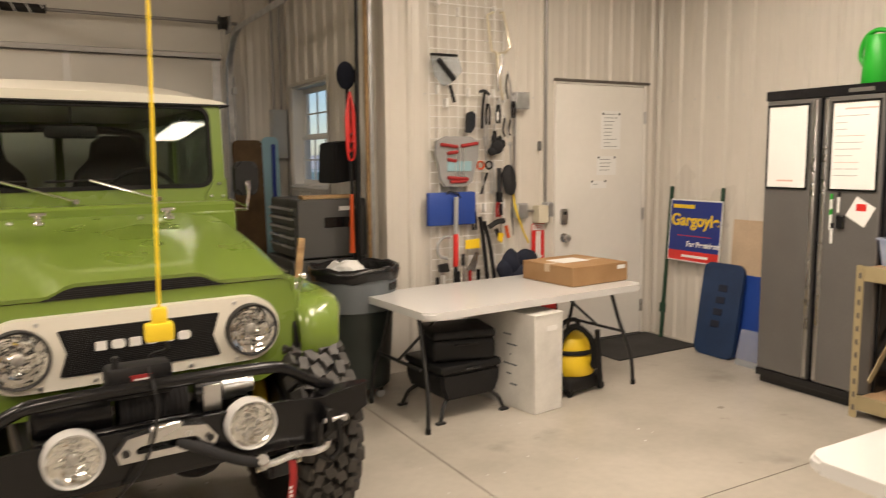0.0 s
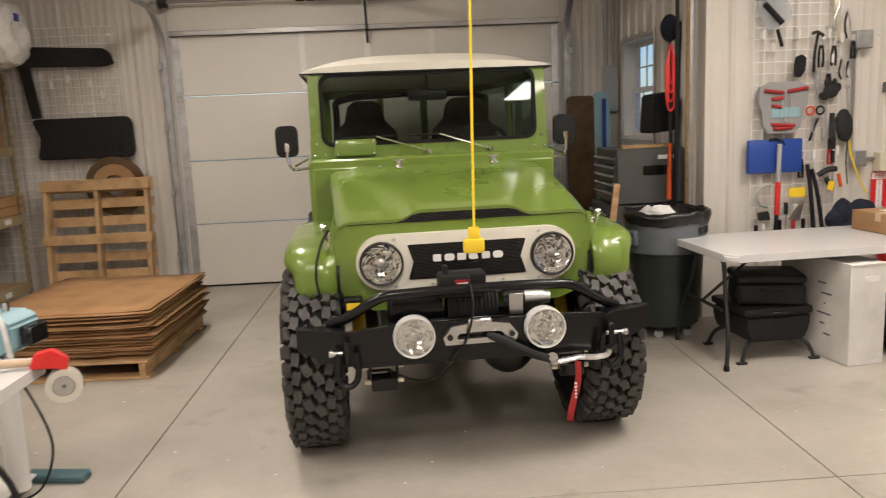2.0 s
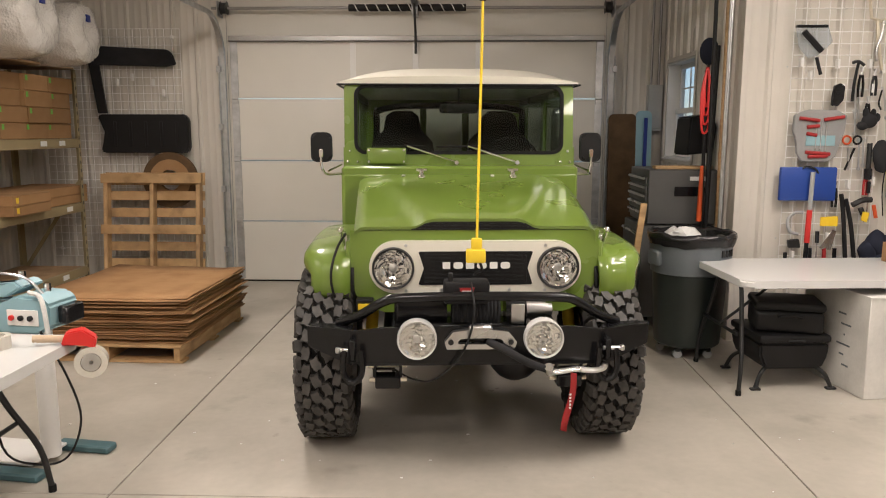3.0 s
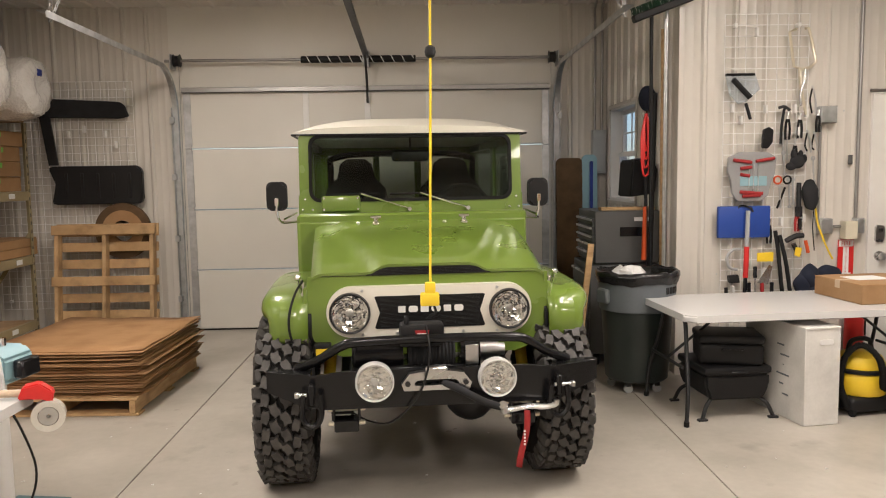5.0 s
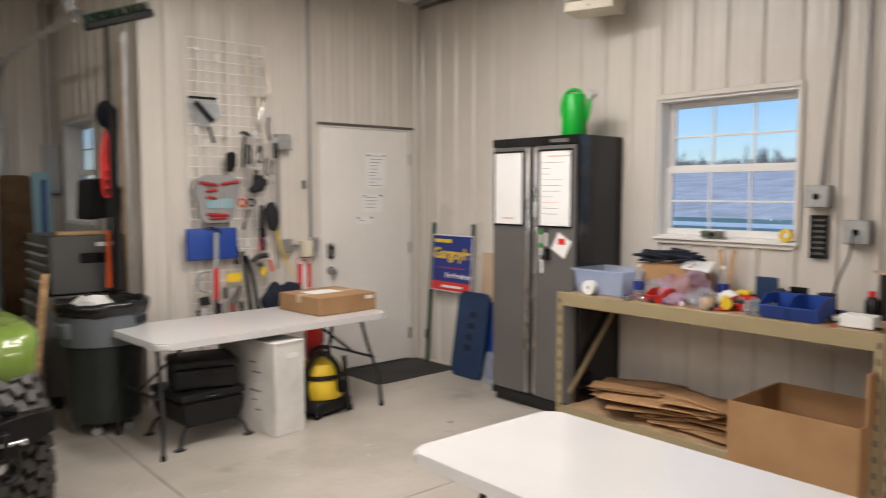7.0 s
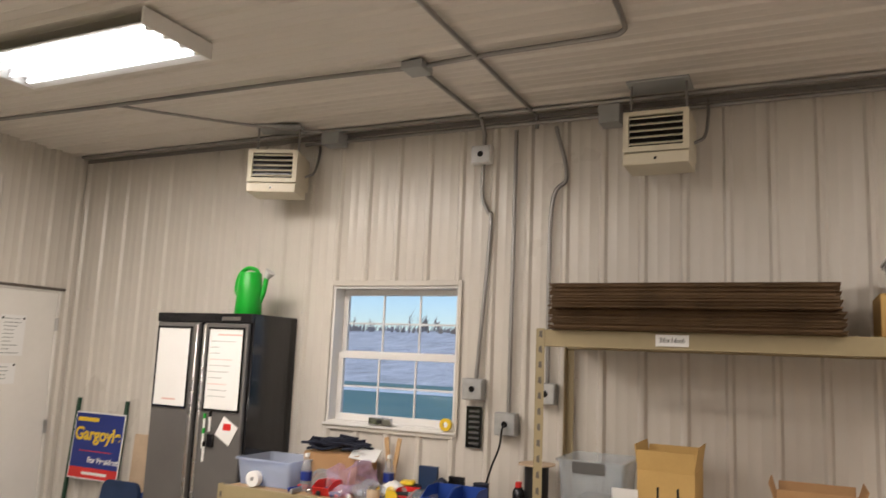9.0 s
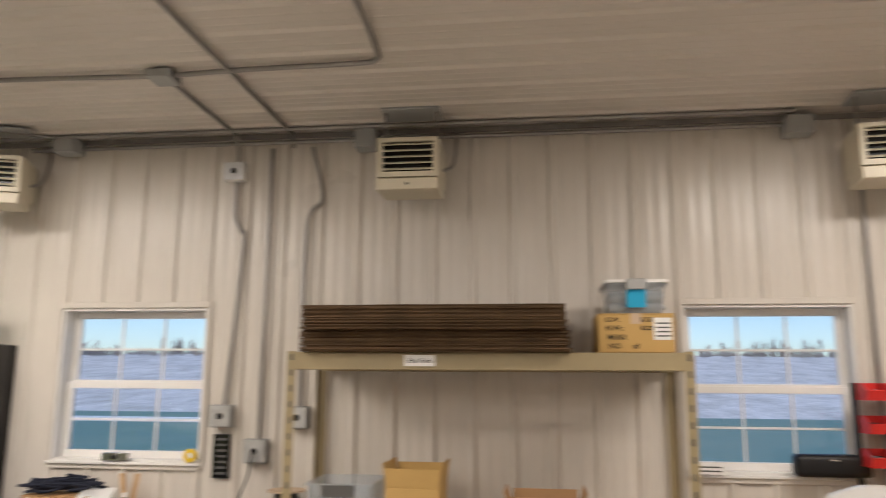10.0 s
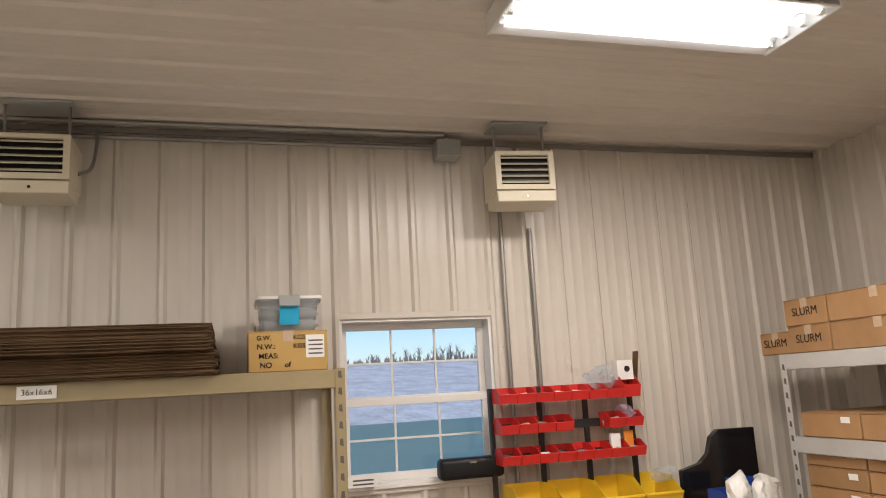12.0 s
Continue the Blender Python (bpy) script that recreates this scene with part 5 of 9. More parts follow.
# ---- windows ----
def window(index, place, u0, u1, z0, z1, label):
    """A white double-hung window with six panes a sash, in a wall opening; place as for the wall."""
    t = thing("window_%d" % index, label, "window", (0, 0, 0), kind="structure")

    def slab(name, a, b, c, d, o0, o1, mat, parent, bev=0.002):
        p, q = place(a, c, o0), place(b, d, o1)
        bm = bmesh.new()
        bx(bm, [min(i, j) for i, j in zip(p, q)], [max(i, j) for i, j in zip(p, q)], bev)
        return part(name, bm, mat, parent)

    for nm, a, b, c, d in (("jamb", u0, u0 + 0.02, z0, z1), ("jamb", u1 - 0.02, u1, z0, z1), ("head", u0 + 0.02, u1 - 0.02, z1 - 0.02, z1), ("stool", u0 + 0.02, u1 - 0.02, z0, z0 + 0.02)):
        slab(nm, a, b, c, d, 0.004, -0.155, M["trimwhite"], t)
    for a, b, c, d in ((u0 - 0.018, u0 + 0.004, z0 - 0.02, z1 + 0.03), (u1 - 0.004, u1 + 0.018, z0 - 0.02, z1 + 0.03), (u0 + 0.004, u1 - 0.004, z1 - 0.004, z1 + 0.03), (u0 + 0.004, u1 - 0.004, z0 - 0.035, z0 + 0.004)):
        slab("casing", a, b, c, d, 0.02, 0.006, M["siding"], t)
    slab("sill", u0 - 0.01, u1 + 0.01, z0 - 0.008, z0 + 0.008, 0.034, 0.0205, M["trimwhite"], t)
    zm = (z0 + z1) / 2 - 0.01
    for lo, hi, o in ((z0 + 0.02, zm + 0.02, -0.075), (zm - 0.01, z1 - 0.02, -0.105)):
        a, b = u0 + 0.02, u1 - 0.02
        sash = slab("sash", a, b, lo, lo + 0.042, o, o - 0.028, M["trimwhite"], t)
        for p in ((a, b, hi - 0.038, hi), (a, a + 0.038, lo + 0.042, hi - 0.038), (b - 0.038, b, lo + 0.042, hi - 0.038)):
            slab("sash_rail", *p, o, o - 0.028, M["trimwhite"], sash)
        for i in (1, 2):
            u = a + 0.038 + (b - a - 0.076) * i / 3
            slab("muntin", u - 0.006, u + 0.006, lo + 0.042, hi - 0.038, o - 0.008, o - 0.02, M["trimwhite"], sash, 0.001)
        zc = (lo + hi) / 2
        slab("muntin", a + 0.038, b - 0.038, zc - 0.006, zc + 0.006, o - 0.0075, o - 0.0205, M["trimwhite"], sash, 0.001)
        slab("pane", a + 0.03, b - 0.03, lo + 0.035, hi - 0.03, o - 0.012, o - 0.016, M["glass"], sash, 0).visible_shadow = False
    return t


# ---- entry door ----
def entry_door():
    t = thing("door_1", "closed white steel entry door with deadbolt and notes", "door", (4.4525, NORTH, 0), kind="structure")
    bm = bmesh.new()
    bx(bm, (-0.445, -0.012, 0.018), (0.445, 0.032, 2.045), 0.003)
    leaf = part("door_leaf", bm, M["doorpaint"], t)
    for a, b in (((-0.4675, -0.022, 0), (-0.447, 0.15, 2.06)), ((0.447, -0.022, 0), (0.4675, 0.15, 2.06)), ((-0.447, -0.022, 2.047), (0.447, 0.15, 2.06))):
        box_part("door_frame", a, b, M["doorpaint"], t)
    bm = bmesh.new()
    bx(bm, (-0.49, -0.032, 2.062), (0.49, -0.018, 2.082), 0.002)
    part("drip_cap", bm, M["joint"], t)
    box_part("threshold", (-0.447, -0.05, 0), (0.447, 0.14, 0.016), M["darksteel"], t)
    box_part("door_backing", (-0.445, 0.12, 0.018), (0.445, 0.15, 2.045), M["doorpaint"], t, 0.0)
    bm = bmesh.new()
    prism(bm, rounded(0.066, 0.125, 0.02, 4, -0.38, 1.03), -0.034, -0.012, XZ)
    lock = part("deadbolt", bm, M["steel"], leaf, "keypad deadbolt")
    bm = bmesh.new()
    bx(bm, (-0.395, -0.045, 1.045), (-0.365, -0.033, 1.07), 0.003)
    part("thumb_turn", bm, M["darksteel"], lock)
    bm = bmesh.new()
    m = Matrix.Translation((-0.375, -0.012, 0.865)) @ Matrix.Rotation(radians(90), 4, "X")
    lathe(bm, [(0.036, 0), (0.034, 0.008), (0.014, 0.012), (0.013, 0.03), (0.024, 0.038), (0.030, 0.05), (0.026, 0.064), (0.01, 0.07)], 24, m)
    part("door_knob", bm, M["steel"], leaf, "brushed steel door knob")
    for z in (0.25, 1.02, 1.80):
        bm = bmesh.new()
        cyl(bm, (0.447, -0.028, z - 0.05), (0.447, -0.028, z + 0.05), 0.008, n=10)
        bx(bm, (0.43, -0.026, z - 0.05), (0.462, -0.0225, z + 0.05))
        part("hinge", bm, M["steel"], leaf)
    for x, z, w, h in ((0.09, 1.70, 0.20, 0.30), (0.05, 1.42, 0.20, 0.15), (-0.03, 1.27, 0.16, 0.06)):
        bm = bmesh.new()
        bx(bm, (x - w / 2, -0.0155, z - h / 2), (x + w / 2, -0.0125, z + h / 2))
        note = part("paper_note", bm, M["paper"], leaf, "white paper notice")
        rr = random.Random(int(z * 100))
        for k in range(int(h / 0.03)):
            bm = bmesh.new()
            zz = z + h / 2 - 0.03 - 0.028 * k
            if zz > z - h / 2 + 0.01:
                bx(bm, (x - w * 0.36, -0.0162, zz), (x - w * 0.36 + w * rr.uniform(0.3, 0.72), -0.0156, zz + 0.006))
                part("text_bar", bm, M["greybox"], note)
            else:
                bm.free()
        for s in (-1, 1):
            bm = bmesh.new()
            bx(bm, (x + s * w * 0.42 - 0.008, -0.019, z + h * 0.42 - 0.008), (x + s * w * 0.42 + 0.008, -0.0157, z + h * 0.42 + 0.008), 0.002)
            part("magnet", bm, M["cabblack"], note)
    bm = bmesh.new()
    bx(bm, (-0.42, -0.28, 0), (0.42, 0.28, 0.009), 0.004)
    solo("floor_mat", bm, M["mat_rubber"], "dark grey ribbed rubber door mat on the concrete", "door mat", at=(4.56, 4.90, 0), rz=1)


# ---- wire grid panels ----
def grid_panel(x0, x1, z0, z1, y, label):
    t = thing("wire_grid_panel", label, "grid panel", (x0, y, z0))
    n, k = int(round((x1 - x0) / 0.0762)), int(round((z1 - z0) / 0.0762))
    bm = bmesh.new()
    cyl(bm, (0, 0, 0), (0, 0, k * 0.0762), 0.0032, n=6)
    up = finish("wire", bm, M["trimwhite"])
    bm = bmesh.new()
    cyl(bm, (0, 0, 0), (n * 0.0762, 0, 0), 0.0032, n=6)
    across = finish("wire", bm, M["trimwhite"])
    for i in range(n + 1):
        shared("wire", up, t, pose(i * 0.0762, 0, 0))
    for j in range(k + 1):
        shared("wire", across, t, pose(0, -0.005, j * 0.0762))
    for i in (1, n - 1):
        for j in (1, k - 1):
            box_part("wall_clip", (i * 0.0762 - 0.012, -0.012, j * 0.0762 - 0.015), (i * 0.0762 + 0.012, 0.03, j * 0.0762 + 0.015), M["trimwhite"], t)
    return t


# ---- tables ----
def folding_table(x, y, rz, length, width, height, label, inset=0.20, splay=0.12):
    t = thing("folding_table", label, "folding table", (x, y, 0), rz, "white folding tables")
    bm = bmesh.new()
    prism(bm, rounded(length, width, 0.06, 6), height - 0.042, height)
    bmesh.ops.bevel(bm, geom=[e for e in bm.edges if abs(e.verts[0].co.z - e.verts[1].co.z) < 1e-5], offset=0.010, segments=3, affect="EDGES")
    part("tabletop", bm, M["white"], t, "white moulded plastic tabletop")
    for s in (-1, 1):
        xl = s * (length / 2 - inset)
        for q in (-1, 1):
            bm = bmesh.new()
            yl = q * (width / 2 - 0.10)
            tube(bm, smooth_path([(xl, yl * 0.5, height - 0.05), (xl, yl * 0.62, height - 0.10), (xl + s * splay * 0.25, yl * 0.8, height * 0.62), (xl + s * splay * 0.75, yl * 1.1, height * 0.3), (xl + s * splay, yl * 1.16, 0.012)], 4), 0.0125, 10)
            leg = part("leg", bm, M["darksteel"], t, "bent dark steel leg")
            bm = bmesh.new()
            cyl(bm, (xl + s * splay, yl * 1.16, 0), (xl + s * splay, yl * 1.16, 0.03), 0.016, n=10)
            part("foot", bm, M["rubber"], leg)
        bm = bmesh.new()
        tube(bm, [(xl + s * 0.045, -(width / 2 - 0.10) * 0.88, height * 0.5), (xl + s * 0.045, (width / 2 - 0.10) * 0.88, height * 0.5)], 0.010, 8)
        part("cross_bar", bm, M["darksteel"], t)
        bm = bmesh.new()
        tube(bm, [(xl + s * 0.045, 0, height * 0.5), (xl - s * 0.32, 0, height - 0.05)], 0.009, 8)
        part("brace", bm, M["darksteel"], t)
        bm = bmesh.new()
        for q in (-1, 1):
            tube(bm, [(-length / 2 + 0.1, q * width * 0.42, height - 0.048), (length / 2 - 0.1, q * width * 0.42, height - 0.048)], 0.01, 6)
        if s > 0:
            part("under_rail", bm, M["darksteel"], t)
        else:
            bm.free()
    return t


overhead_door()
garage_opener()
window(1, on_east, *W1, "white double-hung window with small panes above the workbench")
window(2, on_east, *W2, "white double-hung window with small panes beside the parts bins")
window(3, on_bay_side, *W3, "white window in the bay side wall beside the brooms")
entry_door()
grid_panel(2.88, 3.49, 0.25, 2.61, NORTH - 0.045, "white wire grid panel hung with hand tools")
grid_panel(-3.45, -2.08, 0.25, 2.46, BAY_N - 0.045, "white wire grid panel on the bay wall")
folding_table(3.02, 4.42, 4.0, 1.66, 0.76, 0.675, "white plastic folding table with dark bent steel legs", 0.08, 0.05)
folding_table(2.68, 1.0, 90.0, 1.75, 0.74, 0.632, "white plastic folding table with a glossy empty top")
folding_table(-1.75, 2.42, 0.0, 1.72, 0.80, 0.66, "white folding table holding tape and a heat sealer", 0.27)


# ---- pallets and cardboard ----
def pallet(at, m, label):
    t = thing("pallet", label, "pallet", group="wooden pallets")
    t.matrix_basis = m
    for y in (-0.47, 0.0, 0.47):
        box_part("stringer", (-0.60, y - 0.02, 0.018), (0.60, y + 0.02, 0.107), M["pineflat"], t, 0.003)
    rr = random.Random(at)
    for k in range(7):
        x = -0.60 + 0.05 + k * 1.1 / 6
        w = 0.068 if k in (0, 6) else 0.05
        box_part("deck_board", (x - w, -0.51, 0.108), (x + w, 0.51, 0.124 + rr.uniform(0, 0.002)), M["pine"], t, 0.002)
    for x in (-0.545, 0.0, 0.545):
        box_part("bottom_board", (x - 0.05, -0.51, 0.001), (x + 0.05, 0.51, 0.0175), M["pine"], t, 0.002)
    return t


pallet(1, pose(-1.63, 5.13, 0, 0, 0, 88), "wooden pallet under a stack of flat cardboard")
lean = pose(-2.32, 6.97, 0.555, 0, 0, 0) @ pose(0, 0, 0, -97, 0, 0) @ pose(0, 0, -0.06, 0, 0, 90) @ Matrix.Diagonal((0.89, 0.95, 1, 1))
pallet(2, lean, "weathered wooden pallet leaning on the bay wall")
rr = random.Random(11)
stack = thing("cardboard_stack", "stack of flat brown cardboard sheets on a pallet", "cardboard stack", (-1.62, 5.13, 0.126), -2)
for k in range(34):
    bm = bmesh.new()
    w, d = 0.52 + rr.uniform(-0.03, 0.02), 0.575 + rr.uniform(-0.03, 0.02)
    bend = rr.uniform(0.004, 0.016)
    z = k * 0.0088
    ox, oy = rr.uniform(-0.032, 0.032), rr.uniform(-0.032, 0.032)
    rows = [[(w * u / 3 + ox, d * v / 3 + oy, z + bend * noise.noise((u * 0.7, v * 0.7, k * 3.1)) + 0.006 * (k / 34) * (abs(u) == 3)) for u in range(-3, 4)] for v in range(-3, 4)]
    sheet(bm, rows)
    ob = part("cardboard_sheet", bm, M["cardstack"], stack)
    md = ob.modifiers.new("thick", "SOLIDIFY")
    md.thickness, md.offset = 0.0055, 1.0


# ---- steel pallet-style racks ----
bm = bmesh.new()
prism(bm, [(-0.009, 0), (0.009, 0.006), (0.007, 0.034), (-0.007, 0.034)], -0.0006, 0.0006)
SLOT = finish("slot", bm, M["joint"], 0)


def rack(x0, y0, x1, y1, height, shelves, mat, label, along="y", deck=True, legs=True, ends=(True, True)):
    """A boltless rack: uprights with slots, beams and decks. along: the way its beams run."""
    t = thing("storage_rack", label, "storage rack", (x0, y0, 0))
    w, d = x1 - x0, y1 - y0

    def upright(x, y, sx, sy):
        bm = bmesh.new()
        bx(bm, (x, y, 0), (x + sx * 0.045, y + sy * 0.003, height), 0.0)
        bx(bm, (x, y + sy * 0.0035, 0), (x + sx * 0.003, y + sy * 0.045, height), 0.0)
        up = part("upright", bm, mat, t)
        for face, mm in (("x", Matrix.Translation((x + sx * 0.024, y - sy * 0.001, 0)) @ XZ), ("y", Matrix.Translation((x - sx * 0.001, y + sy * 0.024, 0)) @ YZ)):
            for k in range(int(height / 0.076)):
                shared("slot", SLOT, up, mm @ pose(0, 0.04 + 0.076 * k, 0))
    for x, sx in ((0, 1), (w, -1)):
        for y, sy in ((0, 1), (d, -1)):
            upright(x, y, sx, sy)
    for z in shelves:
        if along == "y":
            for x, s in ((0, -1), (w, 1)):
                box_part("beam", (min(x - s * 0.003, x - s * 0.03), 0.006, z - 0.085), (max(x - s * 0.003, x - s * 0.03), d - 0.006, z), mat, t, 0.004)
            for y in (0.05, d - 0.05):
                box_part("end_beam", (0.032, y - 0.015, z - 0.05), (w - 0.032, y + 0.015, z - 0.012), mat, t)
            a, b = (0.031, 0.05, z - 0.014), (w - 0.031, d - 0.05, z - 0.002)
        else:
            for y, s in ((0, -1), (d, 1)):
                box_part("beam", (0.006, min(y - s * 0.003, y - s * 0.03), z - 0.085), (w - 0.006, max(y - s * 0.003, y - s * 0.03), z), mat, t, 0.004)
            a, b = (0.05, 0.031, z - 0.014), (w - 0.05, d - 0.031, z - 0.002)
        box_part("shelf_board", a, b, M["particle"], t, 0.002)
    if along == "y":
        for y in (0.02, d - (0.095 if height < 1 else 0.02)):
            bm = bmesh.new()
            lo, hi = (0.22, height - 0.10) if height < 1 else (0.15, height * 0.5)
            p0, p1 = Vector((0.02, y, lo)), Vector((w - 0.02, y, hi))
            bx(bm, (-0.018, -0.003, 0.0), (0.018, 0.003, (p1 - p0).length), 0.0, Matrix.Translation(p0) @ Matrix.Rotation(math.atan2(p1.x - p0.x, p1.z - p0.z), 4, "Y"))
            part("brace", bm, mat, t)
    return t


rack(4.46, 1.115, 5.02, 3.06, 0.875, (0.13, 0.872), M["rackpaint"], "tan steel workbench rack with a particle-board top")
rack(4.46, -0.83, 5.02, 1.11, 1.835, (0.13, 0.945, 1.83), M["rackpaint"], "tan steel storage rack holding cartons and tubs")
rack(-3.60, 4.55, -2.95, 6.93, 2.05, (0.21, 0.82, 1.42), M["rackpaint"], "tan steel rack of flat cartons along the wall")
rack(2.35, -3.95, 4.52, -3.25, 1.80, (0.35, 0.9, 1.36, 1.80), M["rackgrey"], "grey steel rack of long cartons by the corner", along="x")


# ---- cabinet and what stands by it ----
def cabinet():
    t = thing("storage_cabinet", "tall dark grey two-door steel cabinet with black sides", "cabinet", (4.577, 2.995, 0))
    d, w, h = 0.47, 0.79, 1.89
    bm = bmesh.new()
    bx(bm, (0.022, 0, 0.05), (d, w, h), 0.006)
    body = part("body", bm, M["cabblack"], t, "glossy black cabinet body")
    bm = bmesh.new()
    bx(bm, (0.035, 0.01, 0), (d - 0.01, w - 0.01, 0.05), 0.004)
    part("plinth", bm, M["cabblack"], t)
    bm = bmesh.new()
    bx(bm, (-0.002, 0.001, h - 0.06), (0.0215, w - 0.001, h - 0.001), 0.004)
    part("top_rail", bm, M["cabblack"], t)
    bm = bmesh.new()
    bx(bm, (-0.004, 0.09, h - 0.045), (-0.0022, 0.24, h - 0.022), 0.001)
    part("maker_plate", bm, M["steel"], t, "plain metal maker's plate")
    bm = bmesh.new()
    bx(bm, (-0.002, 0.003, 0.052), (0.0215, w - 0.003, 0.10), 0.003)
    part("bottom_rail", bm, M["cabblack"], t)
    for y0, y1, hy in ((0.02, 0.375, 0.36), (0.415, 0.77, 0.43)):
        bm = bmesh.new()
        bx(bm, (-0.012, y0, 0.105), (0.0215, y1, h - 0.064), 0.006)
        door = part("door", bm, M["cabgrey"], t, "dark grey textured steel door")
        bm = bmesh.new()
        bx(bm, (-0.022, hy - 0.013, 0.12), (-0.0122, hy + 0.013, h - 0.075), 0.004)
        part("handle", bm, M["steel"], door, "full-height aluminium pull")
        yc = (y0 + y1) / 2 + (0.02 if y0 > 0.2 else -0.015)
        bm = bmesh.new()
        bx(bm, (-0.0165, yc - 0.135, 1.29), (-0.0125, yc + 0.135, 1.79), 0.001)
        wb_ = part("whiteboard", bm, M["paper"], door, "white dry-erase board")
        bm = bmesh.new()
        ring_plate(bm, [(yc - 0.145, 1.28), (yc + 0.145, 1.28), (yc + 0.145, 1.80), (yc - 0.145, 1.80)], [(yc - 0.134, 1.292), (yc + 0.134, 1.292), (yc + 0.134, 1.788), (yc - 0.134, 1.788)], -0.021, -0.0122, YZ)
        part("board_frame", bm, M["cabblack"], wb_, "thin black frame")
        rr = random.Random(int(y0 * 100))
        for k in range(11 if y0 < 0.2 else 2):
            z = 1.75 - 0.038 * k - (0.42 if y0 > 0.2 else 0)
            a = yc + 0.115 - (0.05 if k == 0 else 0)
            wdt = rr.uniform(0.06, 0.2)
            bm = bmesh.new()
            bx(bm, (-0.0172, a - wdt, z - 0.002), (-0.0166, a, z + 0.002 + (0.006 if k == 0 else 0)))
            part("writing_bar", bm, M["pinkink"] if k in (0, 4, 8) else M["greybox"], wb_)
    for y, z, mat in ((0.30, 1.20, "brightgreen"), (0.255, 1.215, "cabblack"), (0.30, 1.11, "brightgreen"), (0.29, 1.03, "cabblack")):
        bm = bmesh.new()
        cyl(bm, (-0.020, y, z - 0.06), (-0.020, y, z + 0.06), 0.008, n=10)
        mk = part("marker_pen", bm, M["paper"], t)
        bm = bmesh.new()
        cyl(bm, (-0.020, y, z + 0.03), (-0.020, y, z + 0.062), 0.0086, n=10)
        part("pen_cap", bm, M[mat], mk)
    bm = bmesh.new()
    bx(bm, (-0.03, 0.215, 1.06), (-0.0125, 0.265, 1.14), 0.004)
    part("lock", bm, M["cabblack"], t)
    bm = bmesh.new()
    bx(bm, (-0.016, 0.06, 1.10), (-0.0125, 0.19, 1.23), 0.001, Matrix.Translation((0, 0.125, 1.165)) @ Matrix.Rotation(0.5, 4, "X") @ Matrix.Translation((0, -0.125, -1.165)))
    st = part("sticker", bm, M["paper"], t, "white and red sticker")
    bm = bmesh.new()
    bx(bm, (-0.0172, 0.09, 1.17), (-0.0162, 0.15, 1.21), 0)
    part("sticker_patch", bm, M["red"], st)


def watering_can():
    t = thing("watering_can", "bright green plastic watering can on the cabinet", "watering can", (4.74, 3.17, 1.892), 0)
    bm = bmesh.new()
    lathe(bm, [(0.082, 0.0), (0.088, 0.01), (0.080, 0.16), (0.072, 0.27), (0.068, 0.275), (0.066, 0.265), (0.06, 0.25)], 28)
    part("body", bm, M["brightgreen"], t)
    bm = bmesh.new()
    tube(bm, smooth_path([(0, 0.078, 0.10), (0, 0.11, 0.17), (0, 0.09, 0.26), (0, 0.03, 0.305), (0, -0.04, 0.295), (0, -0.062, 0.265)], 6), 0.014, 10)
    part("handle", bm, M["brightgreen"], t)
    bm = bmesh.new()
    tube(bm, smooth_path([(0.02, -0.06, 0.06), (0.03, -0.09, 0.15), (0.03, -0.105, 0.25)], 6), 0.016, 10)
    part("spout", bm, M["brightgreen"], t)
    bm = bmesh.new()
    cyl(bm, (0.03, -0.104, 0.245), (0.03, -0.135, 0.285), 0.018, 0.036, 18)
    part("rose", bm, M["white"], t, "white sprinkler head")


def yard_sign():
    t = thing("yard_sign", "blue and red campaign yard sign on green stakes", "yard sign", (4.93, 4.70, 0), -90)
    m = pose(0, 0, 0, -4, 0, 0)
    bm = bmesh.new()
    bx(bm, (-0.26, -0.012, 0.66), (0.26, -0.008, 1.15), 0.0015, m)
    board = part("board", bm, M["paper"], t, "corrugated plastic board")
    for a, b, mat in (((-0.25, -0.0135, 0.745), (0.25, -0.0122, 1.14), "signblue"), ((-0.25, -0.0135, 0.67), (0.25, -0.0122, 0.745), "red")):
        bm = bmesh.new()
        bx(bm, a, b, 0, m)
        part("print_field", bm, M[mat], board)
    for text, size, x, z, mat in (("Gargoyle", 0.130, 0.0, 0.985, "yellow"), ("For President", 0.058, 0.09, 0.80, "paper")):
        words(text, size, M[mat], board, m @ facing(x, -0.0145, z, 0), bold=size * 0.028)
    for x, z, w, h, mat in ((-0.12, 1.095, 0.22, 0.03, "yellow"), (0.02, 0.705, 0.26, 0.02, "paper"), (0.0, 0.865, 0.34, 0.006, "red")):
        bm = bmesh.new()
        bx(bm, (x - w / 2, -0.0142, z - h / 2), (x + w / 2, -0.0136, z + h / 2), 0, m)
        part("text_bar", bm, M[mat], board)
    for x in (-0.275, 0.235):
        bm = bmesh.new()
        bx(bm, (x - 0.014, -0.006, 0.0), (x + 0.014, 0.0, 1.25), 0.001, m)
        bx(bm, (x - 0.002, -0.0, 0.0), (x + 0.002, 0.025, 1.25), 0.001, m)
        if x < 0:
            bx(bm, (x - 0.02, -0.02, 0.22), (x + 0.04, -0.006, 0.30), 0.002, m)
        part("stake", bm, M["leafgreen"], t, "dark green steel stake")


def leaning(name, label, category, y, w, h, thick, x, mat, rz=-90, tilt=-8, rad=0.03, at_z=0.0):
    bm = bmesh.new()
    prism(bm, rounded(w, h, rad, 5, 0, h / 2), -thick / 2, thick / 2, pose(0, 0, 0, tilt, 0, 0) @ XZ)
    return solo(name, bm, mat, label, category, at=(x, y, at_z), rz=rz)


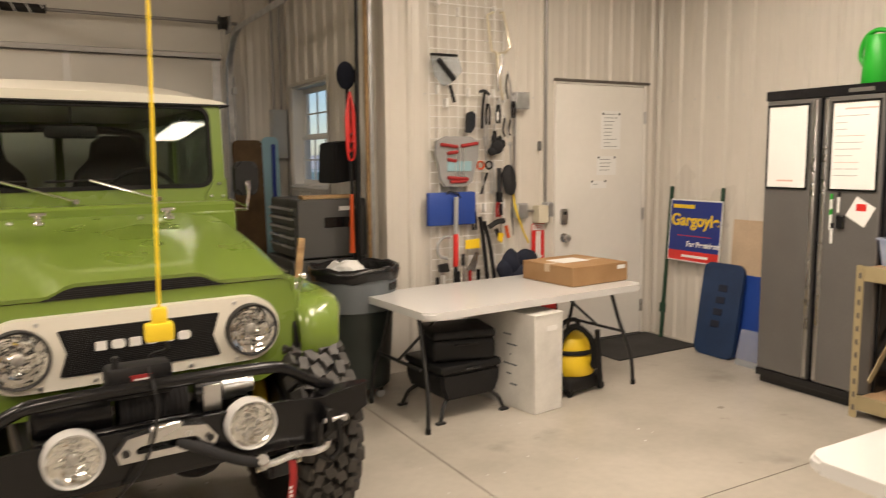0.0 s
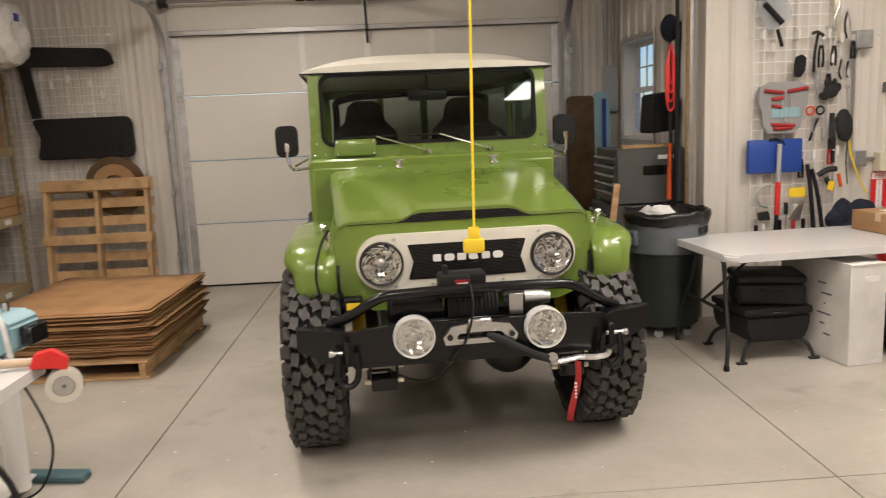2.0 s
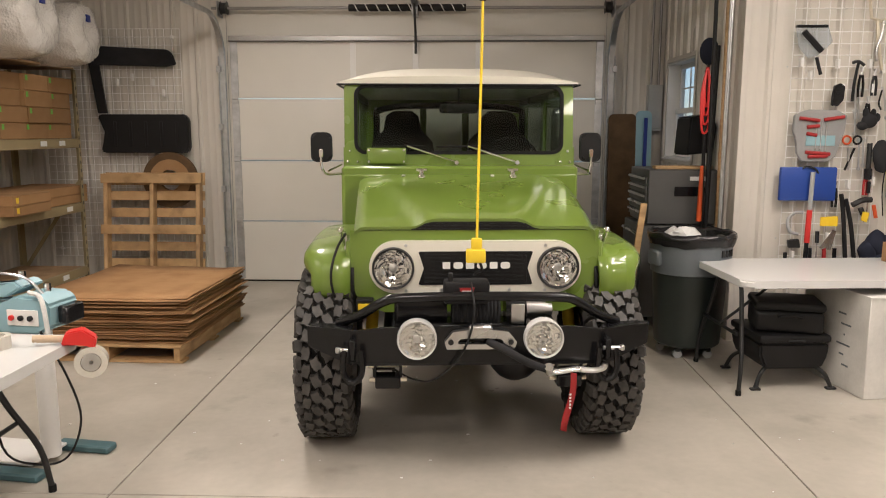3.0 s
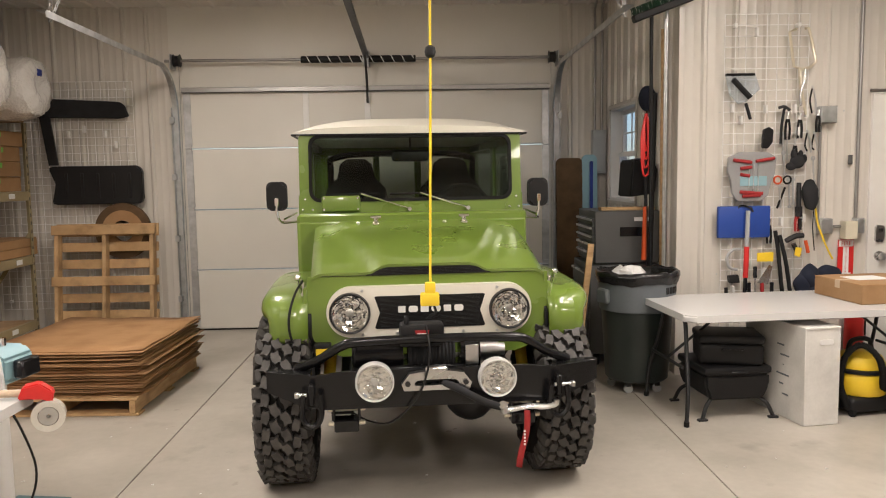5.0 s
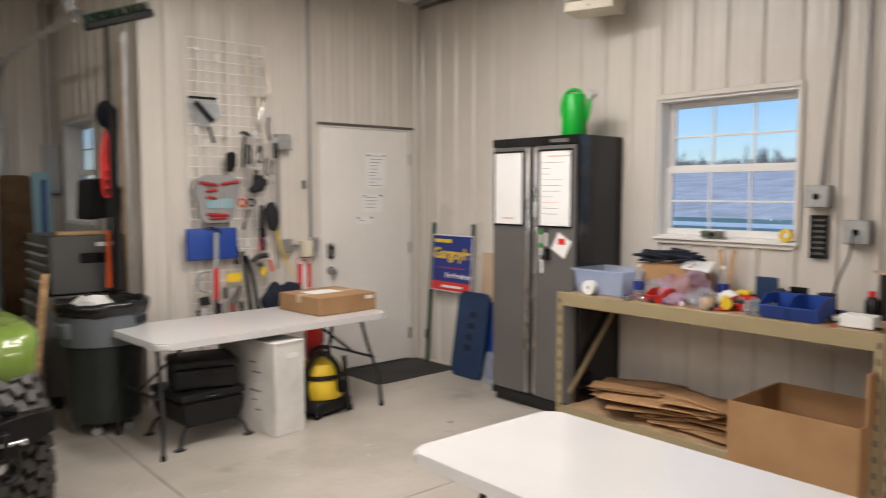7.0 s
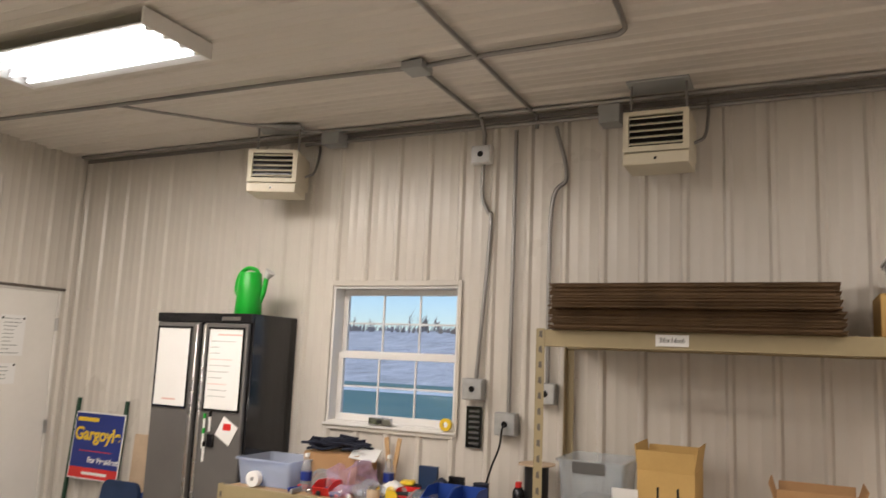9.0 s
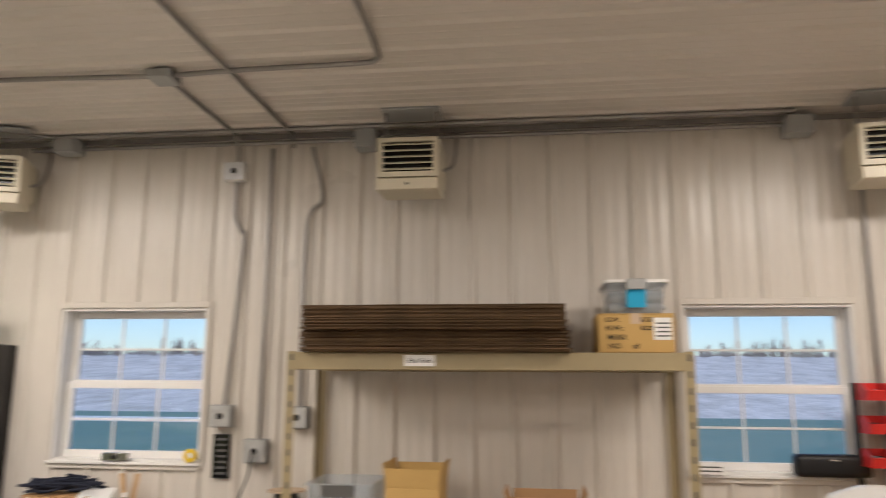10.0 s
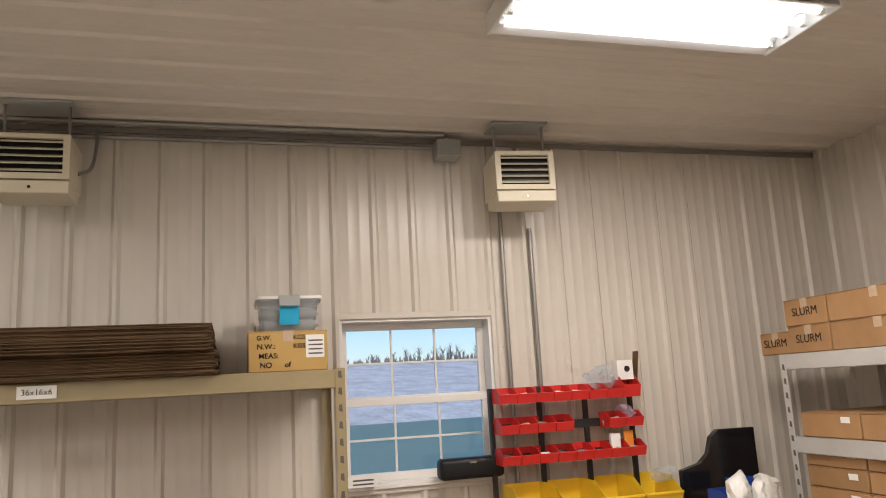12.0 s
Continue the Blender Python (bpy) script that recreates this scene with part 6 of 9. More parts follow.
M["pinkink"] = surface("pinkink", (0.72, 0.46, 0.42), 0.6)
M["signblue"] = surface("signblue", (0.012, 0.03, 0.22), 0.4, vary=0.04)
cabinet()
watering_can()
yard_sign()
sled = leaning("plastic_sled", "dark blue moulded plastic sled leaning on the wall", "sled", 4.36, 0.36, 0.70, 0.03, 4.84, M["darkblue"], tilt=-9, rad=0.07)
for k in range(4):
    bm = bmesh.new()
    bx(bm, (-0.05 + 0.01 * k, -0.022, 0.22 + 0.09 * k), (0.03 + 0.01 * k, -0.014, 0.27 + 0.09 * k), 0.003, pose(0, 0, 0, -9, 0, 0))
    part("slot", bm, M["navy"], sled)
leaning("plastic_sled", "second blue sled behind the first", "sled", 4.13, 0.30, 0.62, 0.02, 4.95, M["blue"], tilt=-6, rad=0.04)
leaning("tan_sheet", "tan panel with a paper label leaning on the wall", "panel", 4.20, 0.34, 1.02, 0.012, 4.985, M["tan"], tilt=-3, rad=0.01)
leaning("clear_sheet", "small clear plastic sheet by the cabinet", "plastic sheet", 4.02, 0.22, 0.26, 0.01, 4.80, M["plastic"], tilt=-14, rad=0.02)

# ---- the table by the tool wall and what is under it ----
t, w, d, h = carton(3.36, 4.24, 0.677, 3.86, 4.72, 0.80, "flat brown cardboard carton on the folding table", rz=5)
label_on(t, (-0.15, -0.05, h + 0.001), (0.09, 0.12, h + 0.003))
label_on(t, (w - 0.10, -d - 0.002, h - 0.04), (w - 0.03, -d - 0.0005, h - 0.015))

wb2 = thing("white_box", "tall white corrugated box with hand holes", "box", (2.99, 4.31, 0), 8)
bm = bmesh.new()
bx(bm, (-0.115, -0.31, 0), (0.115, 0.31, 0.585), 0.004)
part("body", bm, M["whitecard"], wb2)
for k, (a, b) in enumerate((((-0.115, -0.315, 0.579), (0.115, -0.02, 0.588)), ((-0.115, 0.02, 0.579), (0.115, 0.315, 0.596)))):
    box_part("flap", a, b, M["whitecard"], wb2, 0.001)
bm = bmesh.new()
prism(bm, rounded(0.09, 0.03, 0.012, 4, 0.02, 0.50), -0.3135, -0.3105, XZ)
part("hand_hole", bm, M["trimwhite"], wb2)
for k in range(6):
    bm = bmesh.new()
    bx(bm, (-0.1165, -0.16 + 0.05 * (k % 2), 0.14 + 0.06 * k), (-0.1152, -0.10 + 0.03 * (k % 3), 0.15 + 0.06 * k))
    part("print_bar", bm, M["bingrey"], wb2)


def ribbed_hose(bm, pts, r, n=10):
    """A corrugated hose along pts."""
    pts = smooth_path(pts, 16)
    for i, p in enumerate(pts[:-1]):
        q = pts[i + 1]
        cyl(bm, p, p + (q - p) * 0.55, r, n=n, caps=True)
        cyl(bm, p + (q - p) * 0.5, q + (q - p) * 0.05, r * 0.82, n=n, caps=False)


def vacuum():
    t = thing("shop_vacuum", "small yellow and black shop vacuum with coiled hose", "vacuum", (3.43, 4.30, 0), 10)
    bm = bmesh.new()
    bx(bm, (-0.17, -0.15, 0.02), (0.17, 0.15, 0.115), 0.03, None, 3)
    part("base", bm, M["blackplastic"], t)
    for sx in (-1, 1):
        for sy in (-1, 1):
            bm = bmesh.new()
            cyl(bm, (sx * 0.15 - 0.012, sy * 0.13, 0.025), (sx * 0.15 + 0.012, sy * 0.13, 0.025), 0.025, n=14)
            part("caster", bm, M["rubber"], t)
    bm = bmesh.new()
    lathe(bm, [(0.150, 0.116), (0.158, 0.13), (0.155, 0.24), (0.148, 0.25)], 28)
    part("tank", bm, M["yellow"], t, "yellow plastic tank")
    bm = bmesh.new()
    lathe(bm, [(0.149, 0.251), (0.162, 0.255), (0.162, 0.275), (0.152, 0.28)], 28)
    part("band", bm, M["blackplastic"], t, "black latch band")
    bm = bmesh.new()
    lathe(bm, [(0.150, 0.281), (0.152, 0.30), (0.125, 0.35), (0.06, 0.375), (0.01, 0.378)], 28)
    part("motor_cover", bm, M["yellow"], t, "yellow motor cover")
    bm = bmesh.new()
    tube(bm, smooth_path([(-0.09, 0.0, 0.355), (-0.06, 0.0, 0.44), (0.06, 0.0, 0.44), (0.09, 0.0, 0.355)], 6), 0.015, 8)
    part("handle", bm, M["blackplastic"], t)
    bm = bmesh.new()
    ribbed_hose(bm, [(0.05, -0.14, 0.19), (0.0, -0.20, 0.20), (-0.03, -0.20, 0.36), (-0.09, -0.12, 0.44), (-0.17, -0.08, 0.36), (-0.20, -0.08, 0.20), (-0.18, -0.12, 0.06)], 0.021)
    part("hose", bm, M["rubber"], t, "black ribbed hose")
    bm = bmesh.new()
    cyl(bm, (0.10, -0.17, 0.03), (0.075, -0.16, 0.40), 0.017, n=12)
    part("wand", bm, M["blackplastic"], t, "black wand clipped to the tank")
    for sx in (-1, 1):
        bm = bmesh.new()
        bx(bm, (sx * 0.155 - 0.012, -0.03, 0.20), (sx * 0.155 + 0.012, 0.03, 0.30), 0.006)
        part("latch", bm, M["blackplastic"], t)
    bm = bmesh.new()
    bx(bm, (0.035, -0.158, 0.145), (0.07, -0.145, 0.23), 0.003, Matrix.Rotation(0.1, 4, "Z"))
    part("label_patch", bm, M["blackplastic"], t)


vacuum()


def soft_case(x, y, z, w, d, h, rz, label):
    t = thing("tool_case", label, "case", (x, y, z), rz, "black cases under the table")
    bm = bmesh.new()
    bx(bm, (-w / 2, -d / 2, 0), (w / 2, d / 2, h * 0.72), 0.03, None, 3)
    part("body", bm, M["blackplastic"], t)
    bm = bmesh.new()
    bx(bm, (-w / 2 - 0.006, -d / 2 - 0.006, h * 0.70), (w / 2 + 0.006, d / 2 + 0.006, h), 0.025, None, 3)
    part("lid", bm, M["blackplastic"], t)
    bm = bmesh.new()
    tube(bm, smooth_path([(-0.06, -d / 2 - 0.005, h * 0.55), (-0.05, -d / 2 - 0.03, h * 0.6), (0.05, -d / 2 - 0.03, h * 0.6), (0.06, -d / 2 - 0.005, h * 0.55)], 4), 0.008, 6)
    part("handle", bm, M["blackplastic"], t)
    return t


g = thing("portable_grill", "black portable grill on folded legs under the table", "grill", (2.585, 4.36, 0), 4)
bm = bmesh.new()
prism(bm, [(-0.17, 0.12), (0.17, 0.12), (0.205, 0.20), (0.205, 0.275), (-0.205, 0.275), (-0.205, 0.20)], -0.20, 0.20, XZ)
bmesh.ops.bevel(bm, geom=bm.edges[:], offset=0.014, segments=2, affect="EDGES")
part("body", bm, M["blackplastic"], g)
bm = bmesh.new()
bx(bm, (-0.215, -0.21, 0.277), (0.215, 0.21, 0.325), 0.018, None, 2)
part("lid", bm, M["blackplastic"], g)
for sx in (-1, 1):
    for sy in (-1, 1):
        bm = bmesh.new()
        tube(bm, smooth_path([(sx * 0.13, sy * 0.15, 0.135), (sx * 0.19, sy * 0.19, 0.09), (sx * 0.225, sy * 0.21, 0.012)], 4), 0.012, 8)
        bx(bm, (sx * 0.225 - 0.03, sy * 0.21 - 0.015, 0.0), (sx * 0.225 + 0.03, sy * 0.21 + 0.015, 0.014), 0.003)
        part("leg", bm, M["darksteel"], g)
bm = bmesh.new()
bx(bm, (-0.05, -0.224, 0.285), (0.05, -0.211, 0.30), 0.005)
part("latch", bm, M["darksteel"], g)
soft_case(2.60, 4.33, 0.326, 0.38, 0.30, 0.185, -12, "black moulded tool case stacked on the grill")


# ---- wheeled bin ----
def trash_bin():
    t = thing("trash_bin", "round dark green wheeled trash bin with black liner", "trash bin", (2.19, 4.90, 0))
    bm = bmesh.new()
    lathe(bm, [(0.02, 0.075), (0.20, 0.075), (0.215, 0.09), (0.243, 0.56), (0.245, 0.58)], 40)
    part("barrel", bm, M["bindark"], t)
    bm = bmesh.new()
    lathe(bm, [(0.247, 0.565), (0.258, 0.57), (0.268, 0.785), (0.262, 0.79), (0.25, 0.76), (0.24, 0.59)], 40)
    part("collar", bm, M["bingrey"], t, "grey upper band")
    for a in (20, 200):
        m = Matrix.Rotation(radians(a), 4, "Z")
        bm = bmesh.new()
        bx(bm, (0.255, -0.06, 0.62), (0.295, 0.06, 0.72), 0.012, m)
        part("grip", bm, M["bingrey"], t)
    for k in range(4):
        bm = bmesh.new()
        a = radians(-58 + 8 * k)
        c = Vector((0.269 * math.cos(a), 0.269 * math.sin(a), 0.715))
        bx(bm, (-0.002, -0.013, -0.022), (0.002, 0.013, 0.022), 0, Matrix.Translation(c) @ Matrix.Rotation(a, 4, "Z"))
        part("name_bar", bm, M["cabblack"], t)
    bm = bmesh.new()
    n = 60
    rows = []
    for r, z in ((0.274, 0.755), (0.281, 0.775), (0.288, 0.805), (0.284, 0.832), (0.266, 0.838), (0.248, 0.82), (0.235, 0.72), (0.20, 0.66), (0.02, 0.64)):
        row = []
        for i in range(n):
            a = 2 * math.pi * i / n
            q = noise.noise((3 * math.cos(a), 3 * math.sin(a), z * 6))
            k = noise.noise((9 * math.cos(a), 9 * math.sin(a), z * 14))
            row.append(((r + 0.008 * q) * math.cos(a), (r + 0.008 * q) * math.sin(a), z + 0.018 * q + 0.008 * k))
        rows.append(row)
    sheet(bm, rows, True)
    part("bag_liner", bm, M["bag"], t, "wrinkled black plastic liner", smooth=80)
    bm = bmesh.new()
    bmesh.ops.create_icosphere(bm, subdivisions=3, radius=0.13, matrix=Matrix.Translation((-0.07, -0.05, 0.79)) @ Matrix.Diagonal((1.1, 1, 0.55, 1)))
    for v in bm.verts:
        v.co += 0.05 * noise.noise_vector(v.co * 14)
    part("plastic_trash", bm, M["wrap"], t, "crumpled clear plastic", smooth=30)
    for k in range(5):
        a = radians(72 * k + 20)
        c = Vector((0.17 * math.cos(a), 0.17 * math.sin(a), 0))
        bm = bmesh.new()
        cyl(bm, c + Vector((0, -0.012, 0.03)), c + Vector((0, 0.012, 0.03)), 0.03, n=16)
        cs = part("caster", bm, M["greybox"], t)
        bm = bmesh.new()
        bx(bm, c + Vector((-0.018, -0.018, 0.045)), c + Vector((0.018, 0.018, 0.078)), 0.004)
        part("caster_fork", bm, M["darksteel"], cs)


trash_bin()


# ---- tool chest and brooms along the bay side wall ----
def tool_chest():
    t = thing("tool_chest", "dark grey rolling tool chest with a top box", "tool chest", (2.31, 5.77, 0))
    for z0, z1, w, drawers, nm in ((0.10, 0.80, 0.34, 5, "lower_cabinet"), (0.81, 1.215, 0.30, 5, "top_box")):
        bm = bmesh.new()
        bx(bm, (-w + 0.02, -0.30, z0), (0.22, 0.30, z1), 0.008)
        body = part(nm, bm, M["toolgrey"], t)
        dz = (z1 - z0 - 0.08) / drawers
        for k in range(drawers):
            zz = z0 + 0.03 + dz * k
            bm = bmesh.new()
            bx(bm, (-w + 0.004, -0.27, zz + 0.005), (-w + 0.019, 0.27, zz + dz - 0.005), 0.003)
            dr = part("drawer", bm, M["toolgrey"], body)
            bm = bmesh.new()
            bx(bm, (-w - 0.012, -0.26, zz + dz - 0.028), (-w + 0.0035, 0.26, zz + dz - 0.01), 0.004)
            part("drawer_pull", bm, M["steel"], dr, "aluminium drawer pull")
    bm = bmesh.new()
    bx(bm, (-0.09, -0.306, 1.02), (0.13, -0.3005, 1.09), 0.004)
    part("side_handle", bm, M["cabblack"], t)
    bm = bmesh.new()
    bx(bm, (0.02, -0.304, 1.135), (0.15, -0.3005, 1.165))
    part("maker_plate", bm, M["paper"], t)
    for x in (-0.25, 0.16):
        for y in (-0.22, 0.22):
            bm = bmesh.new()
            cyl(bm, (x - 0.015, y, 0.05), (x + 0.015, y, 0.05), 0.05, n=18)
            part("caster", bm, M["rubber"], t)
    box_part("wooden_strip", (-0.22, -0.24, 1.2155), (0.20, -0.14, 1.24), M["pine"], t, 0.003)


tool_chest()


def stick(name, label, x, y, z0, z1, r, mat, dx=0.0, dy=0.0, extra=None, cat="tool"):
    t = thing(name, label, cat, (x, y, z0))
    bm = bmesh.new()
    cyl(bm, (0, 0, 0), (dx, dy, z1 - z0), r, n=12)
    part("handle", bm, mat, t)
    if extra:
        extra(t, dx, dy, z1 - z0)
    return t


def broom_head(t, dx, dy, h):
    bm = bmesh.new()
    m = Matrix.Translation((dx + 0.09, dy, h)) @ Matrix.Rotation(radians(-20), 4, "Y")
    bx(bm, (-0.23, -0.035, -0.01), (0.23, 0.035, 0.04), 0.008, m)
    part("head_block", bm, M["blackplastic"], t)
    bm = bmesh.new()
    rr = random.Random(2)
    for k in range(180):
        x, y = -0.22 + 0.44 * k / 180, rr.uniform(-0.028, 0.028)
        cyl(bm, m @ Vector((x, y, 0.04)), m @ Vector((x + rr.uniform(-0.01, 0.01), y + rr.uniform(-0.015, 0.015), 0.09)), 0.003, n=3, caps=False)
    part("bristles", bm, M["leafgreen"], t, smooth=0)


stick("push_broom", "push broom stored upright with a wide dark head", 2.44, 5.40, 0.0, 2.64, 0.013, M["blackplastic"], -0.10, -0.28, broom_head, "broom")
stick("wooden_pole", "worn wooden tool handle standing at the corner", 2.50, 5.33, 0.0, 2.55, 0.016, M["pineflat"], 0.0, 0.02, None, "pole")
stick("metal_pole", "thin aluminium pole standing at the corner", 2.50, 5.27, 0.0, 2.7, 0.012, M["galv"], 0.0, 0.0, None, "pole")
stick("metal_pole", "thin aluminium pole beside the wooden handle", 2.48, 5.235, 0.0, 2.6, 0.009, M["galv"], 0.0, 0.01, None, "pole")
stick("black_pole", "black pole leaning by the tool chest", 2.44, 5.46, 0.0, 2.1, 0.016, M["blackplastic"], 0.04, 0.0, None, "pole")


def strap_head(t, dx, dy, h):
    for k in range(4):
        bm = bmesh.new()
        w, drop = 0.014 + 0.007 * k, 0.24 + 0.06 * k
        tube(bm, smooth_path([(dx, dy - 0.02, h + 0.02), (dx - w, dy - 0.03, h - drop * 0.4), (dx - w * 0.6, dy - 0.035, h - drop), (dx + w * 0.7, dy - 0.03, h - drop * 0.95), (dx + w, dy - 0.025, h - drop * 0.4), (dx + 0.005, dy - 0.02, h + 0.02)], 5), 0.008, 6)
        part("strap", bm, M["red"], t, "looped red webbing strap")


stick("strap_hanger", "black pole hung with looped red straps", 2.41, 5.36, 0.0, 1.92, 0.013, M["blackplastic"], -0.03, 0.02, strap_head, "pole")
bm = bmesh.new()
cyl(bm, (2.37, 5.345, 0.85), (2.375, 5.35, 1.25), 0.020, 0.012, 12)
solo("scraper_grip", bm, M["orange"], "orange grip of a second scraper in the bay corner", "scraper")
bm = bmesh.new()
prism(bm, [(-0.12, 0.0), (0.10, 0.02), (0.12, 0.22), (0.05, 0.30), (-0.10, 0.28)], -0.10, 0.10, XZ)
bmesh.ops.bevel(bm, geom=bm.edges[:], offset=0.012, segments=2, affect="EDGES")
solo("hanging_dustpan", bm, M["blackplastic"], "black lobby dustpan hung before the window", "dustpan", at=(2.40, 5.63, 1.32), rz=15)
stick("lobby_brush", "black-handled brush hung with the lobby dustpan", 2.45, 5.60, 1.55, 1.98, 0.011, M["blackplastic"], 0.02, 0.02, None, "brush")
bm = bmesh.new()
ball(bm, (0, 0, 0.0), (0.07, 0.05, 0.10), 14, 10)
solo("scrub_brush", bm, M["navy"], "dark scrub brush hung beside the window", "brush", at=(2.48, 5.66, 2.08))
# tall thin things behind the chest
for nm, lab, x, w, h, mat in (("wood_board", "brown wooden board leaning behind the chest", 2.17, 0.26, 1.66, "carddark"), ("ironing_board", "folded pale blue ironing board leaning on the wall", 2.37, 0.15, 1.69, "teal")):
    leaning(nm, lab, "board", 7.10, w, h, 0.03, x, M[mat], rz=0, tilt=-3, rad=0.05)
bm = bmesh.new()
bx(bm, (2.345, 7.03, 0.0), (2.375, 7.065, 1.62), 0.004)
solo("level", bm, M["signblue"], "blue level standing against the board", "level")
bm = bmesh.new()
bx(bm, (-0.022, -0.012, 0), (0.022, 0.012, 1.02), 0.003, pose(0, 0, 0, 6, 5, 0))
solo("wooden_stake", bm, M["pineflat"], "pale wooden stake leaning by the bin", "stake", at=(1.80, 5.10, 0))
box = thing("wall_panel_box", "grey metal box on the bay wall", "panel box", (2.475, BAY_N - 0.02, 1.50))
box_part("case", (-0.07, -0.09, 0), (0.07, 0.0, 0.43), M["greybox"], box, 0.004)
box_part("cover", (-0.06, -0.097, 0.02), (0.06, -0.0905, 0.41), M["greybox"], box, 0.003)
for x in (2.44, 2.51):
    bm = bmesh.new()
    tube(bm, smooth_path([(x, BAY_N - 0.05, 1.93), (x, BAY_N - 0.05, 2.9), (x - 0.02, BAY_N - 0.12, 3.08), (x - 0.06, BAY_N - 0.4, 3.13)], 5), 0.012, 10)
    solo("conduit", bm, M["conduit"], "grey conduit bent from the wall box to the ceiling", "conduit", "conduits")


# ---- extension cord from the ceiling ----
t = thing("extension_cord", "yellow extension cord hanging from the ceiling to the truck", "extension cord", (0.735, 2.87, 0))
bm = bmesh.new()
tube(bm, smooth_path([(-0.012, -0.005, 1.03), (-0.006, 0.0, 1.4), (0.004, 0.0, 1.98), (0.006, 0.0, 2.5), (0.004, 0.0, CEIL - 0.02)], 6), 0.0053, 8)
part("cord", bm, M["cordyellow"], t)
bm = bmesh.new()
lathe(bm, [(0.009, 0), (0.02, 0.008), (0.023, 0.025), (0.02, 0.042), (0.009, 0.05)], 16, Matrix.Translation((0.004, 0, 1.985)))
part("cord_stop", bm, M["blackplastic"], t, "black cord stop")
bm = bmesh.new()
bx(bm, (-0.055, -0.025, 0.965), (0.025, 0.02, 1.02), 0.008, None, 2)
bx(bm, (-0.035, -0.018, 1.015), (0.01, 0.014, 1.065), 0.008, None, 2)
part("outlet_block", bm, M["cordyellow"], t, "yellow triple outlet block")
bm = bmesh.new()
tube(bm, smooth_path([(0.0, 0.0, 0.97), (0.01, 0.03, 0.93), (-0.01, 0.12, 0.90), (-0.02, 0.17, 0.88)], 5), 0.006, 6)
part("plug_lead", bm, M["blackplastic"], t)


# ---- things on the bay wall behind the pallets ----
def bay_wall():
    G = BAY_N - 0.06
    bm = bmesh.new()
    prism(bm, [(-2.86, 1.30), (-2.83, 1.28), (-2.02, 1.28), (-1.99, 1.32), (-1.99, 1.60), (-2.03, 1.65), (-2.85, 1.65), (-2.88, 1.62), (-2.83, 1.56), (-2.80, 1.48), (-2.83, 1.39)], G - 0.10, G - 0.03, XZ)
    bmesh.ops.bevel(bm, geom=bm.edges[:], offset=0.012, segments=2, affect="EDGES")
    t = solo("plastic_tray", bm, M["blackplastic"], "black moulded plastic panel hung on the grid", "panel")
    for k in range(5):
        box_part("rib", (-2.72 + 0.15 * k, G - 0.108, 1.34), (-2.69 + 0.15 * k, G - 0.0995, 1.58), M["blackplastic"], t, 0.004)
    bm = bmesh.new()
    prism(bm, [(-2.98, 2.12), (-2.2, 2.10), (-2.10, 2.12), (-2.13, 2.22), (-2.18, 2.26), (-2.98, 2.30)], G - 0.07, G - 0.03, XZ)
    bmesh.ops.bevel(bm, geom=bm.edges[:], offset=0.008, segments=2, affect="EDGES")
    solo("soft_case", bm, M["cloth"], "long black soft case hung on the grid", "case")
    bm = bmesh.new()
    prism(bm, [(-2.97, 2.25), (-2.87, 2.25), (-2.80, 1.66), (-2.89, 1.66)], G - 0.05, G - 0.03, XZ)
    solo("ice_saw", bm, M["darksteel"], "long dark metal ice saw hung on the grid", "saw")
    t = thing("cable_reel", "worn flat cardboard cable reel behind the pallet", "reel", (-2.19, G - 0.10, 1.02))
    bm = bmesh.new()
    lathe(bm, [(0.10, -0.02), (0.27, -0.02), (0.27, 0.02), (0.10, 0.02)], 40, Matrix.Rotation(radians(90), 4, "X"), closed=True)
    part("reel_rim", bm, M["carddark"], t)
    bm = bmesh.new()
    lathe(bm, [(0.10, -0.03), (0.20, -0.03), (0.20, 0.024), (0.10, 0.024)], 40, Matrix.Rotation(radians(90), 4, "X"), closed=True)
    part("reel_core", bm, M["card"], t)
    for x, z in ((-2.55, 2.0), (-2.35, 1.95), (-2.7, 1.95), (-2.25, 1.85)):
        bm = bmesh.new()
        bx(bm, (x - 0.01, G - 0.03, z - 0.03), (x + 0.01, G + 0.01, z + 0.04), 0.003)
        solo("grid_hook", bm, M["trimwhite"], "white plastic hook on the grid panel", "hook", "grid hooks")
    # bubble wrap rolls on top of the rack
    for k, (y, z, r) in enumerate(((6.45, 2.31, 0.265), (5.75, 2.35, 0.30))):
        t = thing("bubble_wrap_roll", "roll of clear bubble wrap on top of the rack", "bubble wrap", (-2.95, y, z), 0, "bubble wrap rolls")
        bm = bmesh.new()
        lathe(bm, [(0.05, -0.42), (r * 0.9, -0.40), (r, -0.30), (r * 1.02, 0.0), (r, 0.28), (r * 0.92, 0.36), (r * 0.5, 0.40), (0.05, 0.38)], 36, Matrix.Rotation(radians(90), 4, "Y"))
        bmesh.ops.subdivide_edges(bm, edges=bm.edges[:], cuts=2, use_grid_fill=True)
        for v in bm.verts:
            v.co += 0.018 * noise.noise_vector(v.co * 9) + 0.01 * noise.noise_vector(v.co * 30)
        part("roll", bm, M["bubblewrap"], t, smooth=60)
        bm = bmesh.new()
        bx(bm, (0.385, -0.05, 0.10), (0.402, 0.02, 0.16), 0.005)
        part("label", bm, M["signblue"], t)
    # plank across the uprights that carries the rolls
    bm = bmesh.new()
    bx(bm, (-3.58, 5.2, 2.051), (-2.96, 6.92, 2.07), 0.004)
    solo("top_board", bm, M["particle"], "particle board laid over the rack", "board")
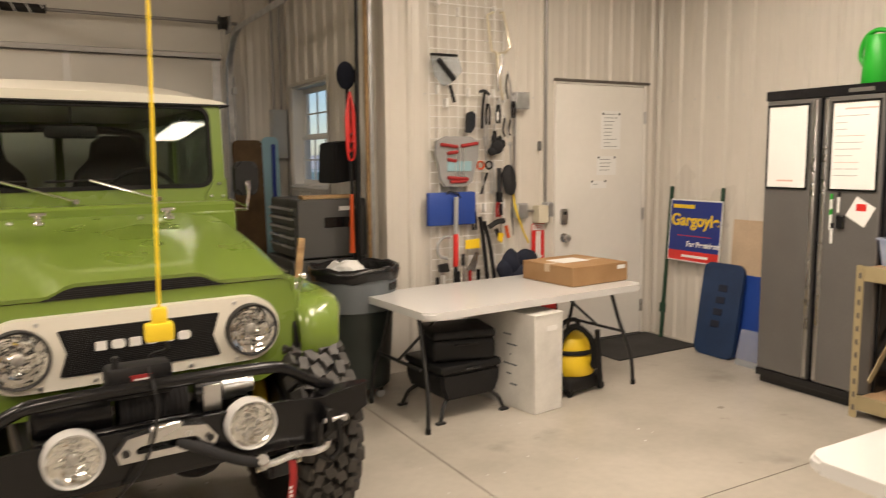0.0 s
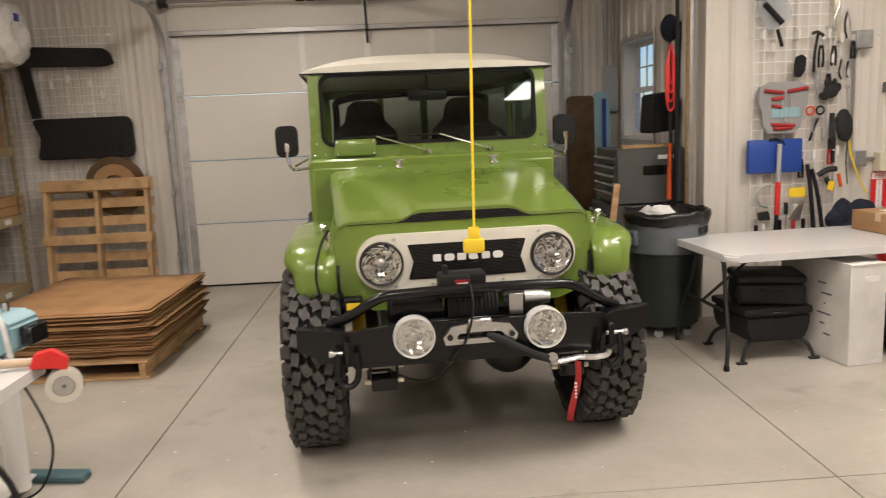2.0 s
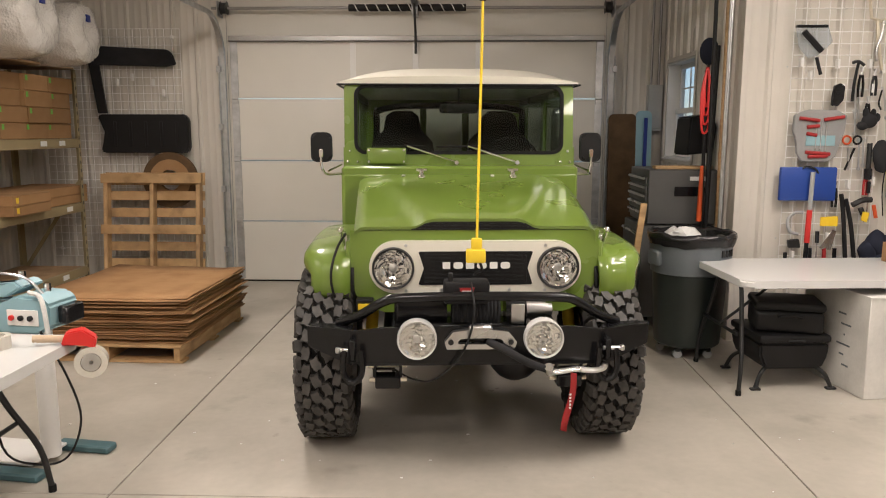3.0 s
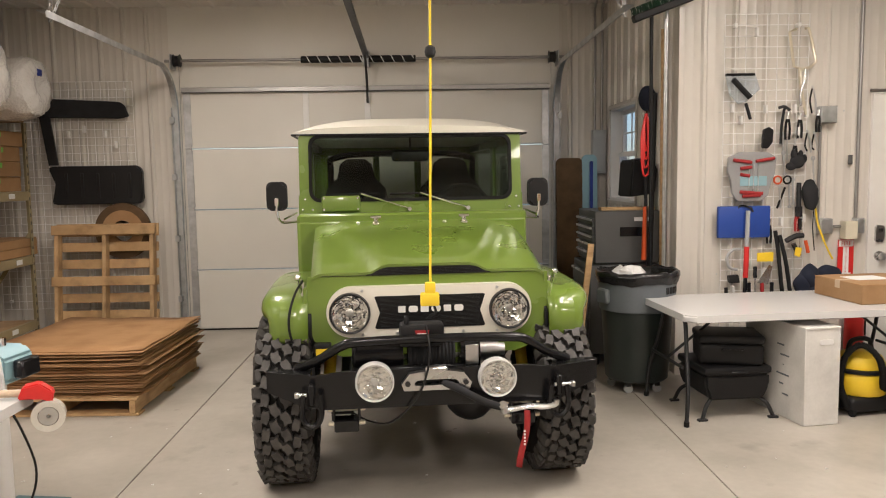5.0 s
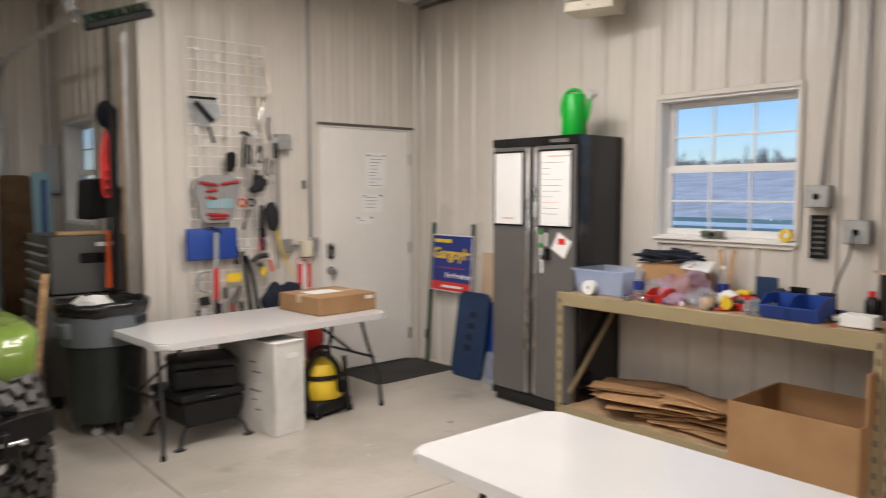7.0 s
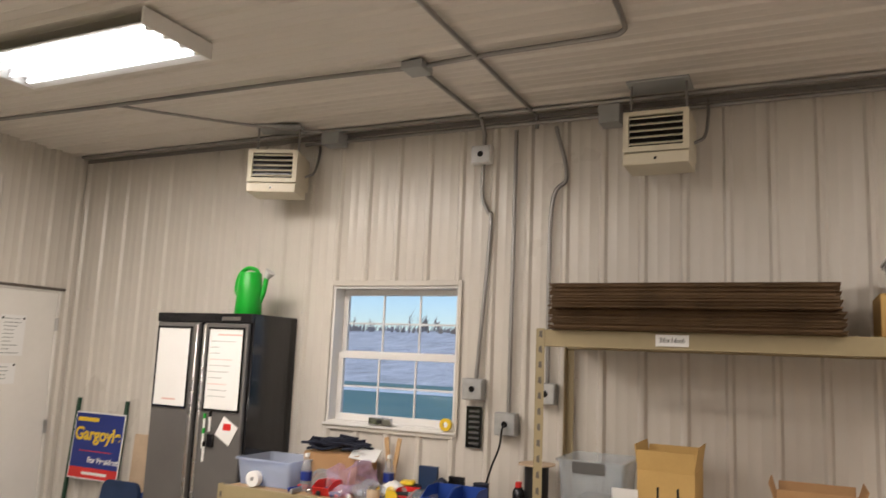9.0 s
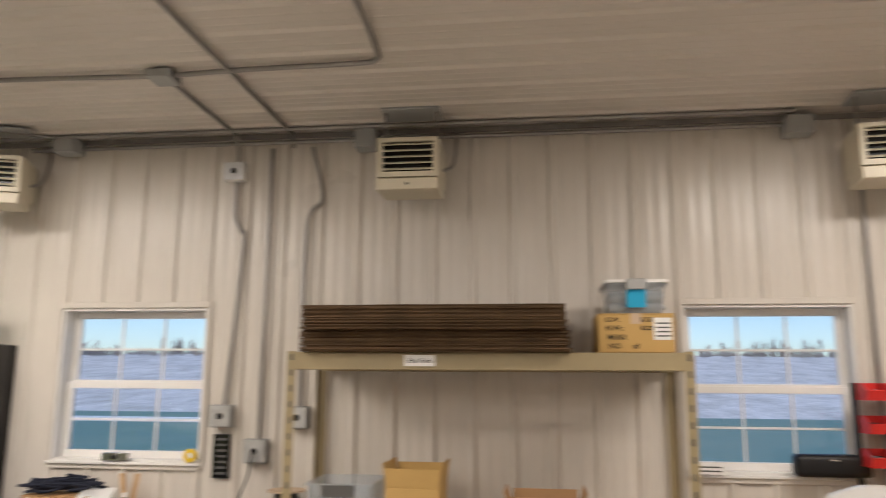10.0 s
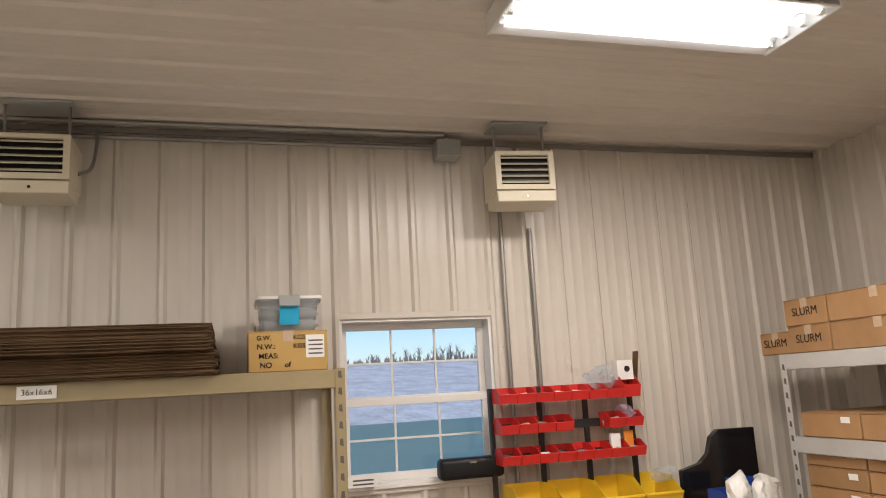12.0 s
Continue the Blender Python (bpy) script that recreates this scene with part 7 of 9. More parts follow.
    rr = random.Random(21)
    for z0, n, hh, y0, y1 in ((1.422, 4, 0.135, 5.0, 6.86),):
        for k in range(n):
            ys = [y0 + (y1 - y0) * i / 5 + rr.uniform(-0.03, 0.03) for i in range(6)]
            for a, b in zip(ys, ys[1:]):
                t, w, d, h = carton(-3.52, a + 0.004, z0 + hh * k, -2.98 + rr.uniform(-0.02, 0.02), b - 0.004, z0 + hh * (k + 1) - 0.002, "flat brown carton with a green sticker on the rack", tape=False, group="cartons on the rack")
                label_on(t, (w + 0.0005, -d + 0.02, h - 0.055), (w + 0.002, -d + 0.05, h - 0.012), "sticker", M["stickergreen"])
    for k in range(2):
        for a, b, dx in ((4.7, 5.6, 0.0), (5.61, 6.15, 0.14), (6.16, 7.05, 0.0)):
            t, w, d, h = carton(-3.5, a, 0.822 + 0.082 * k, -2.98 + dx, b, 0.822 + 0.082 * (k + 1) - 0.002, "long flat brown carton on the middle shelf", tape=False, group="cartons on the rack")
            label_on(t, (w + 0.0005, -d + 0.04, h - 0.06), (w + 0.002, -d + 0.075, h - 0.015), "sticker", M["yellow"])
    for y, z in ((6.3, 1.38), (6.6, 1.38), (6.65, 0.78), (6.5, 0.17)):
        bm = bmesh.new()
        bx(bm, (-2.9495, y - 0.05, z - 0.022), (-2.947, y + 0.05, z + 0.022))
        solo("shelf_tag", bm, M["paper"], "white paper tag on the shelf beam", "label", "shelf tags")


M["darkteal"] = surface("darkteal", (0.075, 0.15, 0.175), 0.45)
M["tapeclear"] = surface("tapeclear", (0.60, 0.57, 0.50), 0.2)
M["stickergreen"] = surface("stickergreen", (0.2, 0.6, 0.08), 0.6)
bay_wall()


# ---- heat sealer and tape by the near desk ----
def sealer():
    t = thing("heat_sealer", "teal foot-operated bag sealer on a white column", "heat sealer", (-1.22, 3.06, -0.0), -8)
    for s in (-1, 1):
        bm = bmesh.new()
        bx(bm, (-0.22 if s < 0 else -0.05, -0.06 + s * 0.16, 0), (0.17 + 0.06 * s, 0.02 + s * 0.16, 0.035), 0.008)
        part("base_foot", bm, M["darkteal"], t, "dark teal cast foot")
    box_part("pedal_plate", (-0.35, -0.13, 0.03), (0.02, 0.11, 0.045), M["trimwhite"], t, 0.004)
    bm = bmesh.new()
    cyl(bm, (0.02, 0, 0.03), (0.02, 0, 0.64), 0.042, n=20)
    part("column", bm, M["trimwhite"], t, "white steel column")
    bm = bmesh.new()
    prism(bm, [(-0.40, 0.62), (0.08, 0.62), (0.13, 0.65), (0.14, 0.75), (0.10, 0.785), (-0.02, 0.79), (-0.10, 0.74), (-0.40, 0.71)], -0.10, 0.10, XZ)
    bmesh.ops.bevel(bm, geom=bm.edges[:], offset=0.012, segments=2, affect="EDGES")
    part("head", bm, M["teal"], t, "pale teal painted head")
    bm = bmesh.new()
    prism(bm, [(-0.42, 0.755), (-0.08, 0.775), (0.0, 0.82), (-0.04, 0.845), (-0.14, 0.815), (-0.42, 0.79)], -0.075, 0.075, XZ)
    bmesh.ops.bevel(bm, geom=bm.edges[:], offset=0.008, segments=2, affect="EDGES")
    part("upper_jaw", bm, M["teal"], t)
    box_part("motor_end", (0.14, -0.05, 0.66), (0.19, 0.07, 0.74), M["cabblack"], t, 0.008)
    box_part("jaw_bar", (-0.41, -0.095, 0.722), (-0.13, -0.06, 0.738), M["chrome"], t, 0.003)
    box_part("control_panel", (-0.06, -0.106, 0.66), (0.09, -0.1005, 0.73), M["trimwhite"], t, 0.002)
    for k in range(3):
        bm = bmesh.new()
        cyl(bm, (-0.035 + 0.045 * k, -0.116, 0.695), (-0.035 + 0.045 * k, -0.106, 0.695), 0.012, n=12)
        part("dial", bm, M["cabblack"] if k else M["red"], t)
    for x, z in ((-0.07, 0.84), (-0.25, 0.80), (0.05, 0.79)):
        bm = bmesh.new()
        cyl(bm, (x, 0.02, z - 0.03), (x, 0.02, z + 0.035), 0.016, n=14)
        part("knob", bm, M["chrome"], t)
    bm = bmesh.new()
    tube(bm, smooth_path([(-0.35, -0.03, 0.80), (-0.20, -0.05, 0.87), (-0.02, -0.04, 0.86), (0.06, -0.02, 0.78)], 5), 0.007, 6)
    part("spring_lever", bm, M["steel"], t)
    bm = bmesh.new()
    tube(bm, smooth_path([(0.06, -0.11, 0.81), (0.12, -0.12, 0.79), (0.14, -0.12, 0.68), (0.14, -0.11, 0.54)], 5), 0.010, 8)
    part("clear_tube", bm, M["wrap"], t)
    bm = bmesh.new()
    tube(bm, smooth_path([(0.10, -0.11, 0.64), (0.20, -0.10, 0.45), (0.24, -0.08, 0.25), (0.18, -0.10, 0.08), (0.06, -0.14, 0.05), (-0.10, -0.15, 0.12), (-0.12, -0.15, 0.5)], 6), 0.005, 6)
    part("power_cable", bm, M["blackplastic"], t)
    t = thing("tape_gun", "red hand tape dispenser with a clear tape roll", "tape gun", (-0.86, 2.70, 0.66), 20)
    bm = bmesh.new()
    prism(bm, [(-0.05, 0.0), (0.04, 0.0), (0.07, -0.03), (0.08, 0.02), (0.03, 0.06), (-0.03, 0.05)], -0.03, 0.03, XZ)
    bmesh.ops.bevel(bm, geom=bm.edges[:], offset=0.006, segments=2, affect="EDGES")
    part("frame", bm, M["red"], t)
    bm = bmesh.new()
    lathe(bm, [(0.038, -0.025), (0.062, -0.025), (0.062, 0.025), (0.038, 0.025)], 28, Matrix.Translation((0.055, -0.01, -0.075)) @ Matrix.Rotation(radians(90), 4, "X"), closed=True)
    part("tape_roll", bm, M["tapeclear"], t, "roll of clear packing tape")
    bm = bmesh.new()
    lathe(bm, [(0.008, -0.022), (0.036, -0.022), (0.036, 0.022), (0.008, 0.022)], 20, Matrix.Translation((0.055, -0.01, -0.075)) @ Matrix.Rotation(radians(90), 4, "X"), closed=True)
    part("hub", bm, M["steel"], t)
    bm = bmesh.new()
    cyl(bm, (-0.03, 0, 0.02), (-0.15, 0, 0.03), 0.015, n=12)
    part("grip", bm, M["tan"], t)
    t = thing("tape_roll", "roll of clear packing tape lying on the desk", "tape", (-1.13, 2.62, 0.66))
    bm = bmesh.new()
    lathe(bm, [(0.036, 0.0), (0.055, 0.0), (0.055, 0.05), (0.036, 0.05)], 28, closed=True)
    part("roll", bm, M["tapeclear"], t)


sealer()

M["traygrey"] = surface("traygrey", (0.30, 0.30, 0.30), 0.35)
M["pinkbag"] = clear("pinkbag", (0.88, 0.74, 0.88), 0.15, alpha=0.2)
M["plasticclear"] = clear("plasticclear", (0.86, 0.9, 0.95), 0.12, alpha=0.16)
M["signcyan"] = surface("signcyan", (0.02, 0.35, 0.62), 0.6)
M["tanbox"] = surface("tanbox", (0.50, 0.33, 0.11), 0.8, vary=0.06, grain=90, patch=4)
M["cardprint"] = surface("cardprint", (0.24, 0.135, 0.055), 0.8)
M["purple"] = surface("purple", (0.10, 0.06, 0.30), 0.45)


# ---- unit heaters under the ceiling ----
def heater(x, y, z, rz, label):
    """Front face centre at x, y; z of its underside."""
    t = thing("unit_heater", label, "heater", (x, y, z), rz, "unit heaters")
    w, d, h = 0.165, 0.30, 0.285
    bm = bmesh.new()
    ring_plate(bm, rounded(0.33, 0.215, 0.006, 2, 0, 0.177), rounded(0.27, 0.165, 0.004, 2, 0, 0.18), 0.0, 0.03, XZ)
    part("front_frame", bm, M["heater"], t)
    bm = bmesh.new()
    bx(bm, (-w, 0.03, 0.06), (w, d, h), 0.005)
    part("case", bm, M["heater"], t)
    bm = bmesh.new()
    bx(bm, (-w, -0.004, 0.0), (w, d * 0.8, 0.062), 0.005)
    part("control_tray", bm, M["heater"], t)
    bm = bmesh.new()
    cyl(bm, (0.0, -0.006, 0.03), (0.0, 0.0, 0.03), 0.007, n=10)
    part("screw", bm, M["cabblack"], t)
    box_part("inner_back", (-0.136, 0.022, 0.097), (0.136, 0.029, 0.263), M["cabblack"], t, 0)
    for k in range(5):
        bm = bmesh.new()
        bx(bm, (-0.135, -0.016, -0.002), (0.135, 0.018, 0.002), 0.0, Matrix.Translation((0, 0.006, 0.112 + 0.034 * k)) @ Matrix.Rotation(radians(28), 4, "X"))
        part("louvre", bm, M["heater"], t)
    for s in (-1, 1):
        bm = bmesh.new()
        tube(bm, [(s * 0.14, 0.10, h), (s * 0.14, 0.10, CEIL - z - 0.015)], 0.008, 6)
        part("hanger_rod", bm, M["conduit"], t)
    box_part("mount_plate", (-0.16, 0.04, CEIL - z - 0.03), (0.16, 0.24, CEIL - z - 0.016), M["greybox"], t)
    bm = bmesh.new()
    tube(bm, smooth_path([(w, 0.2, 0.15), (w + 0.05, 0.25, 0.2), (w + 0.06, 0.32, 0.35), (w + 0.05, 0.34, CEIL - z - 0.06)], 5), 0.009, 8)
    part("flex_conduit", bm, M["conduit"], t)
    return t


heater(4.62, 0.555, 2.684, -90, "cream electric unit heater hung near the wall")
heater(4.66, 3.00, 2.684, -70, "cream electric unit heater angled over the cabinet")
heater(4.63, -1.87, 2.684, -96, "cream electric unit heater hung by the second window")


# ---- conduits and wall boxes ----
def pipe(label, pts, r=0.0125):
    bm = bmesh.new()
    tube(bm, pts, r, 10)
    t = solo("conduit", bm, M["conduit"], label, "conduit", "conduits")
    return t


EW, CZ = EAST - 0.035, CEIL - 0.03
pipe("grey conduit along the top of the wall", [(EAST - 0.15, -1.5, CZ), (EAST - 0.15, 5.1, CZ)])
pipe("grey conduit along the top of the wall", [(EW - 0.01, -1.6, 3.095), (EW - 0.01, 3.0, 3.095)])
pipe("grey conduit across the ceiling", [(0.9, 1.32, CZ), (EW - 0.02, 1.32, CZ), (EW, 1.32, 3.06)])
pipe("grey conduit across the ceiling", [(4.09, 1.66, CZ), (EW - 0.06, 1.66, CZ), (EW, 1.66, 3.05), (EW, 1.66, 2.96)])
pipe("grey conduit bent over the ceiling", smooth_path([(4.09, 1.66, CZ), (4.06, 1.25, CZ), (4.05, 0.72, CZ), (4.02, 0.60, CZ), (3.88, 0.57, CZ), (3.4, 0.56, CZ), (1.5, 0.56, CZ)], 5))
pipe("grey conduit along the ceiling", smooth_path([(4.09, 1.66, CZ), (4.05, 2.4, CZ), (4.02, 3.86, CZ), (3.98, 4.9, CZ)], 5))
pipe("grey conduit from the ceiling to the heater", smooth_path([(4.02, 3.75, CZ), (4.3, 3.5, CZ), (4.7, 3.1, CZ), (4.9, 2.8, CZ)], 5), 0.009)
pipe("grey conduit down to a switch box", smooth_path([(EW, 1.66, 2.88), (EW, 1.66, 2.66), (EW, 1.62, 2.56), (EW, 1.60, 2.45), (EW, 1.66, 1.55)], 6))
pipe("grey conduit down to an outlet box", [(EW, 1.45, 3.06), (EW, 1.45, 1.34)])
pipe("grey conduit down beside the rack", smooth_path([(EW, 1.20, 3.06), (EW, 1.13, 2.75), (EW, 1.22, 2.55), (EW, 1.22, 1.5)], 6))
pipe("grey conduit up past the parts bins", [(EW, -1.85, 1.0), (EW, -1.85, 3.06)])
pipe("grey conduit up past the parts bins", [(EW, -2.03, 1.0), (EW, -2.03, 2.62)])
pipe("grey conduit on the tool wall", [(3.88, NORTH - 0.035, 1.15), (3.88, NORTH - 0.035, CEIL - 0.02)])
pipe("grey conduit on the tool wall", [(3.60, NORTH - 0.03, 1.15), (3.60, NORTH - 0.03, 1.86)], 0.010)
pipe("grey conduit on the tool wall", [(3.66, NORTH - 0.03, 1.09), (3.86, NORTH - 0.03, 1.09)], 0.010)


def wall_box(label, lo, hi, mat="greybox", face="", name="electrical_box"):
    t = thing(name, label, "electrical box", group="electrical boxes")
    box_part("case", lo, hi, M[mat], t, 0.004)
    c = (Vector(lo) + Vector(hi)) / 2
    if face == "w":
        bm = bmesh.new()
        bx(bm, (lo[0] - 0.006, lo[1] + 0.005, lo[2] + 0.005), (lo[0] - 0.0005, hi[1] - 0.005, hi[2] - 0.005), 0.002)
        cv = part("cover", bm, M["galv"], t)
        bm = bmesh.new()
        cyl(bm, (lo[0] - 0.010, c.y, c.z), (lo[0] - 0.006, c.y, c.z), 0.018, n=16)
        part("socket", bm, M["cabblack"], cv)
    if face == "s":
        box_part("cover", (lo[0] + 0.004, lo[1] - 0.005, lo[2] + 0.004), (hi[0] - 0.004, lo[1] - 0.0005, hi[2] - 0.004), M["galv"], t, 0.002)
    return t


wall_box("grey junction box on the ceiling", (4.02, 1.60, CZ - 0.03), (4.15, 1.72, CEIL - 0.016))
wall_box("grey junction box by the ceiling", (4.90, 2.66, 3.05), (5.02, 2.80, 3.14))
wall_box("grey junction box beside the heater", (4.91, 0.80, 3.02), (5.03, 0.92, 3.14))
wall_box("grey junction box beside the heater", (4.91, -1.60, 3.02), (5.03, -1.46, 3.12))
wall_box("white thermostat box high on the wall", (4.98, 1.60, 2.86), (5.035, 1.73, 2.975), "trimwhite", "w", "thermostat")
wall_box("grey switch box on the wall", (4.975, 1.60, 1.43), (5.035, 1.73, 1.555), face="w")
wall_box("grey outlet box on the wall", (4.975, 1.39, 1.24), (5.035, 1.52, 1.37), face="w")
wall_box("grey outlet box behind the rack", (4.975, 1.16, 1.43), (5.035, 1.28, 1.55), face="w")
wall_box("grey junction box on the tool wall", (3.57, NORTH - 0.09, 1.84), (3.69, NORTH - 0.018, 1.96), face="s")
wall_box("grey outlet box on the tool wall", (3.595, NORTH - 0.08, 1.04), (3.69, NORTH - 0.018, 1.15), face="s")
wall_box("grey outlet box on the tool wall", (3.86, NORTH - 0.08, 1.04), (3.925, NORTH - 0.018, 1.15), face="s")
wall_box("small dark wall switch", (3.815, NORTH - 0.035, 1.54), (3.845, NORTH - 0.018, 1.61), "toolgrey")
wall_box("white dispenser above the extinguisher sign", (3.775, NORTH - 0.10, 1.00), (3.865, NORTH - 0.018, 1.13), "heater", name="dispenser")
t = thing("label_strip", "black label strip with pale print on the wall", "sign", (EAST - 0.022, 1.67, 1.15))
box_part("plate", (-0.004, -0.05, 0), (0.0, 0.05, 0.24), M["cabblack"], t, 0.001)
for k in range(7):
    box_part("print_bar", (-0.0052, -0.035, 0.02 + 0.031 * k), (-0.0042, 0.03, 0.033 + 0.031 * k), M["toolgrey"], t, 0)
t = thing("outlet_plug", "black plug and lead in the wall outlet", "plug", (4.94, 1.45, 1.26))
bm = bmesh.new()
tube(bm, smooth_path([(0.02, 0, 0.04), (-0.02, 0.0, 0.02), (-0.03, 0.01, -0.08), (-0.02, 0.06, -0.20), (-0.04, 0.10, -0.36)], 5), 0.006, 8)
part("lead", bm, M["blackplastic"], t)


# fire extinguisher and its sign
t = thing("fire_sign", "red and white fire extinguisher sign with an arrow", "sign", (3.822, NORTH - 0.022, 0.70))
box_part("board", (-0.06, -0.006, 0), (0.06, 0.0, 0.29), M["red"], t, 0.002)
box_part("white_band", (-0.022, -0.0075, 0.04), (0.022, -0.0062, 0.235), M["paper"], t, 0)
bm = bmesh.new()
prism(bm, [(-0.045, 0.045), (0.045, 0.045), (0.0, 0.005)], -0.0075, -0.0062, XZ)
part("arrow", bm, M["paper"], t)
box_part("head_band", (-0.055, -0.0075, 0.24), (0.055, -0.0062, 0.285), M["paper"], t, 0)
words("FIRE", 0.042, M["red"], t, facing(0, -0.0082, 0.262, 0))
for k, ch in enumerate("EXTINGUISHER"):
    words(ch, 0.018, M["red"], t, facing(0, -0.0082, 0.226 - 0.0155 * k, 0))
t = thing("fire_extinguisher", "red fire extinguisher hung under the sign", "fire extinguisher", (3.86, NORTH - 0.10, 0.17))
bm = bmesh.new()
lathe(bm, [(0.02, 0), (0.06, 0.004), (0.066, 0.02), (0.066, 0.30), (0.05, 0.35), (0.022, 0.37), (0.02, 0.39)], 28)
part("cylinder", bm, M["red"], t)
box_part("valve", (-0.02, -0.05, 0.39), (0.02, 0.04, 0.43), M["darksteel"], t, 0.004)
bm = bmesh.new()
tube(bm, smooth_path([(0.02, 0, 0.40), (0.07, -0.01, 0.36), (0.075, -0.01, 0.2), (0.07, -0.02, 0.12)], 5), 0.009, 8)
part("hose", bm, M["rubber"], t)
box_part("wall_bracket", (-0.02, 0.066, 0.12), (0.02, 0.085, 0.3), M["darksteel"], t)


# ---- tools on the wire grid ----
GY = NORTH - 0.06


def P(cx, cy, o=0.0):
    return (on_north_x(cx), GY - o, on_north_z(cy))


def flat_shape(name, pts, mat, label, category, thick=0.02, o=0.0, bev=0.004, group="hand tools on the grid"):
    bm = bmesh.new()
    prism(bm, [(on_north_x(a), on_north_z(b)) for a, b in pts], GY - o - thick, GY - o, XZ)
    if bev:
        bmesh.ops.bevel(bm, geom=bm.edges[:], offset=bev, segments=2, affect="EDGES")
    t = thing(name, label, category, (0, 0, 0), 0, group)
    part("body", bm, mat, t)
    return t


def rod_part(t, name, pts, r, mat, o=0.01, k=4):
    bm = bmesh.new()
    q = [P(a, b, o) for a, b in pts]
    tube(bm, smooth_path(q, k) if len(q) > 2 else q, r, 8)
    return part(name, bm, mat, t)


t = thing("locking_clamp", "large brass-coloured locking C-clamp hung on the grid", "clamp", group="hand tools on the grid")
rod_part(t, "jaw_frame", [(374, 66), (350, 76), (358, 130), (367, 188), (395, 197), (420, 190), (438, 173), (425, 110), (411, 63), (400, 66)], 0.0105, M["brass"], 0.02, 1)
rod_part(t, "handle", [(385, 195), (392, 250), (405, 320), (412, 345)], 0.011, M["brass"], 0.02)
rod_part(t, "lever", [(402, 196), (400, 235), (388, 280), (392, 318)], 0.009, M["steel"], 0.03)
for x0, cy0, cy1 in ((430, 250, 345), (418, 395, 470), (440, 400, 465)):
    t = thing("pliers", "steel locking pliers hung on the grid", "pliers", group="hand tools on the grid")
    rod_part(t, "grip", [(x0, cy0), (x0 + 12, cy0 + 45), (x0 + 14, cy1)], 0.007, M["steel"], 0.015)
    rod_part(t, "lever", [(x0, cy0 + 10), (x0 - 6, cy0 + 50), (x0 + 2, cy1 - 4)], 0.006, M["cabblack"], 0.015)
t = flat_shape("dustpan", [(147, 212), (240, 206), (258, 260), (215, 300), (190, 308), (160, 275)], M["plastic"], "clear hand dustpan with a black-handled brush", "dustpan", 0.025, 0.0)
box_part("lip", P(147, 216, 0.03), P(240, 208, 0.0), M["cabblack"], t, 0.002)
rod_part(t, "brush_handle", [(165, 228), (222, 288)], 0.020, M["blackplastic"], 0.045)
rod_part(t, "pan_handle", [(214, 305), (230, 358)], 0.012, M["blackplastic"], 0.015)
t = flat_shape("safety_goggles", [(272, 392), (290, 384), (304, 395), (302, 435), (286, 456), (268, 452), (270, 420)], M["cabblack"], "black safety glasses hung on the grid", "goggles", 0.03, 0.005)
rod_part(t, "temple", [(268, 455), (264, 425), (272, 392)], 0.004, M["cabblack"], 0.04)
t = thing("hammer", "small claw hammer with dark grip on the grid", "hammer", group="hand tools on the grid")
rod_part(t, "head", [(322, 322), (340, 318), (358, 330)], 0.011, M["darksteel"], 0.02)
rod_part(t, "handle", [(340, 322), (332, 380), (330, 440)], 0.010, M["blackplastic"], 0.02)
for x0 in (340, 352):
    t = thing("file_tool", "thin steel hand tool hung on the grid", "hand tool", group="hand tools on the grid")
    rod_part(t, "shaft", [(x0, 400), (x0 + 2, 495)], 0.007, M["steel"], 0.012)
# red T-handle set in a grey tray
t = flat_shape("hex_key_set", [(160, 482), (195, 466), (285, 466), (316, 484), (312, 540), (300, 560), (292, 610), (268, 628), (190, 628), (172, 600), (170, 560), (157, 530)], M["traygrey"], "grey tray holding red-handled hex keys", "hex key set", 0.035, 0.0)
for a, b in (((172, 492), (232, 500)), ((246, 497), (306, 488)), ((196, 520), (232, 516)), ((196, 598), (270, 604)), ((205, 612), (262, 610)), ((196, 540), (226, 545))):
    rod_part(t, "red_handle", [a, b], 0.012, M["strapred"], 0.045)
box_part("label", P(196, 578, 0.042), P(284, 546, 0.0355), M["teal"], t, 0.001)
for x0 in (225, 240, 255):
    rod_part(t, "key_shaft", [(x0, 505), (x0, 598)], 0.004, M["steel"], 0.04)
# work gloves, pouch, scissors
bm = bmesh.new()
for c, r in (((385, 500), (0.055, 0.03, 0.05)), ((365, 515), (0.04, 0.025, 0.03)), ((372, 475), (0.02, 0.02, 0.035)), ((395, 478), (0.018, 0.02, 0.035)), ((408, 490), (0.018, 0.02, 0.03))):
    ball(bm, P(*c, 0.03), r, 12, 8)
solo("work_gloves", bm, M["cloth"], "black work gloves hung on the grid", "gloves", "hand tools on the grid")
bm = bmesh.new()
ball(bm, P(428, 610, 0.04), (0.06, 0.035, 0.115), 18, 12)
for v in bm.verts:
    v.co += 0.01 * noise.noise_vector(v.co * 20) + Vector((0.10 * (on_north_z(610) - v.co.z), 0, 0))
t = solo("black_pouch", bm, M["cloth"], "black fabric pouch hung on the grid", "pouch", "hand tools on the grid")
t = thing("flashlight", "dark flashlight hung below the gloves", "flashlight", group="hand tools on the grid")
rod_part(t, "barrel", [(395, 570), (396, 650)], 0.017, M["darksteel"], 0.02)
rod_part(t, "lens_ring", [(396, 650), (397, 684)], 0.026, M["cabblack"], 0.02)
t = thing("scissors", "shears with orange and black handles on the grid", "scissors", group="hand tools on the grid")
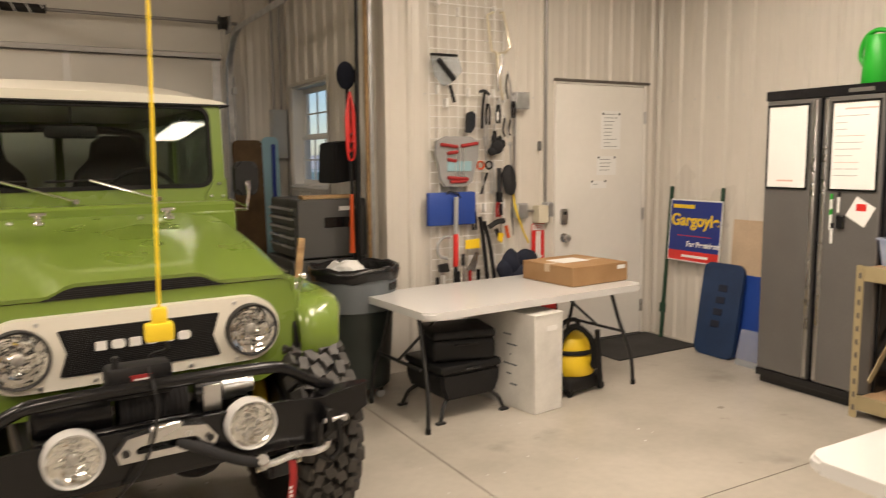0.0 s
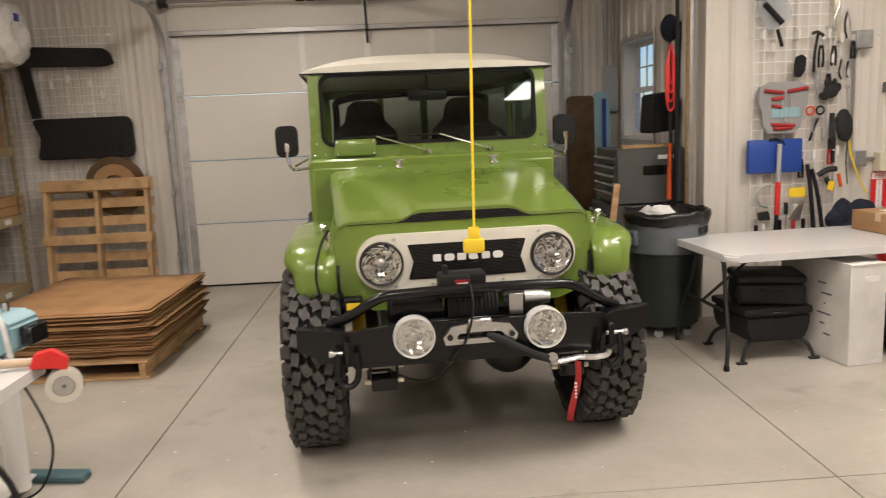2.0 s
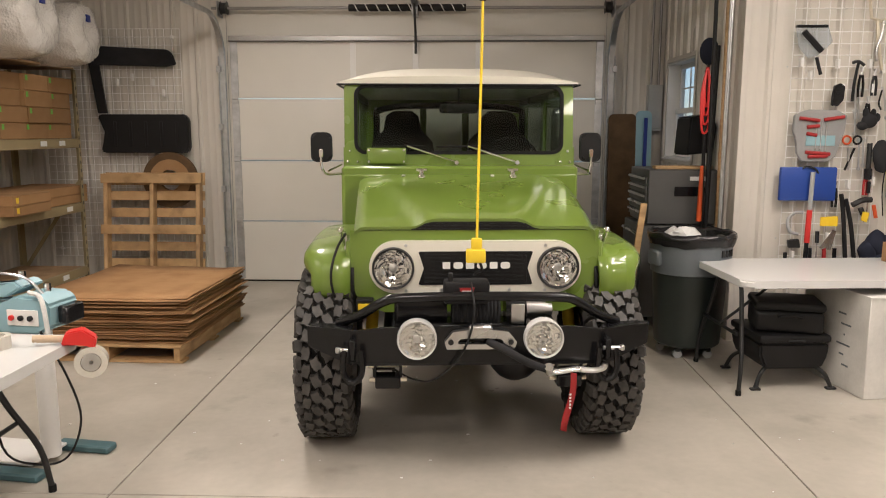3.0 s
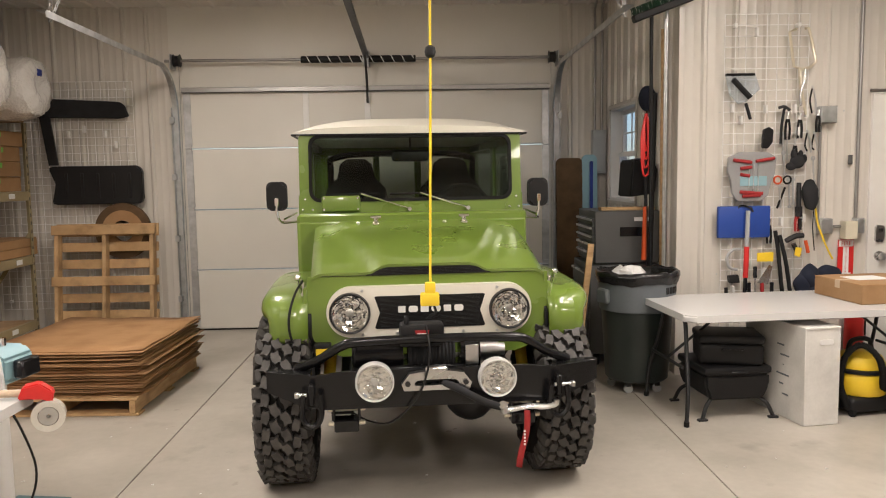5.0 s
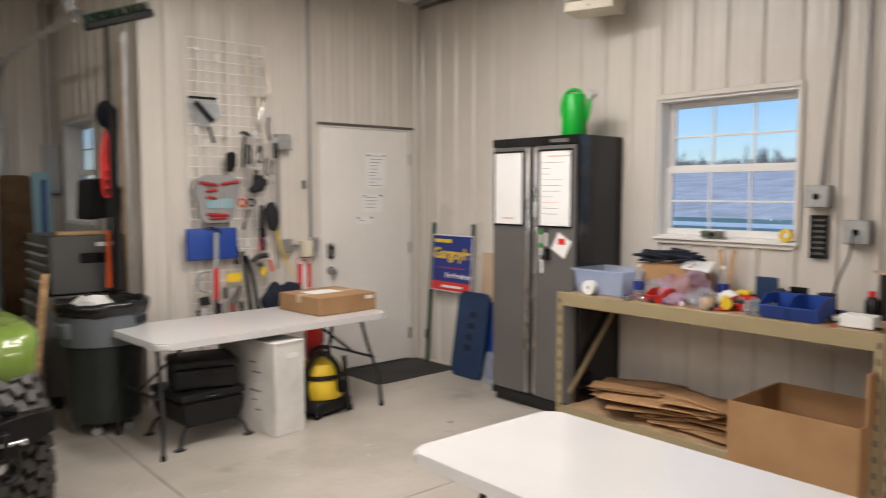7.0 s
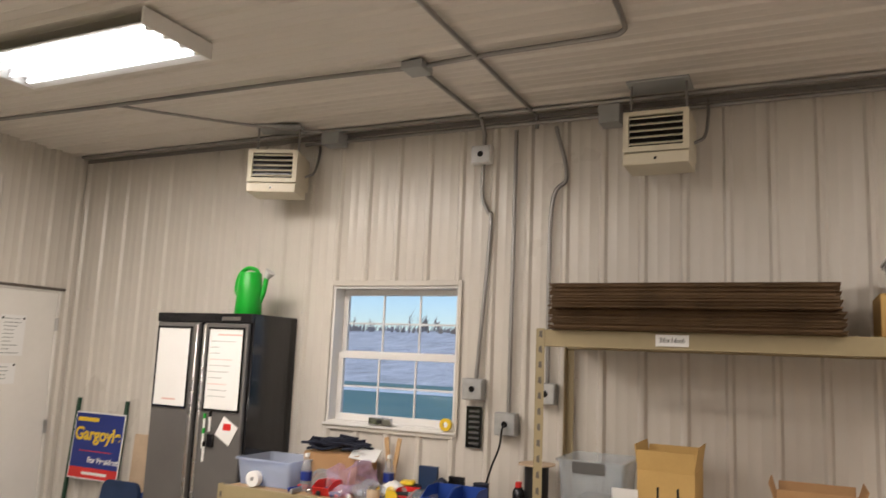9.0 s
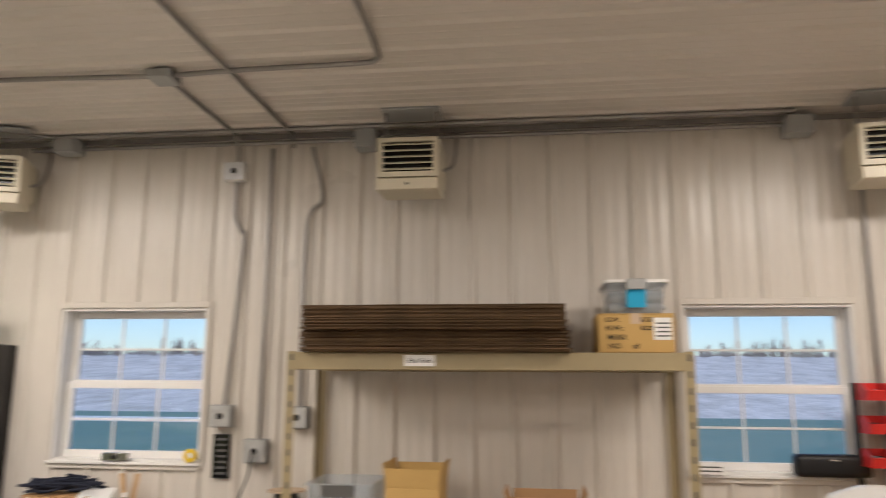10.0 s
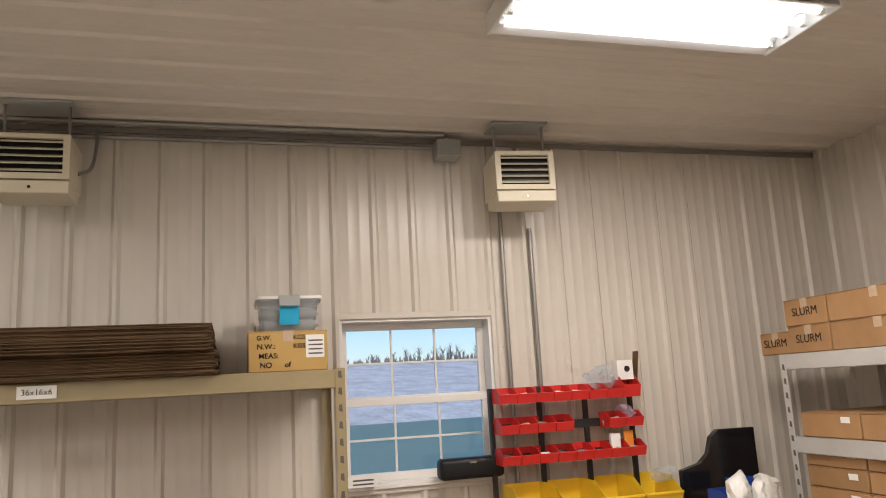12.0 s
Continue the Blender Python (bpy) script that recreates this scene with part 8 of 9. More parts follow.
for s, mat in ((-1, "orange"), (1, "cabblack")):
    bm = bmesh.new()
    lathe(bm, [(0.027 + 0.007 * math.cos(a), 0.007 * math.sin(a)) for a in [2 * math.pi * k / 6 for k in range(6)]], 18, Matrix.Translation(P(340 + s * 16, 560, 0.02)) @ Matrix.Rotation(radians(90), 4, "X"), closed=True)
    part("finger_loop", bm, M[mat], t)
    rod_part(t, "blade", [(340 + s * 9, 585), (330 - s * 6, 655)], 0.008, M["cabblack"] if s > 0 else M["steel"], 0.02)
t = thing("blue_case", "blue plastic tool case hung on the grid", "tool case", (on_north_x(214), GY, on_north_z(752)), group="hand tools on the grid")
bm = bmesh.new()
bx(bm, (-0.19, -0.04, 0), (0.19, -0.0205, 0.23), 0.01, None, 2)
part("front_shell", bm, M["blue"], t)
bm = bmesh.new()
bx(bm, (-0.19, -0.0195, 0), (0.19, 0.0, 0.23), 0.008, None, 2)
part("rear_shell", bm, M["blue"], t)
bm = bmesh.new()
tube(bm, smooth_path([(-0.05, -0.03, 0.21), (-0.03, -0.05, 0.235), (0.03, -0.05, 0.22), (0.06, -0.04, 0.19)], 4), 0.007, 6)
part("carry_strap", bm, M["cabblack"], t)
t = thing("axe", "hatchet with a grey and red handle on the grid", "axe", group="hand tools on the grid")
rod_part(t, "neck", [(219, 660), (217, 780)], 0.016, M["greybox"], 0.07)
rod_part(t, "grip", [(217, 780), (215, 885)], 0.019, M["red"], 0.07)
rod_part(t, "tail", [(215, 885), (213, 955)], 0.015, M["cabblack"], 0.07)
t = thing("bow_saw", "grey hacksaw hung on the grid", "saw", group="hand tools on the grid")
rod_part(t, "bow", [(205, 790), (180, 792), (160, 815), (168, 850), (195, 860)], 0.011, M["greybox"], 0.03)
t = flat_shape("pruning_saw", [(165, 880), (200, 876), (206, 905), (170, 905)], M["darksteel"], "dark saw handle hung on the grid", "saw", 0.03)
t = flat_shape("putty_knife", [(262, 905), (300, 845), (312, 850), (298, 912)], M["steel"], "wide steel scraper hung on the grid", "scraper", 0.006, 0.03, 0.0015)
t = flat_shape("yellow_tag", [(255, 803), (308, 800), (308, 832), (255, 832)], M["yellow"], "yellow tag on a hanging tool", "tag", 0.012, 0.05, 0.002)
t = thing("bolt_cutter", "black-handled bolt cutter hung on the grid", "bolt cutter", group="hand tools on the grid")
rod_part(t, "handle", [(318, 730), (330, 800), (348, 950)], 0.015, M["blackplastic"], 0.03)
rod_part(t, "handle", [(330, 745), (352, 830), (372, 950)], 0.015, M["blackplastic"], 0.045)
t = thing("caulk_gun", "dark sealant gun with an orange grip on the grid", "caulk gun", group="hand tools on the grid")
rod_part(t, "frame", [(355, 765), (385, 750), (412, 748)], 0.020, M["darksteel"], 0.03)
rod_part(t, "grip", [(420, 765), (430, 806)], 0.013, M["orange"], 0.03)
rod_part(t, "barrel", [(380, 775), (400, 815)], 0.018, M["cabblack"], 0.03)
t = flat_shape("yellow_label", [(382, 785), (402, 788), (395, 820), (378, 812)], M["yellow"], "yellow sticker on the hanging sealant gun", "sticker", 0.01, 0.055, 0.001)
t = thing("yellow_rope", "yellow cord and thin cable hung on the grid", "cord", group="hand tools on the grid")
rod_part(t, "yellow_cord", [(452, 655), (462, 710), (490, 780), (515, 830)], 0.007, M["cordyellow"], 0.02)
rod_part(t, "thin_cable", [(448, 640), (445, 720), (453, 800)], 0.004, M["cabblack"], 0.02)
bm = bmesh.new()
for c, r in (((430, 885), (0.07, 0.05, 0.09)), ((490, 880), (0.09, 0.06, 0.075)), ((405, 915), (0.05, 0.05, 0.09)), ((470, 925), (0.12, 0.06, 0.06))):
    ball(bm, P(*c, 0.06), r, 18, 12)
for v in bm.verts:
    v.co += 0.022 * noise.noise_vector(v.co * 11)
solo("navy_jacket", bm, M["navy"], "crumpled navy jacket hung on the grid", "jacket", "hand tools on the grid")
def small_pliers(cx, cy, grip, size=1.0):
    t = thing("pliers", "steel pliers with dark dipped grips on the grid", "pliers", group="hand tools on the grid")
    for q in (-1, 1):
        rod_part(t, "jaw", [(cx - q * 4 * size, cy), (cx + q * 2 * size, cy + 22 * size)], 0.007, M["steel"], 0.02)
        rod_part(t, "grip", [(cx + q * 3 * size, cy + 24 * size), (cx + q * 7 * size, cy + 55 * size), (cx + q * 6 * size, cy + 92 * size)], 0.0085, M[grip], 0.02)


def screwdriver(cx, cy, grip, long_=70):
    t = thing("screwdriver", "screwdriver with a moulded grip hung on the grid", "screwdriver", group="hand tools on the grid")
    rod_part(t, "grip", [(cx, cy), (cx + 1, cy + 38)], 0.014, M[grip], 0.025)
    rod_part(t, "shaft", [(cx + 1, cy + 38), (cx + 2, cy + 38 + long_)], 0.004, M["steel"], 0.025)


def spanner(cx, cy, long_):
    t = thing("spanner", "plated combination spanner hung on the grid", "spanner", group="hand tools on the grid")
    rod_part(t, "shank", [(cx, cy), (cx + 5, cy + long_)], 0.006, M["galv"], 0.015)
    for z, r in ((cy, 0.016), (cy + long_, 0.013)):
        bm = bmesh.new()
        lathe(bm, [(r, -0.004), (r, 0.004), (r * 0.5, 0.004), (r * 0.5, -0.004)], 12, Matrix.Translation(P(cx + (5 if z > cy else 0), z, 0.015)) @ Matrix.Rotation(radians(90), 4, "X"), closed=True)
        part("ring_end", bm, M["galv"], t)


for cx, cy, grip, size in ((352, 335, "cabblack", 1.0), (452, 330, "cabblack", 0.8), (392, 340, "blackplastic", 0.9), (378, 425, "cabblack", 0.9), (300, 690, "cabblack", 0.9), (392, 660, "strapred", 0.8)):
    small_pliers(cx, cy, grip, size)
for cx, cy, grip in ((255, 850, "cabblack"), (280, 905, "strapred"), (312, 905, "cabblack"), (160, 920, "blackplastic"), (236, 905, "cabblack"), (400, 690, "cabblack")):
    screwdriver(cx, cy, grip)
for cx, cy, long_ in ((362, 560, 90), (374, 560, 80), (342, 470, 70), (440, 490, 75)):
    spanner(cx, cy, long_)
rr = random.Random(8)
for cx, cy in ((245, 75), (280, 325), (375, 325), (388, 400), (200, 360), (170, 320), (300, 400), (415, 340), (415, 690), (290, 870), (340, 700), (185, 930)):
    bm = bmesh.new()
    p = P(cx, cy, 0.0)
    bx(bm, (p[0] - 0.009, p[1] - 0.03, p[2] - 0.03), (p[0] + 0.009, p[1] + 0.01, p[2] + 0.03), 0.003)
    solo("grid_hook", bm, M["trimwhite"], "white plastic hook on the grid panel", "hook", "grid hooks")


# ---- the workbench ----
BZ = 0.874
tub = open_tub("storage_tub", "translucent blue storage tub of odds and ends", "tub", (0.42, 0.36, 0.155), (4.70, 2.80, BZ), M["bluetub"], rz=90)
bm = bmesh.new()
rr = random.Random(5)
for k in range(16):
    bx(bm, (-0.03, -0.02, -0.02), (0.03, 0.03, 0.02), 0.006, Matrix.Translation((rr.uniform(-0.14, 0.14), rr.uniform(-0.11, 0.11), 0.03 + 0.06 * rr.random())) @ Euler((rr.random(), rr.random(), rr.random() * 6)).to_matrix().to_4x4())
tagged(part("tub_contents", bm, M["greybox"], tub), kind="stuff")
t = thing("paper_reel", "small white paper reel on the tub", "reel", (4.50, 2.83, BZ))
bm = bmesh.new()
lathe(bm, [(0.012, -0.02), (0.045, -0.02), (0.045, 0.02), (0.012, 0.02)], 24, Matrix.Translation((-0.0, 0, 0.046)) @ Matrix.Rotation(radians(90), 4, "Y"), closed=True)
part("reel", bm, M["paper"], t)
carton(4.74, 2.28, BZ, 4.98, 2.66, BZ + 0.20, "open tan carton of cables on the bench", tape=False)
bm = bmesh.new()
for k in range(12):
    p = [(4.86 + rr.uniform(-0.14, 0.14), 2.47 + rr.uniform(-0.2, 0.2), BZ + 0.215 + rr.uniform(0, 0.07)) for _ in range(5)]
    tube(bm, smooth_path(p, 5), 0.008, 6)
solo("cable_heap", bm, M["navy"], "heap of dark cables and straps on a carton", "cables", kind="stuff")
bm = bmesh.new()
bx(bm, (-0.11, -0.08, 0), (0.11, 0.08, 0.003), 0, pose(4.83, 2.28, BZ + 0.205, 8, -12, 20))
solo("paper_sheet", bm, M["paper"], "white folded paper on the carton", "paper")


def bag(x, y, z, sx, sy, sz, mat, label, seed):
    bm = bmesh.new()
    bmesh.ops.create_icosphere(bm, subdivisions=4, radius=1.0, matrix=Matrix.Diagonal((sx, sy, sz, 1)))
    for v in bm.verts:
        v.co += min(sx, sy, sz) * (0.75 * noise.noise_vector(v.co * 9 + Vector((seed, 0, 0))) + 0.35 * noise.noise_vector(v.co * 26 + Vector((0, seed, 0))))
        v.co.z = max(v.co.z, -sz * 0.8)
    return solo("plastic_bag", bm, mat, label, "plastic bag", at=(x, y, z + sz * 0.8), smooth=25)


bag(4.72, 2.28, BZ, 0.12, 0.13, 0.085, M["pinkbag"], "clear pink plastic bag on the bench", 1.0)
bag(4.62, 2.12, BZ, 0.08, 0.08, 0.05, M["plasticclear"], "crumpled clear plastic bag on the bench", 5.0)
bag(4.60, 1.78, BZ, 0.10, 0.09, 0.04, M["plasticclear"], "small clear parts bag on the bench", 9.0)


def bottle(x, y, z):
    t = thing("water_bottle", "clear plastic water bottle with a blue label", "bottle", (x, y, z), group="water bottles")
    bm = bmesh.new()
    lathe(bm, [(0.028, 0), (0.032, 0.01), (0.031, 0.06), (0.032, 0.12), (0.028, 0.15), (0.013, 0.185), (0.012, 0.195)], 20)
    part("body", bm, M["plastic"], t)
    bm = bmesh.new()
    lathe(bm, [(0.0325, 0.06), (0.0328, 0.062), (0.0328, 0.108), (0.0325, 0.11)], 20)
    part("label", bm, M["signblue"], t)
    bm = bmesh.new()
    cyl(bm, (0, 0, 0.193), (0, 0, 0.212), 0.014, n=14)
    part("cap", bm, M["paper"], t)


bottle(4.58, 2.52, BZ)
bottle(4.84, 2.12, BZ)


def stack_bin(x, y, z, w, d, h, mat, label, rz=-90, group="", tilt=0):
    """An open-fronted hanging parts bin; its front looks along -y before turning."""
    t = thing("parts_bin", label, "parts bin", (x, y, z), rz, group)
    k = 0.003
    bm = bmesh.new()
    side = [(-d / 2, h * 0.35), (-d / 2 + d * 0.08, 0.0), (d / 2, 0.0), (d / 2, h), (-d * 0.12, h), (-d / 2 - d * 0.06, h * 0.55)]
    prism(bm, side, -w / 2, -w / 2 + k, YZ)
    prism(bm, side, w / 2 - k, w / 2, YZ)
    bx(bm, (-w / 2 + k, -d / 2 + d * 0.08, 0), (w / 2 - k, d / 2, k))
    bx(bm, (-w / 2 + k, d / 2 - k, k), (w / 2 - k, d / 2, h))
    prism(bm, [(-d / 2 - d * 0.06, h * 0.55), (-d / 2, h * 0.35), (-d / 2 + d * 0.08, 0.0), (-d / 2 + d * 0.08 + k, k), (-d / 2 + k, h * 0.35), (-d / 2 - d * 0.06 + k, h * 0.55)], -w / 2 + k, w / 2 - k, YZ)
    part("shell", bm, mat, t, smooth=20)
    bm = bmesh.new()
    bx(bm, (-w / 2 - 0.002, -d / 2 - d * 0.07, h * 0.53), (w / 2 + 0.002, -d / 2 - d * 0.04, h * 0.6), 0.002)
    part("rim", bm, mat, t)
    return t


for y in (1.66, 1.51):
    stack_bin(4.60, y, BZ, 0.145, 0.20, 0.115, M["blue"], "blue plastic parts bin on the bench", group="blue parts bins")
stack_bin(4.58, 2.37, BZ, 0.11, 0.14, 0.075, M["red"], "small red plastic parts bin on the bench")
stack_bin(4.66, 1.90, BZ, 0.10, 0.13, 0.07, M["red"], "small red plastic parts bin on the bench")
t = thing("power_drill", "black and yellow cordless tool lying on the bench", "power tool", (4.62, 1.98, BZ), 30)
bm = bmesh.new()
cyl(bm, (-0.09, 0, 0.04), (0.06, 0, 0.04), 0.032, 0.028, 18)
part("motor_body", bm, M["yellow"], t)
bm = bmesh.new()
cyl(bm, (0.06, 0, 0.04), (0.12, 0, 0.04), 0.024, 0.016, 16)
part("chuck", bm, M["darksteel"], t)
bm = bmesh.new()
bx(bm, (-0.06, -0.14, 0.012), (-0.01, -0.02, 0.055), 0.012, None, 2)
part("grip", bm, M["blackplastic"], t)
box_part("battery", (-0.08, -0.20, 0.0), (0.02, -0.135, 0.065), M["blackplastic"], t, 0.008)
t = thing("glass_jar", "small glass jar of dark parts on the bench", "jar", (4.53, 2.04, BZ))
bm = bmesh.new()
lathe(bm, [(0.03, 0), (0.036, 0.008), (0.036, 0.06), (0.03, 0.07)], 20)
part("jar", bm, M["tan"], t)
bm = bmesh.new()
cyl(bm, (0, 0, 0.07), (0, 0, 0.085), 0.032, n=20)
part("lid", bm, M["steel"], t)
t = thing("spray_can", "black and red spray can on the bench", "spray can", (4.80, 1.30, BZ))
bm = bmesh.new()
lathe(bm, [(0.03, 0), (0.033, 0.005), (0.033, 0.10), (0.02, 0.12), (0.012, 0.125)], 20)
part("can", bm, M["cabblack"], t)
bm = bmesh.new()
cyl(bm, (0, 0, 0.122), (0, 0, 0.15), 0.018, n=16)
part("cap", bm, M["red"], t)
t = thing("small_box", "small white carton on the bench", "box", (4.58, 1.27, BZ))
box_part("body", (-0.05, -0.075, 0), (0.05, 0.075, 0.06), M["paper"], t, 0.003)
t = thing("tin_can", "dark round tin on the bench", "tin", (4.88, 1.55, BZ))
bm = bmesh.new()
lathe(bm, [(0.03, 0), (0.045, 0.003), (0.045, 0.10), (0.047, 0.105), (0.03, 0.108)], 22)
part("can", bm, M["navy"], t)
t = thing("blue_folder", "dark blue folder standing against the wall", "folder", (4.96, 1.92, BZ))
box_part("cover", (-0.01, -0.06, 0), (0.02, 0.06, 0.155), M["darkblue"], t, 0.003)
t = thing("wood_stick", "pale wooden sticks leaning on the wall", "stick", (4.99, 2.18, BZ))
for s in (-1, 1):
    bm = bmesh.new()
    bx(bm, (-0.012, -0.014, 0), (0.0, 0.014, 0.30), 0.002, pose(0, 0, 0, s * 9, 0, 0))
    part("stick", bm, M["pineflat"], t)
rr = random.Random(31)
for k in range(96):
    x, y = rr.uniform(4.49, 4.9), rr.uniform(1.2, 2.62)
    nm, mat = rr.choice((("wrench", "steel"), ("pen", "cabblack"), ("fitting", "darksteel"), ("clip", "red"), ("cable_tie", "paper"), ("bolt", "galv"), ("marker", "signblue")))
    bm = bmesh.new()
    ln = rr.uniform(0.02, 0.10)
    bx(bm, (-ln / 2, -0.009, 0), (ln / 2, 0.009, rr.uniform(0.008, 0.028)), 0.003, pose(0, 0, 0, 0, 0, rr.uniform(0, 180)))
    solo(nm, bm, M[mat], "small loose %s among the clutter on the bench" % nm.replace("_", " "), nm.replace("_", " "), "bench clutter", at=(x, y, BZ))
for k, (x, y, sx, sy, sz, mt, lab) in enumerate(((4.66, 2.48, 0.07, 0.09, 0.07, "plasticclear", "clear bag of blue parts on the bench"), (4.55, 2.26, 0.05, 0.06, 0.035, "pinkbag", "small pink parts bag on the bench"),
                                                 (4.74, 2.02, 0.07, 0.08, 0.05, "wrap", "crumpled white packing on the bench"), (4.84, 1.78, 0.06, 0.07, 0.05, "navy", "dark cloth bundle on the bench"))):
    bag(x, y, BZ, sx, sy, sz, M[mt], lab, 40.0 + 3 * k)
t = thing("charger", "black battery charger with a coiled lead on the bench", "charger", (4.82, 1.98, BZ), 15)
box_part("body", (-0.06, -0.07, 0), (0.06, 0.07, 0.06), M["blackplastic"], t, 0.01)
box_part("dock", (-0.04, -0.04, 0.0605), (0.04, 0.04, 0.085), M["yellow"], t, 0.006)
t = thing("pegged_bracket", "dark angled tool leaning on the wall by the bench", "bracket", (4.93, 1.72, BZ), 0)
box_part("plate", (-0.01, -0.05, 0), (0.01, 0.05, 0.12), M["cabblack"], t, 0.004)
box_part("foot", (-0.06, -0.05, 0), (-0.0105, 0.05, 0.012), M["cabblack"], t, 0.003)
t = thing("window_device", "small metal latch plate on the window sill", "latch", (EAST - 0.03, 2.30, 1.233))
box_part("plate", (-0.015, -0.08, 0), (0.012, 0.08, 0.045), M["steel"], t, 0.004)
box_part("knob", (-0.024, -0.02, 0.012), (-0.0155, 0.02, 0.034), M["darksteel"], t, 0.003)
t = thing("yellow_tape_roll", "small roll of yellow tape on the window sill", "tape", (EAST - 0.03, 1.85, 1.27))
bm = bmesh.new()
lathe(bm, [(0.018, -0.01), (0.038, -0.01), (0.038, 0.01), (0.018, 0.01)], 22, Matrix.Rotation(radians(90), 4, "Y"), closed=True)
part("roll", bm, M["yellow"], t)
# flattened cartons on the low shelf
rr = random.Random(17)
for k in range(22):
    bm = bmesh.new()
    w, d = rr.uniform(0.07, 0.20), rr.uniform(0.15, 0.36)
    sheet(bm, [[(w * u, d * v, 0.014 * noise.noise((u * 1.3, v * 1.3, k * 2.2))) for u in (-1, -0.5, 0, 0.5, 1)] for v in (-1, -0.5, 0, 0.5, 1)])
    ob = solo("flat_carton", bm, M["card"], "flattened brown carton piled on the low shelf", "cardboard", "flattened cartons", at=(4.74 + rr.uniform(-0.05, 0.05), 2.42 + rr.uniform(-0.34, 0.26), 0.142 + 0.0075 * k), rz=rr.uniform(-32, 32))
    md = ob.modifiers.new("thick", "SOLIDIFY")
    md.thickness, md.offset = 0.005, 1.0


def open_carton(x0, y0, z0, x1, y1, z1, label, flaps=True, mat=None, rz=0, tilt=0.6):
    cx, cy = (x0 + x1) / 2, (y0 + y1) / 2
    t = thing("open_carton", label, "carton", (cx, cy, z0), rz)
    w, d, h, k = (x1 - x0) / 2, (y1 - y0) / 2, z1 - z0, 0.006
    for a, b in (((-w, -d, 0), (w, d, k)), ((-w, -d, k), (-w + k, d, h)), ((w - k, -d, k), (w, d, h)), ((-w + k, -d, k), (w - k, -d + k, h)), ((-w + k, d - k, k), (w - k, d, h))):
        box_part("panel", a, b, mat or M["card"], t, 0.001)
    if flaps:
        fl = min(w, d) * 0.9
        for s in (-1, 1):
            bm = bmesh.new()
            bx(bm, (-w, -k / 2, 0), (w, k / 2, fl), 0.001, Matrix.Translation((0, s * (d - k), h)) @ Matrix.Rotation(-s * tilt, 4, "X"))
            part("flap", bm, mat or M["card"], t)
            bm = bmesh.new()
            bx(bm, (-k / 2, -d, 0), (k / 2, d, fl * 0.8), 0.001, Matrix.Translation((s * (w - k), 0, h)) @ Matrix.Rotation(s * tilt * 0.8, 4, "Y"))
            part("flap", bm, mat or M["card"], t)
    return t


open_carton(4.34, 1.16, 0.132, 4.90, 1.80, 0.45, "large open brown carton on the low shelf", flaps=False)
bm = bmesh.new()
bx(bm, (4.36, 1.14, 0.452), (4.95, 1.152, 0.70), 0.001)
solo("carton_flap", bm, M["card"], "raised flap of the large open carton", "cardboard")


# ---- the tall rack: tubs, cartons, flat boxes ----
def flat_pile(x0, x1, y0, y1, z, n, h, seed, label):
    rr = random.Random(seed)
    t = thing("flat_box_pile", label, "cardboard pile", (0, 0, 0))
    for k in range(n):
        bm = bmesh.new()
        a, b = y0 + rr.uniform(-0.015, 0.015), y1 + rr.uniform(-0.015, 0.015)
        xf = x0 + rr.uniform(-0.012, 0.012)
        rows = [[(x, a + (b - a) * i / 10, z + h * k + 0.0035 * noise.noise((i * 0.4, k * 1.7, x * 3))) for i in range(11)] for x in (xf, (xf + x1) / 2, x1)]
        sheet(bm, rows)
        ob = part("flat_box", bm, M["carddark"], t)
        md = ob.modifiers.new("thick", "SOLIDIFY")
        md.thickness, md.offset = h * 0.93, 1.0


flat_pile(4.40, 4.98, -0.26, 1.02, 1.832, 22, 0.0047, 1, "lower pile of long flattened brown boxes on the rack")
flat_pile(4.34, 4.95, -0.24, 1.0, 1.937, 24, 0.0047, 2, "upper pile of long flattened brown boxes on the rack")
t, w, d, h = carton(4.52, -0.76, 1.832, 4.90, -0.40, 2.018, "tan carton with printed weight marks on the rack", mat=M["tanbox"])
for text, y, z, size in (("G.W.", 0.11, 0.155, 0.030), ("KGS", -0.05, 0.155, 0.030), ("N.W.:", 0.10, 0.115, 0.034), ("KGS", -0.05, 0.115, 0.030), ("MEAS:", 0.09, 0.072, 0.034), ("NO      of", 0.06, 0.03, 0.034)):
    words(text, size, M["cabblack"], t, facing(-w - 0.0006, y, z, -90), bold=0.0006)
label_on(t, (-w - 0.0016, -d + 0.015, 0.06), (-w - 0.0004, -d + 0.10, 0.165))
for k in range(4):
    label_on(t, (-w - 0.0022, -d + 0.022, 0.075 + 0.02 * k), (-w - 0.0017, -d + 0.088, 0.082 + 0.02 * k), "print_bar", M["toolgrey"])
t = open_tub("clear_tub", "clear lidded tub of bottles with a blue label", "tub", (0.34, 0.30, 0.15), (4.72, -0.59, 2.02), M["plastic"], rz=0)
bm = bmesh.new()
prism(bm, rounded(0.35, 0.31, 0.03, 4), 0.151, 0.165)
part("lid", bm, M["trimwhite"], t, "white plastic lid")
box_part("clasp", (-0.186, -0.05, 0.115), (-0.176, 0.05, 0.168), M["greybox"], t, 0.004, "grey plastic clasp")
for s in (-0.10, 0.0, 0.10):
    for q in (-1, 0, 1):
        for k in range(2):
            bm = bmesh.new()
            lathe(bm, [(0.008, -0.045), (0.022, -0.04), (0.024, 0.02), (0.012, 0.04), (0.01, 0.05)], 12, Matrix.Translation((s, 0.09 * q, 0.035 + 0.055 * k)) @ Matrix.Rotation(radians(90), 4, "X"))
            part("stored_bottle", bm, M["greybox"], t)
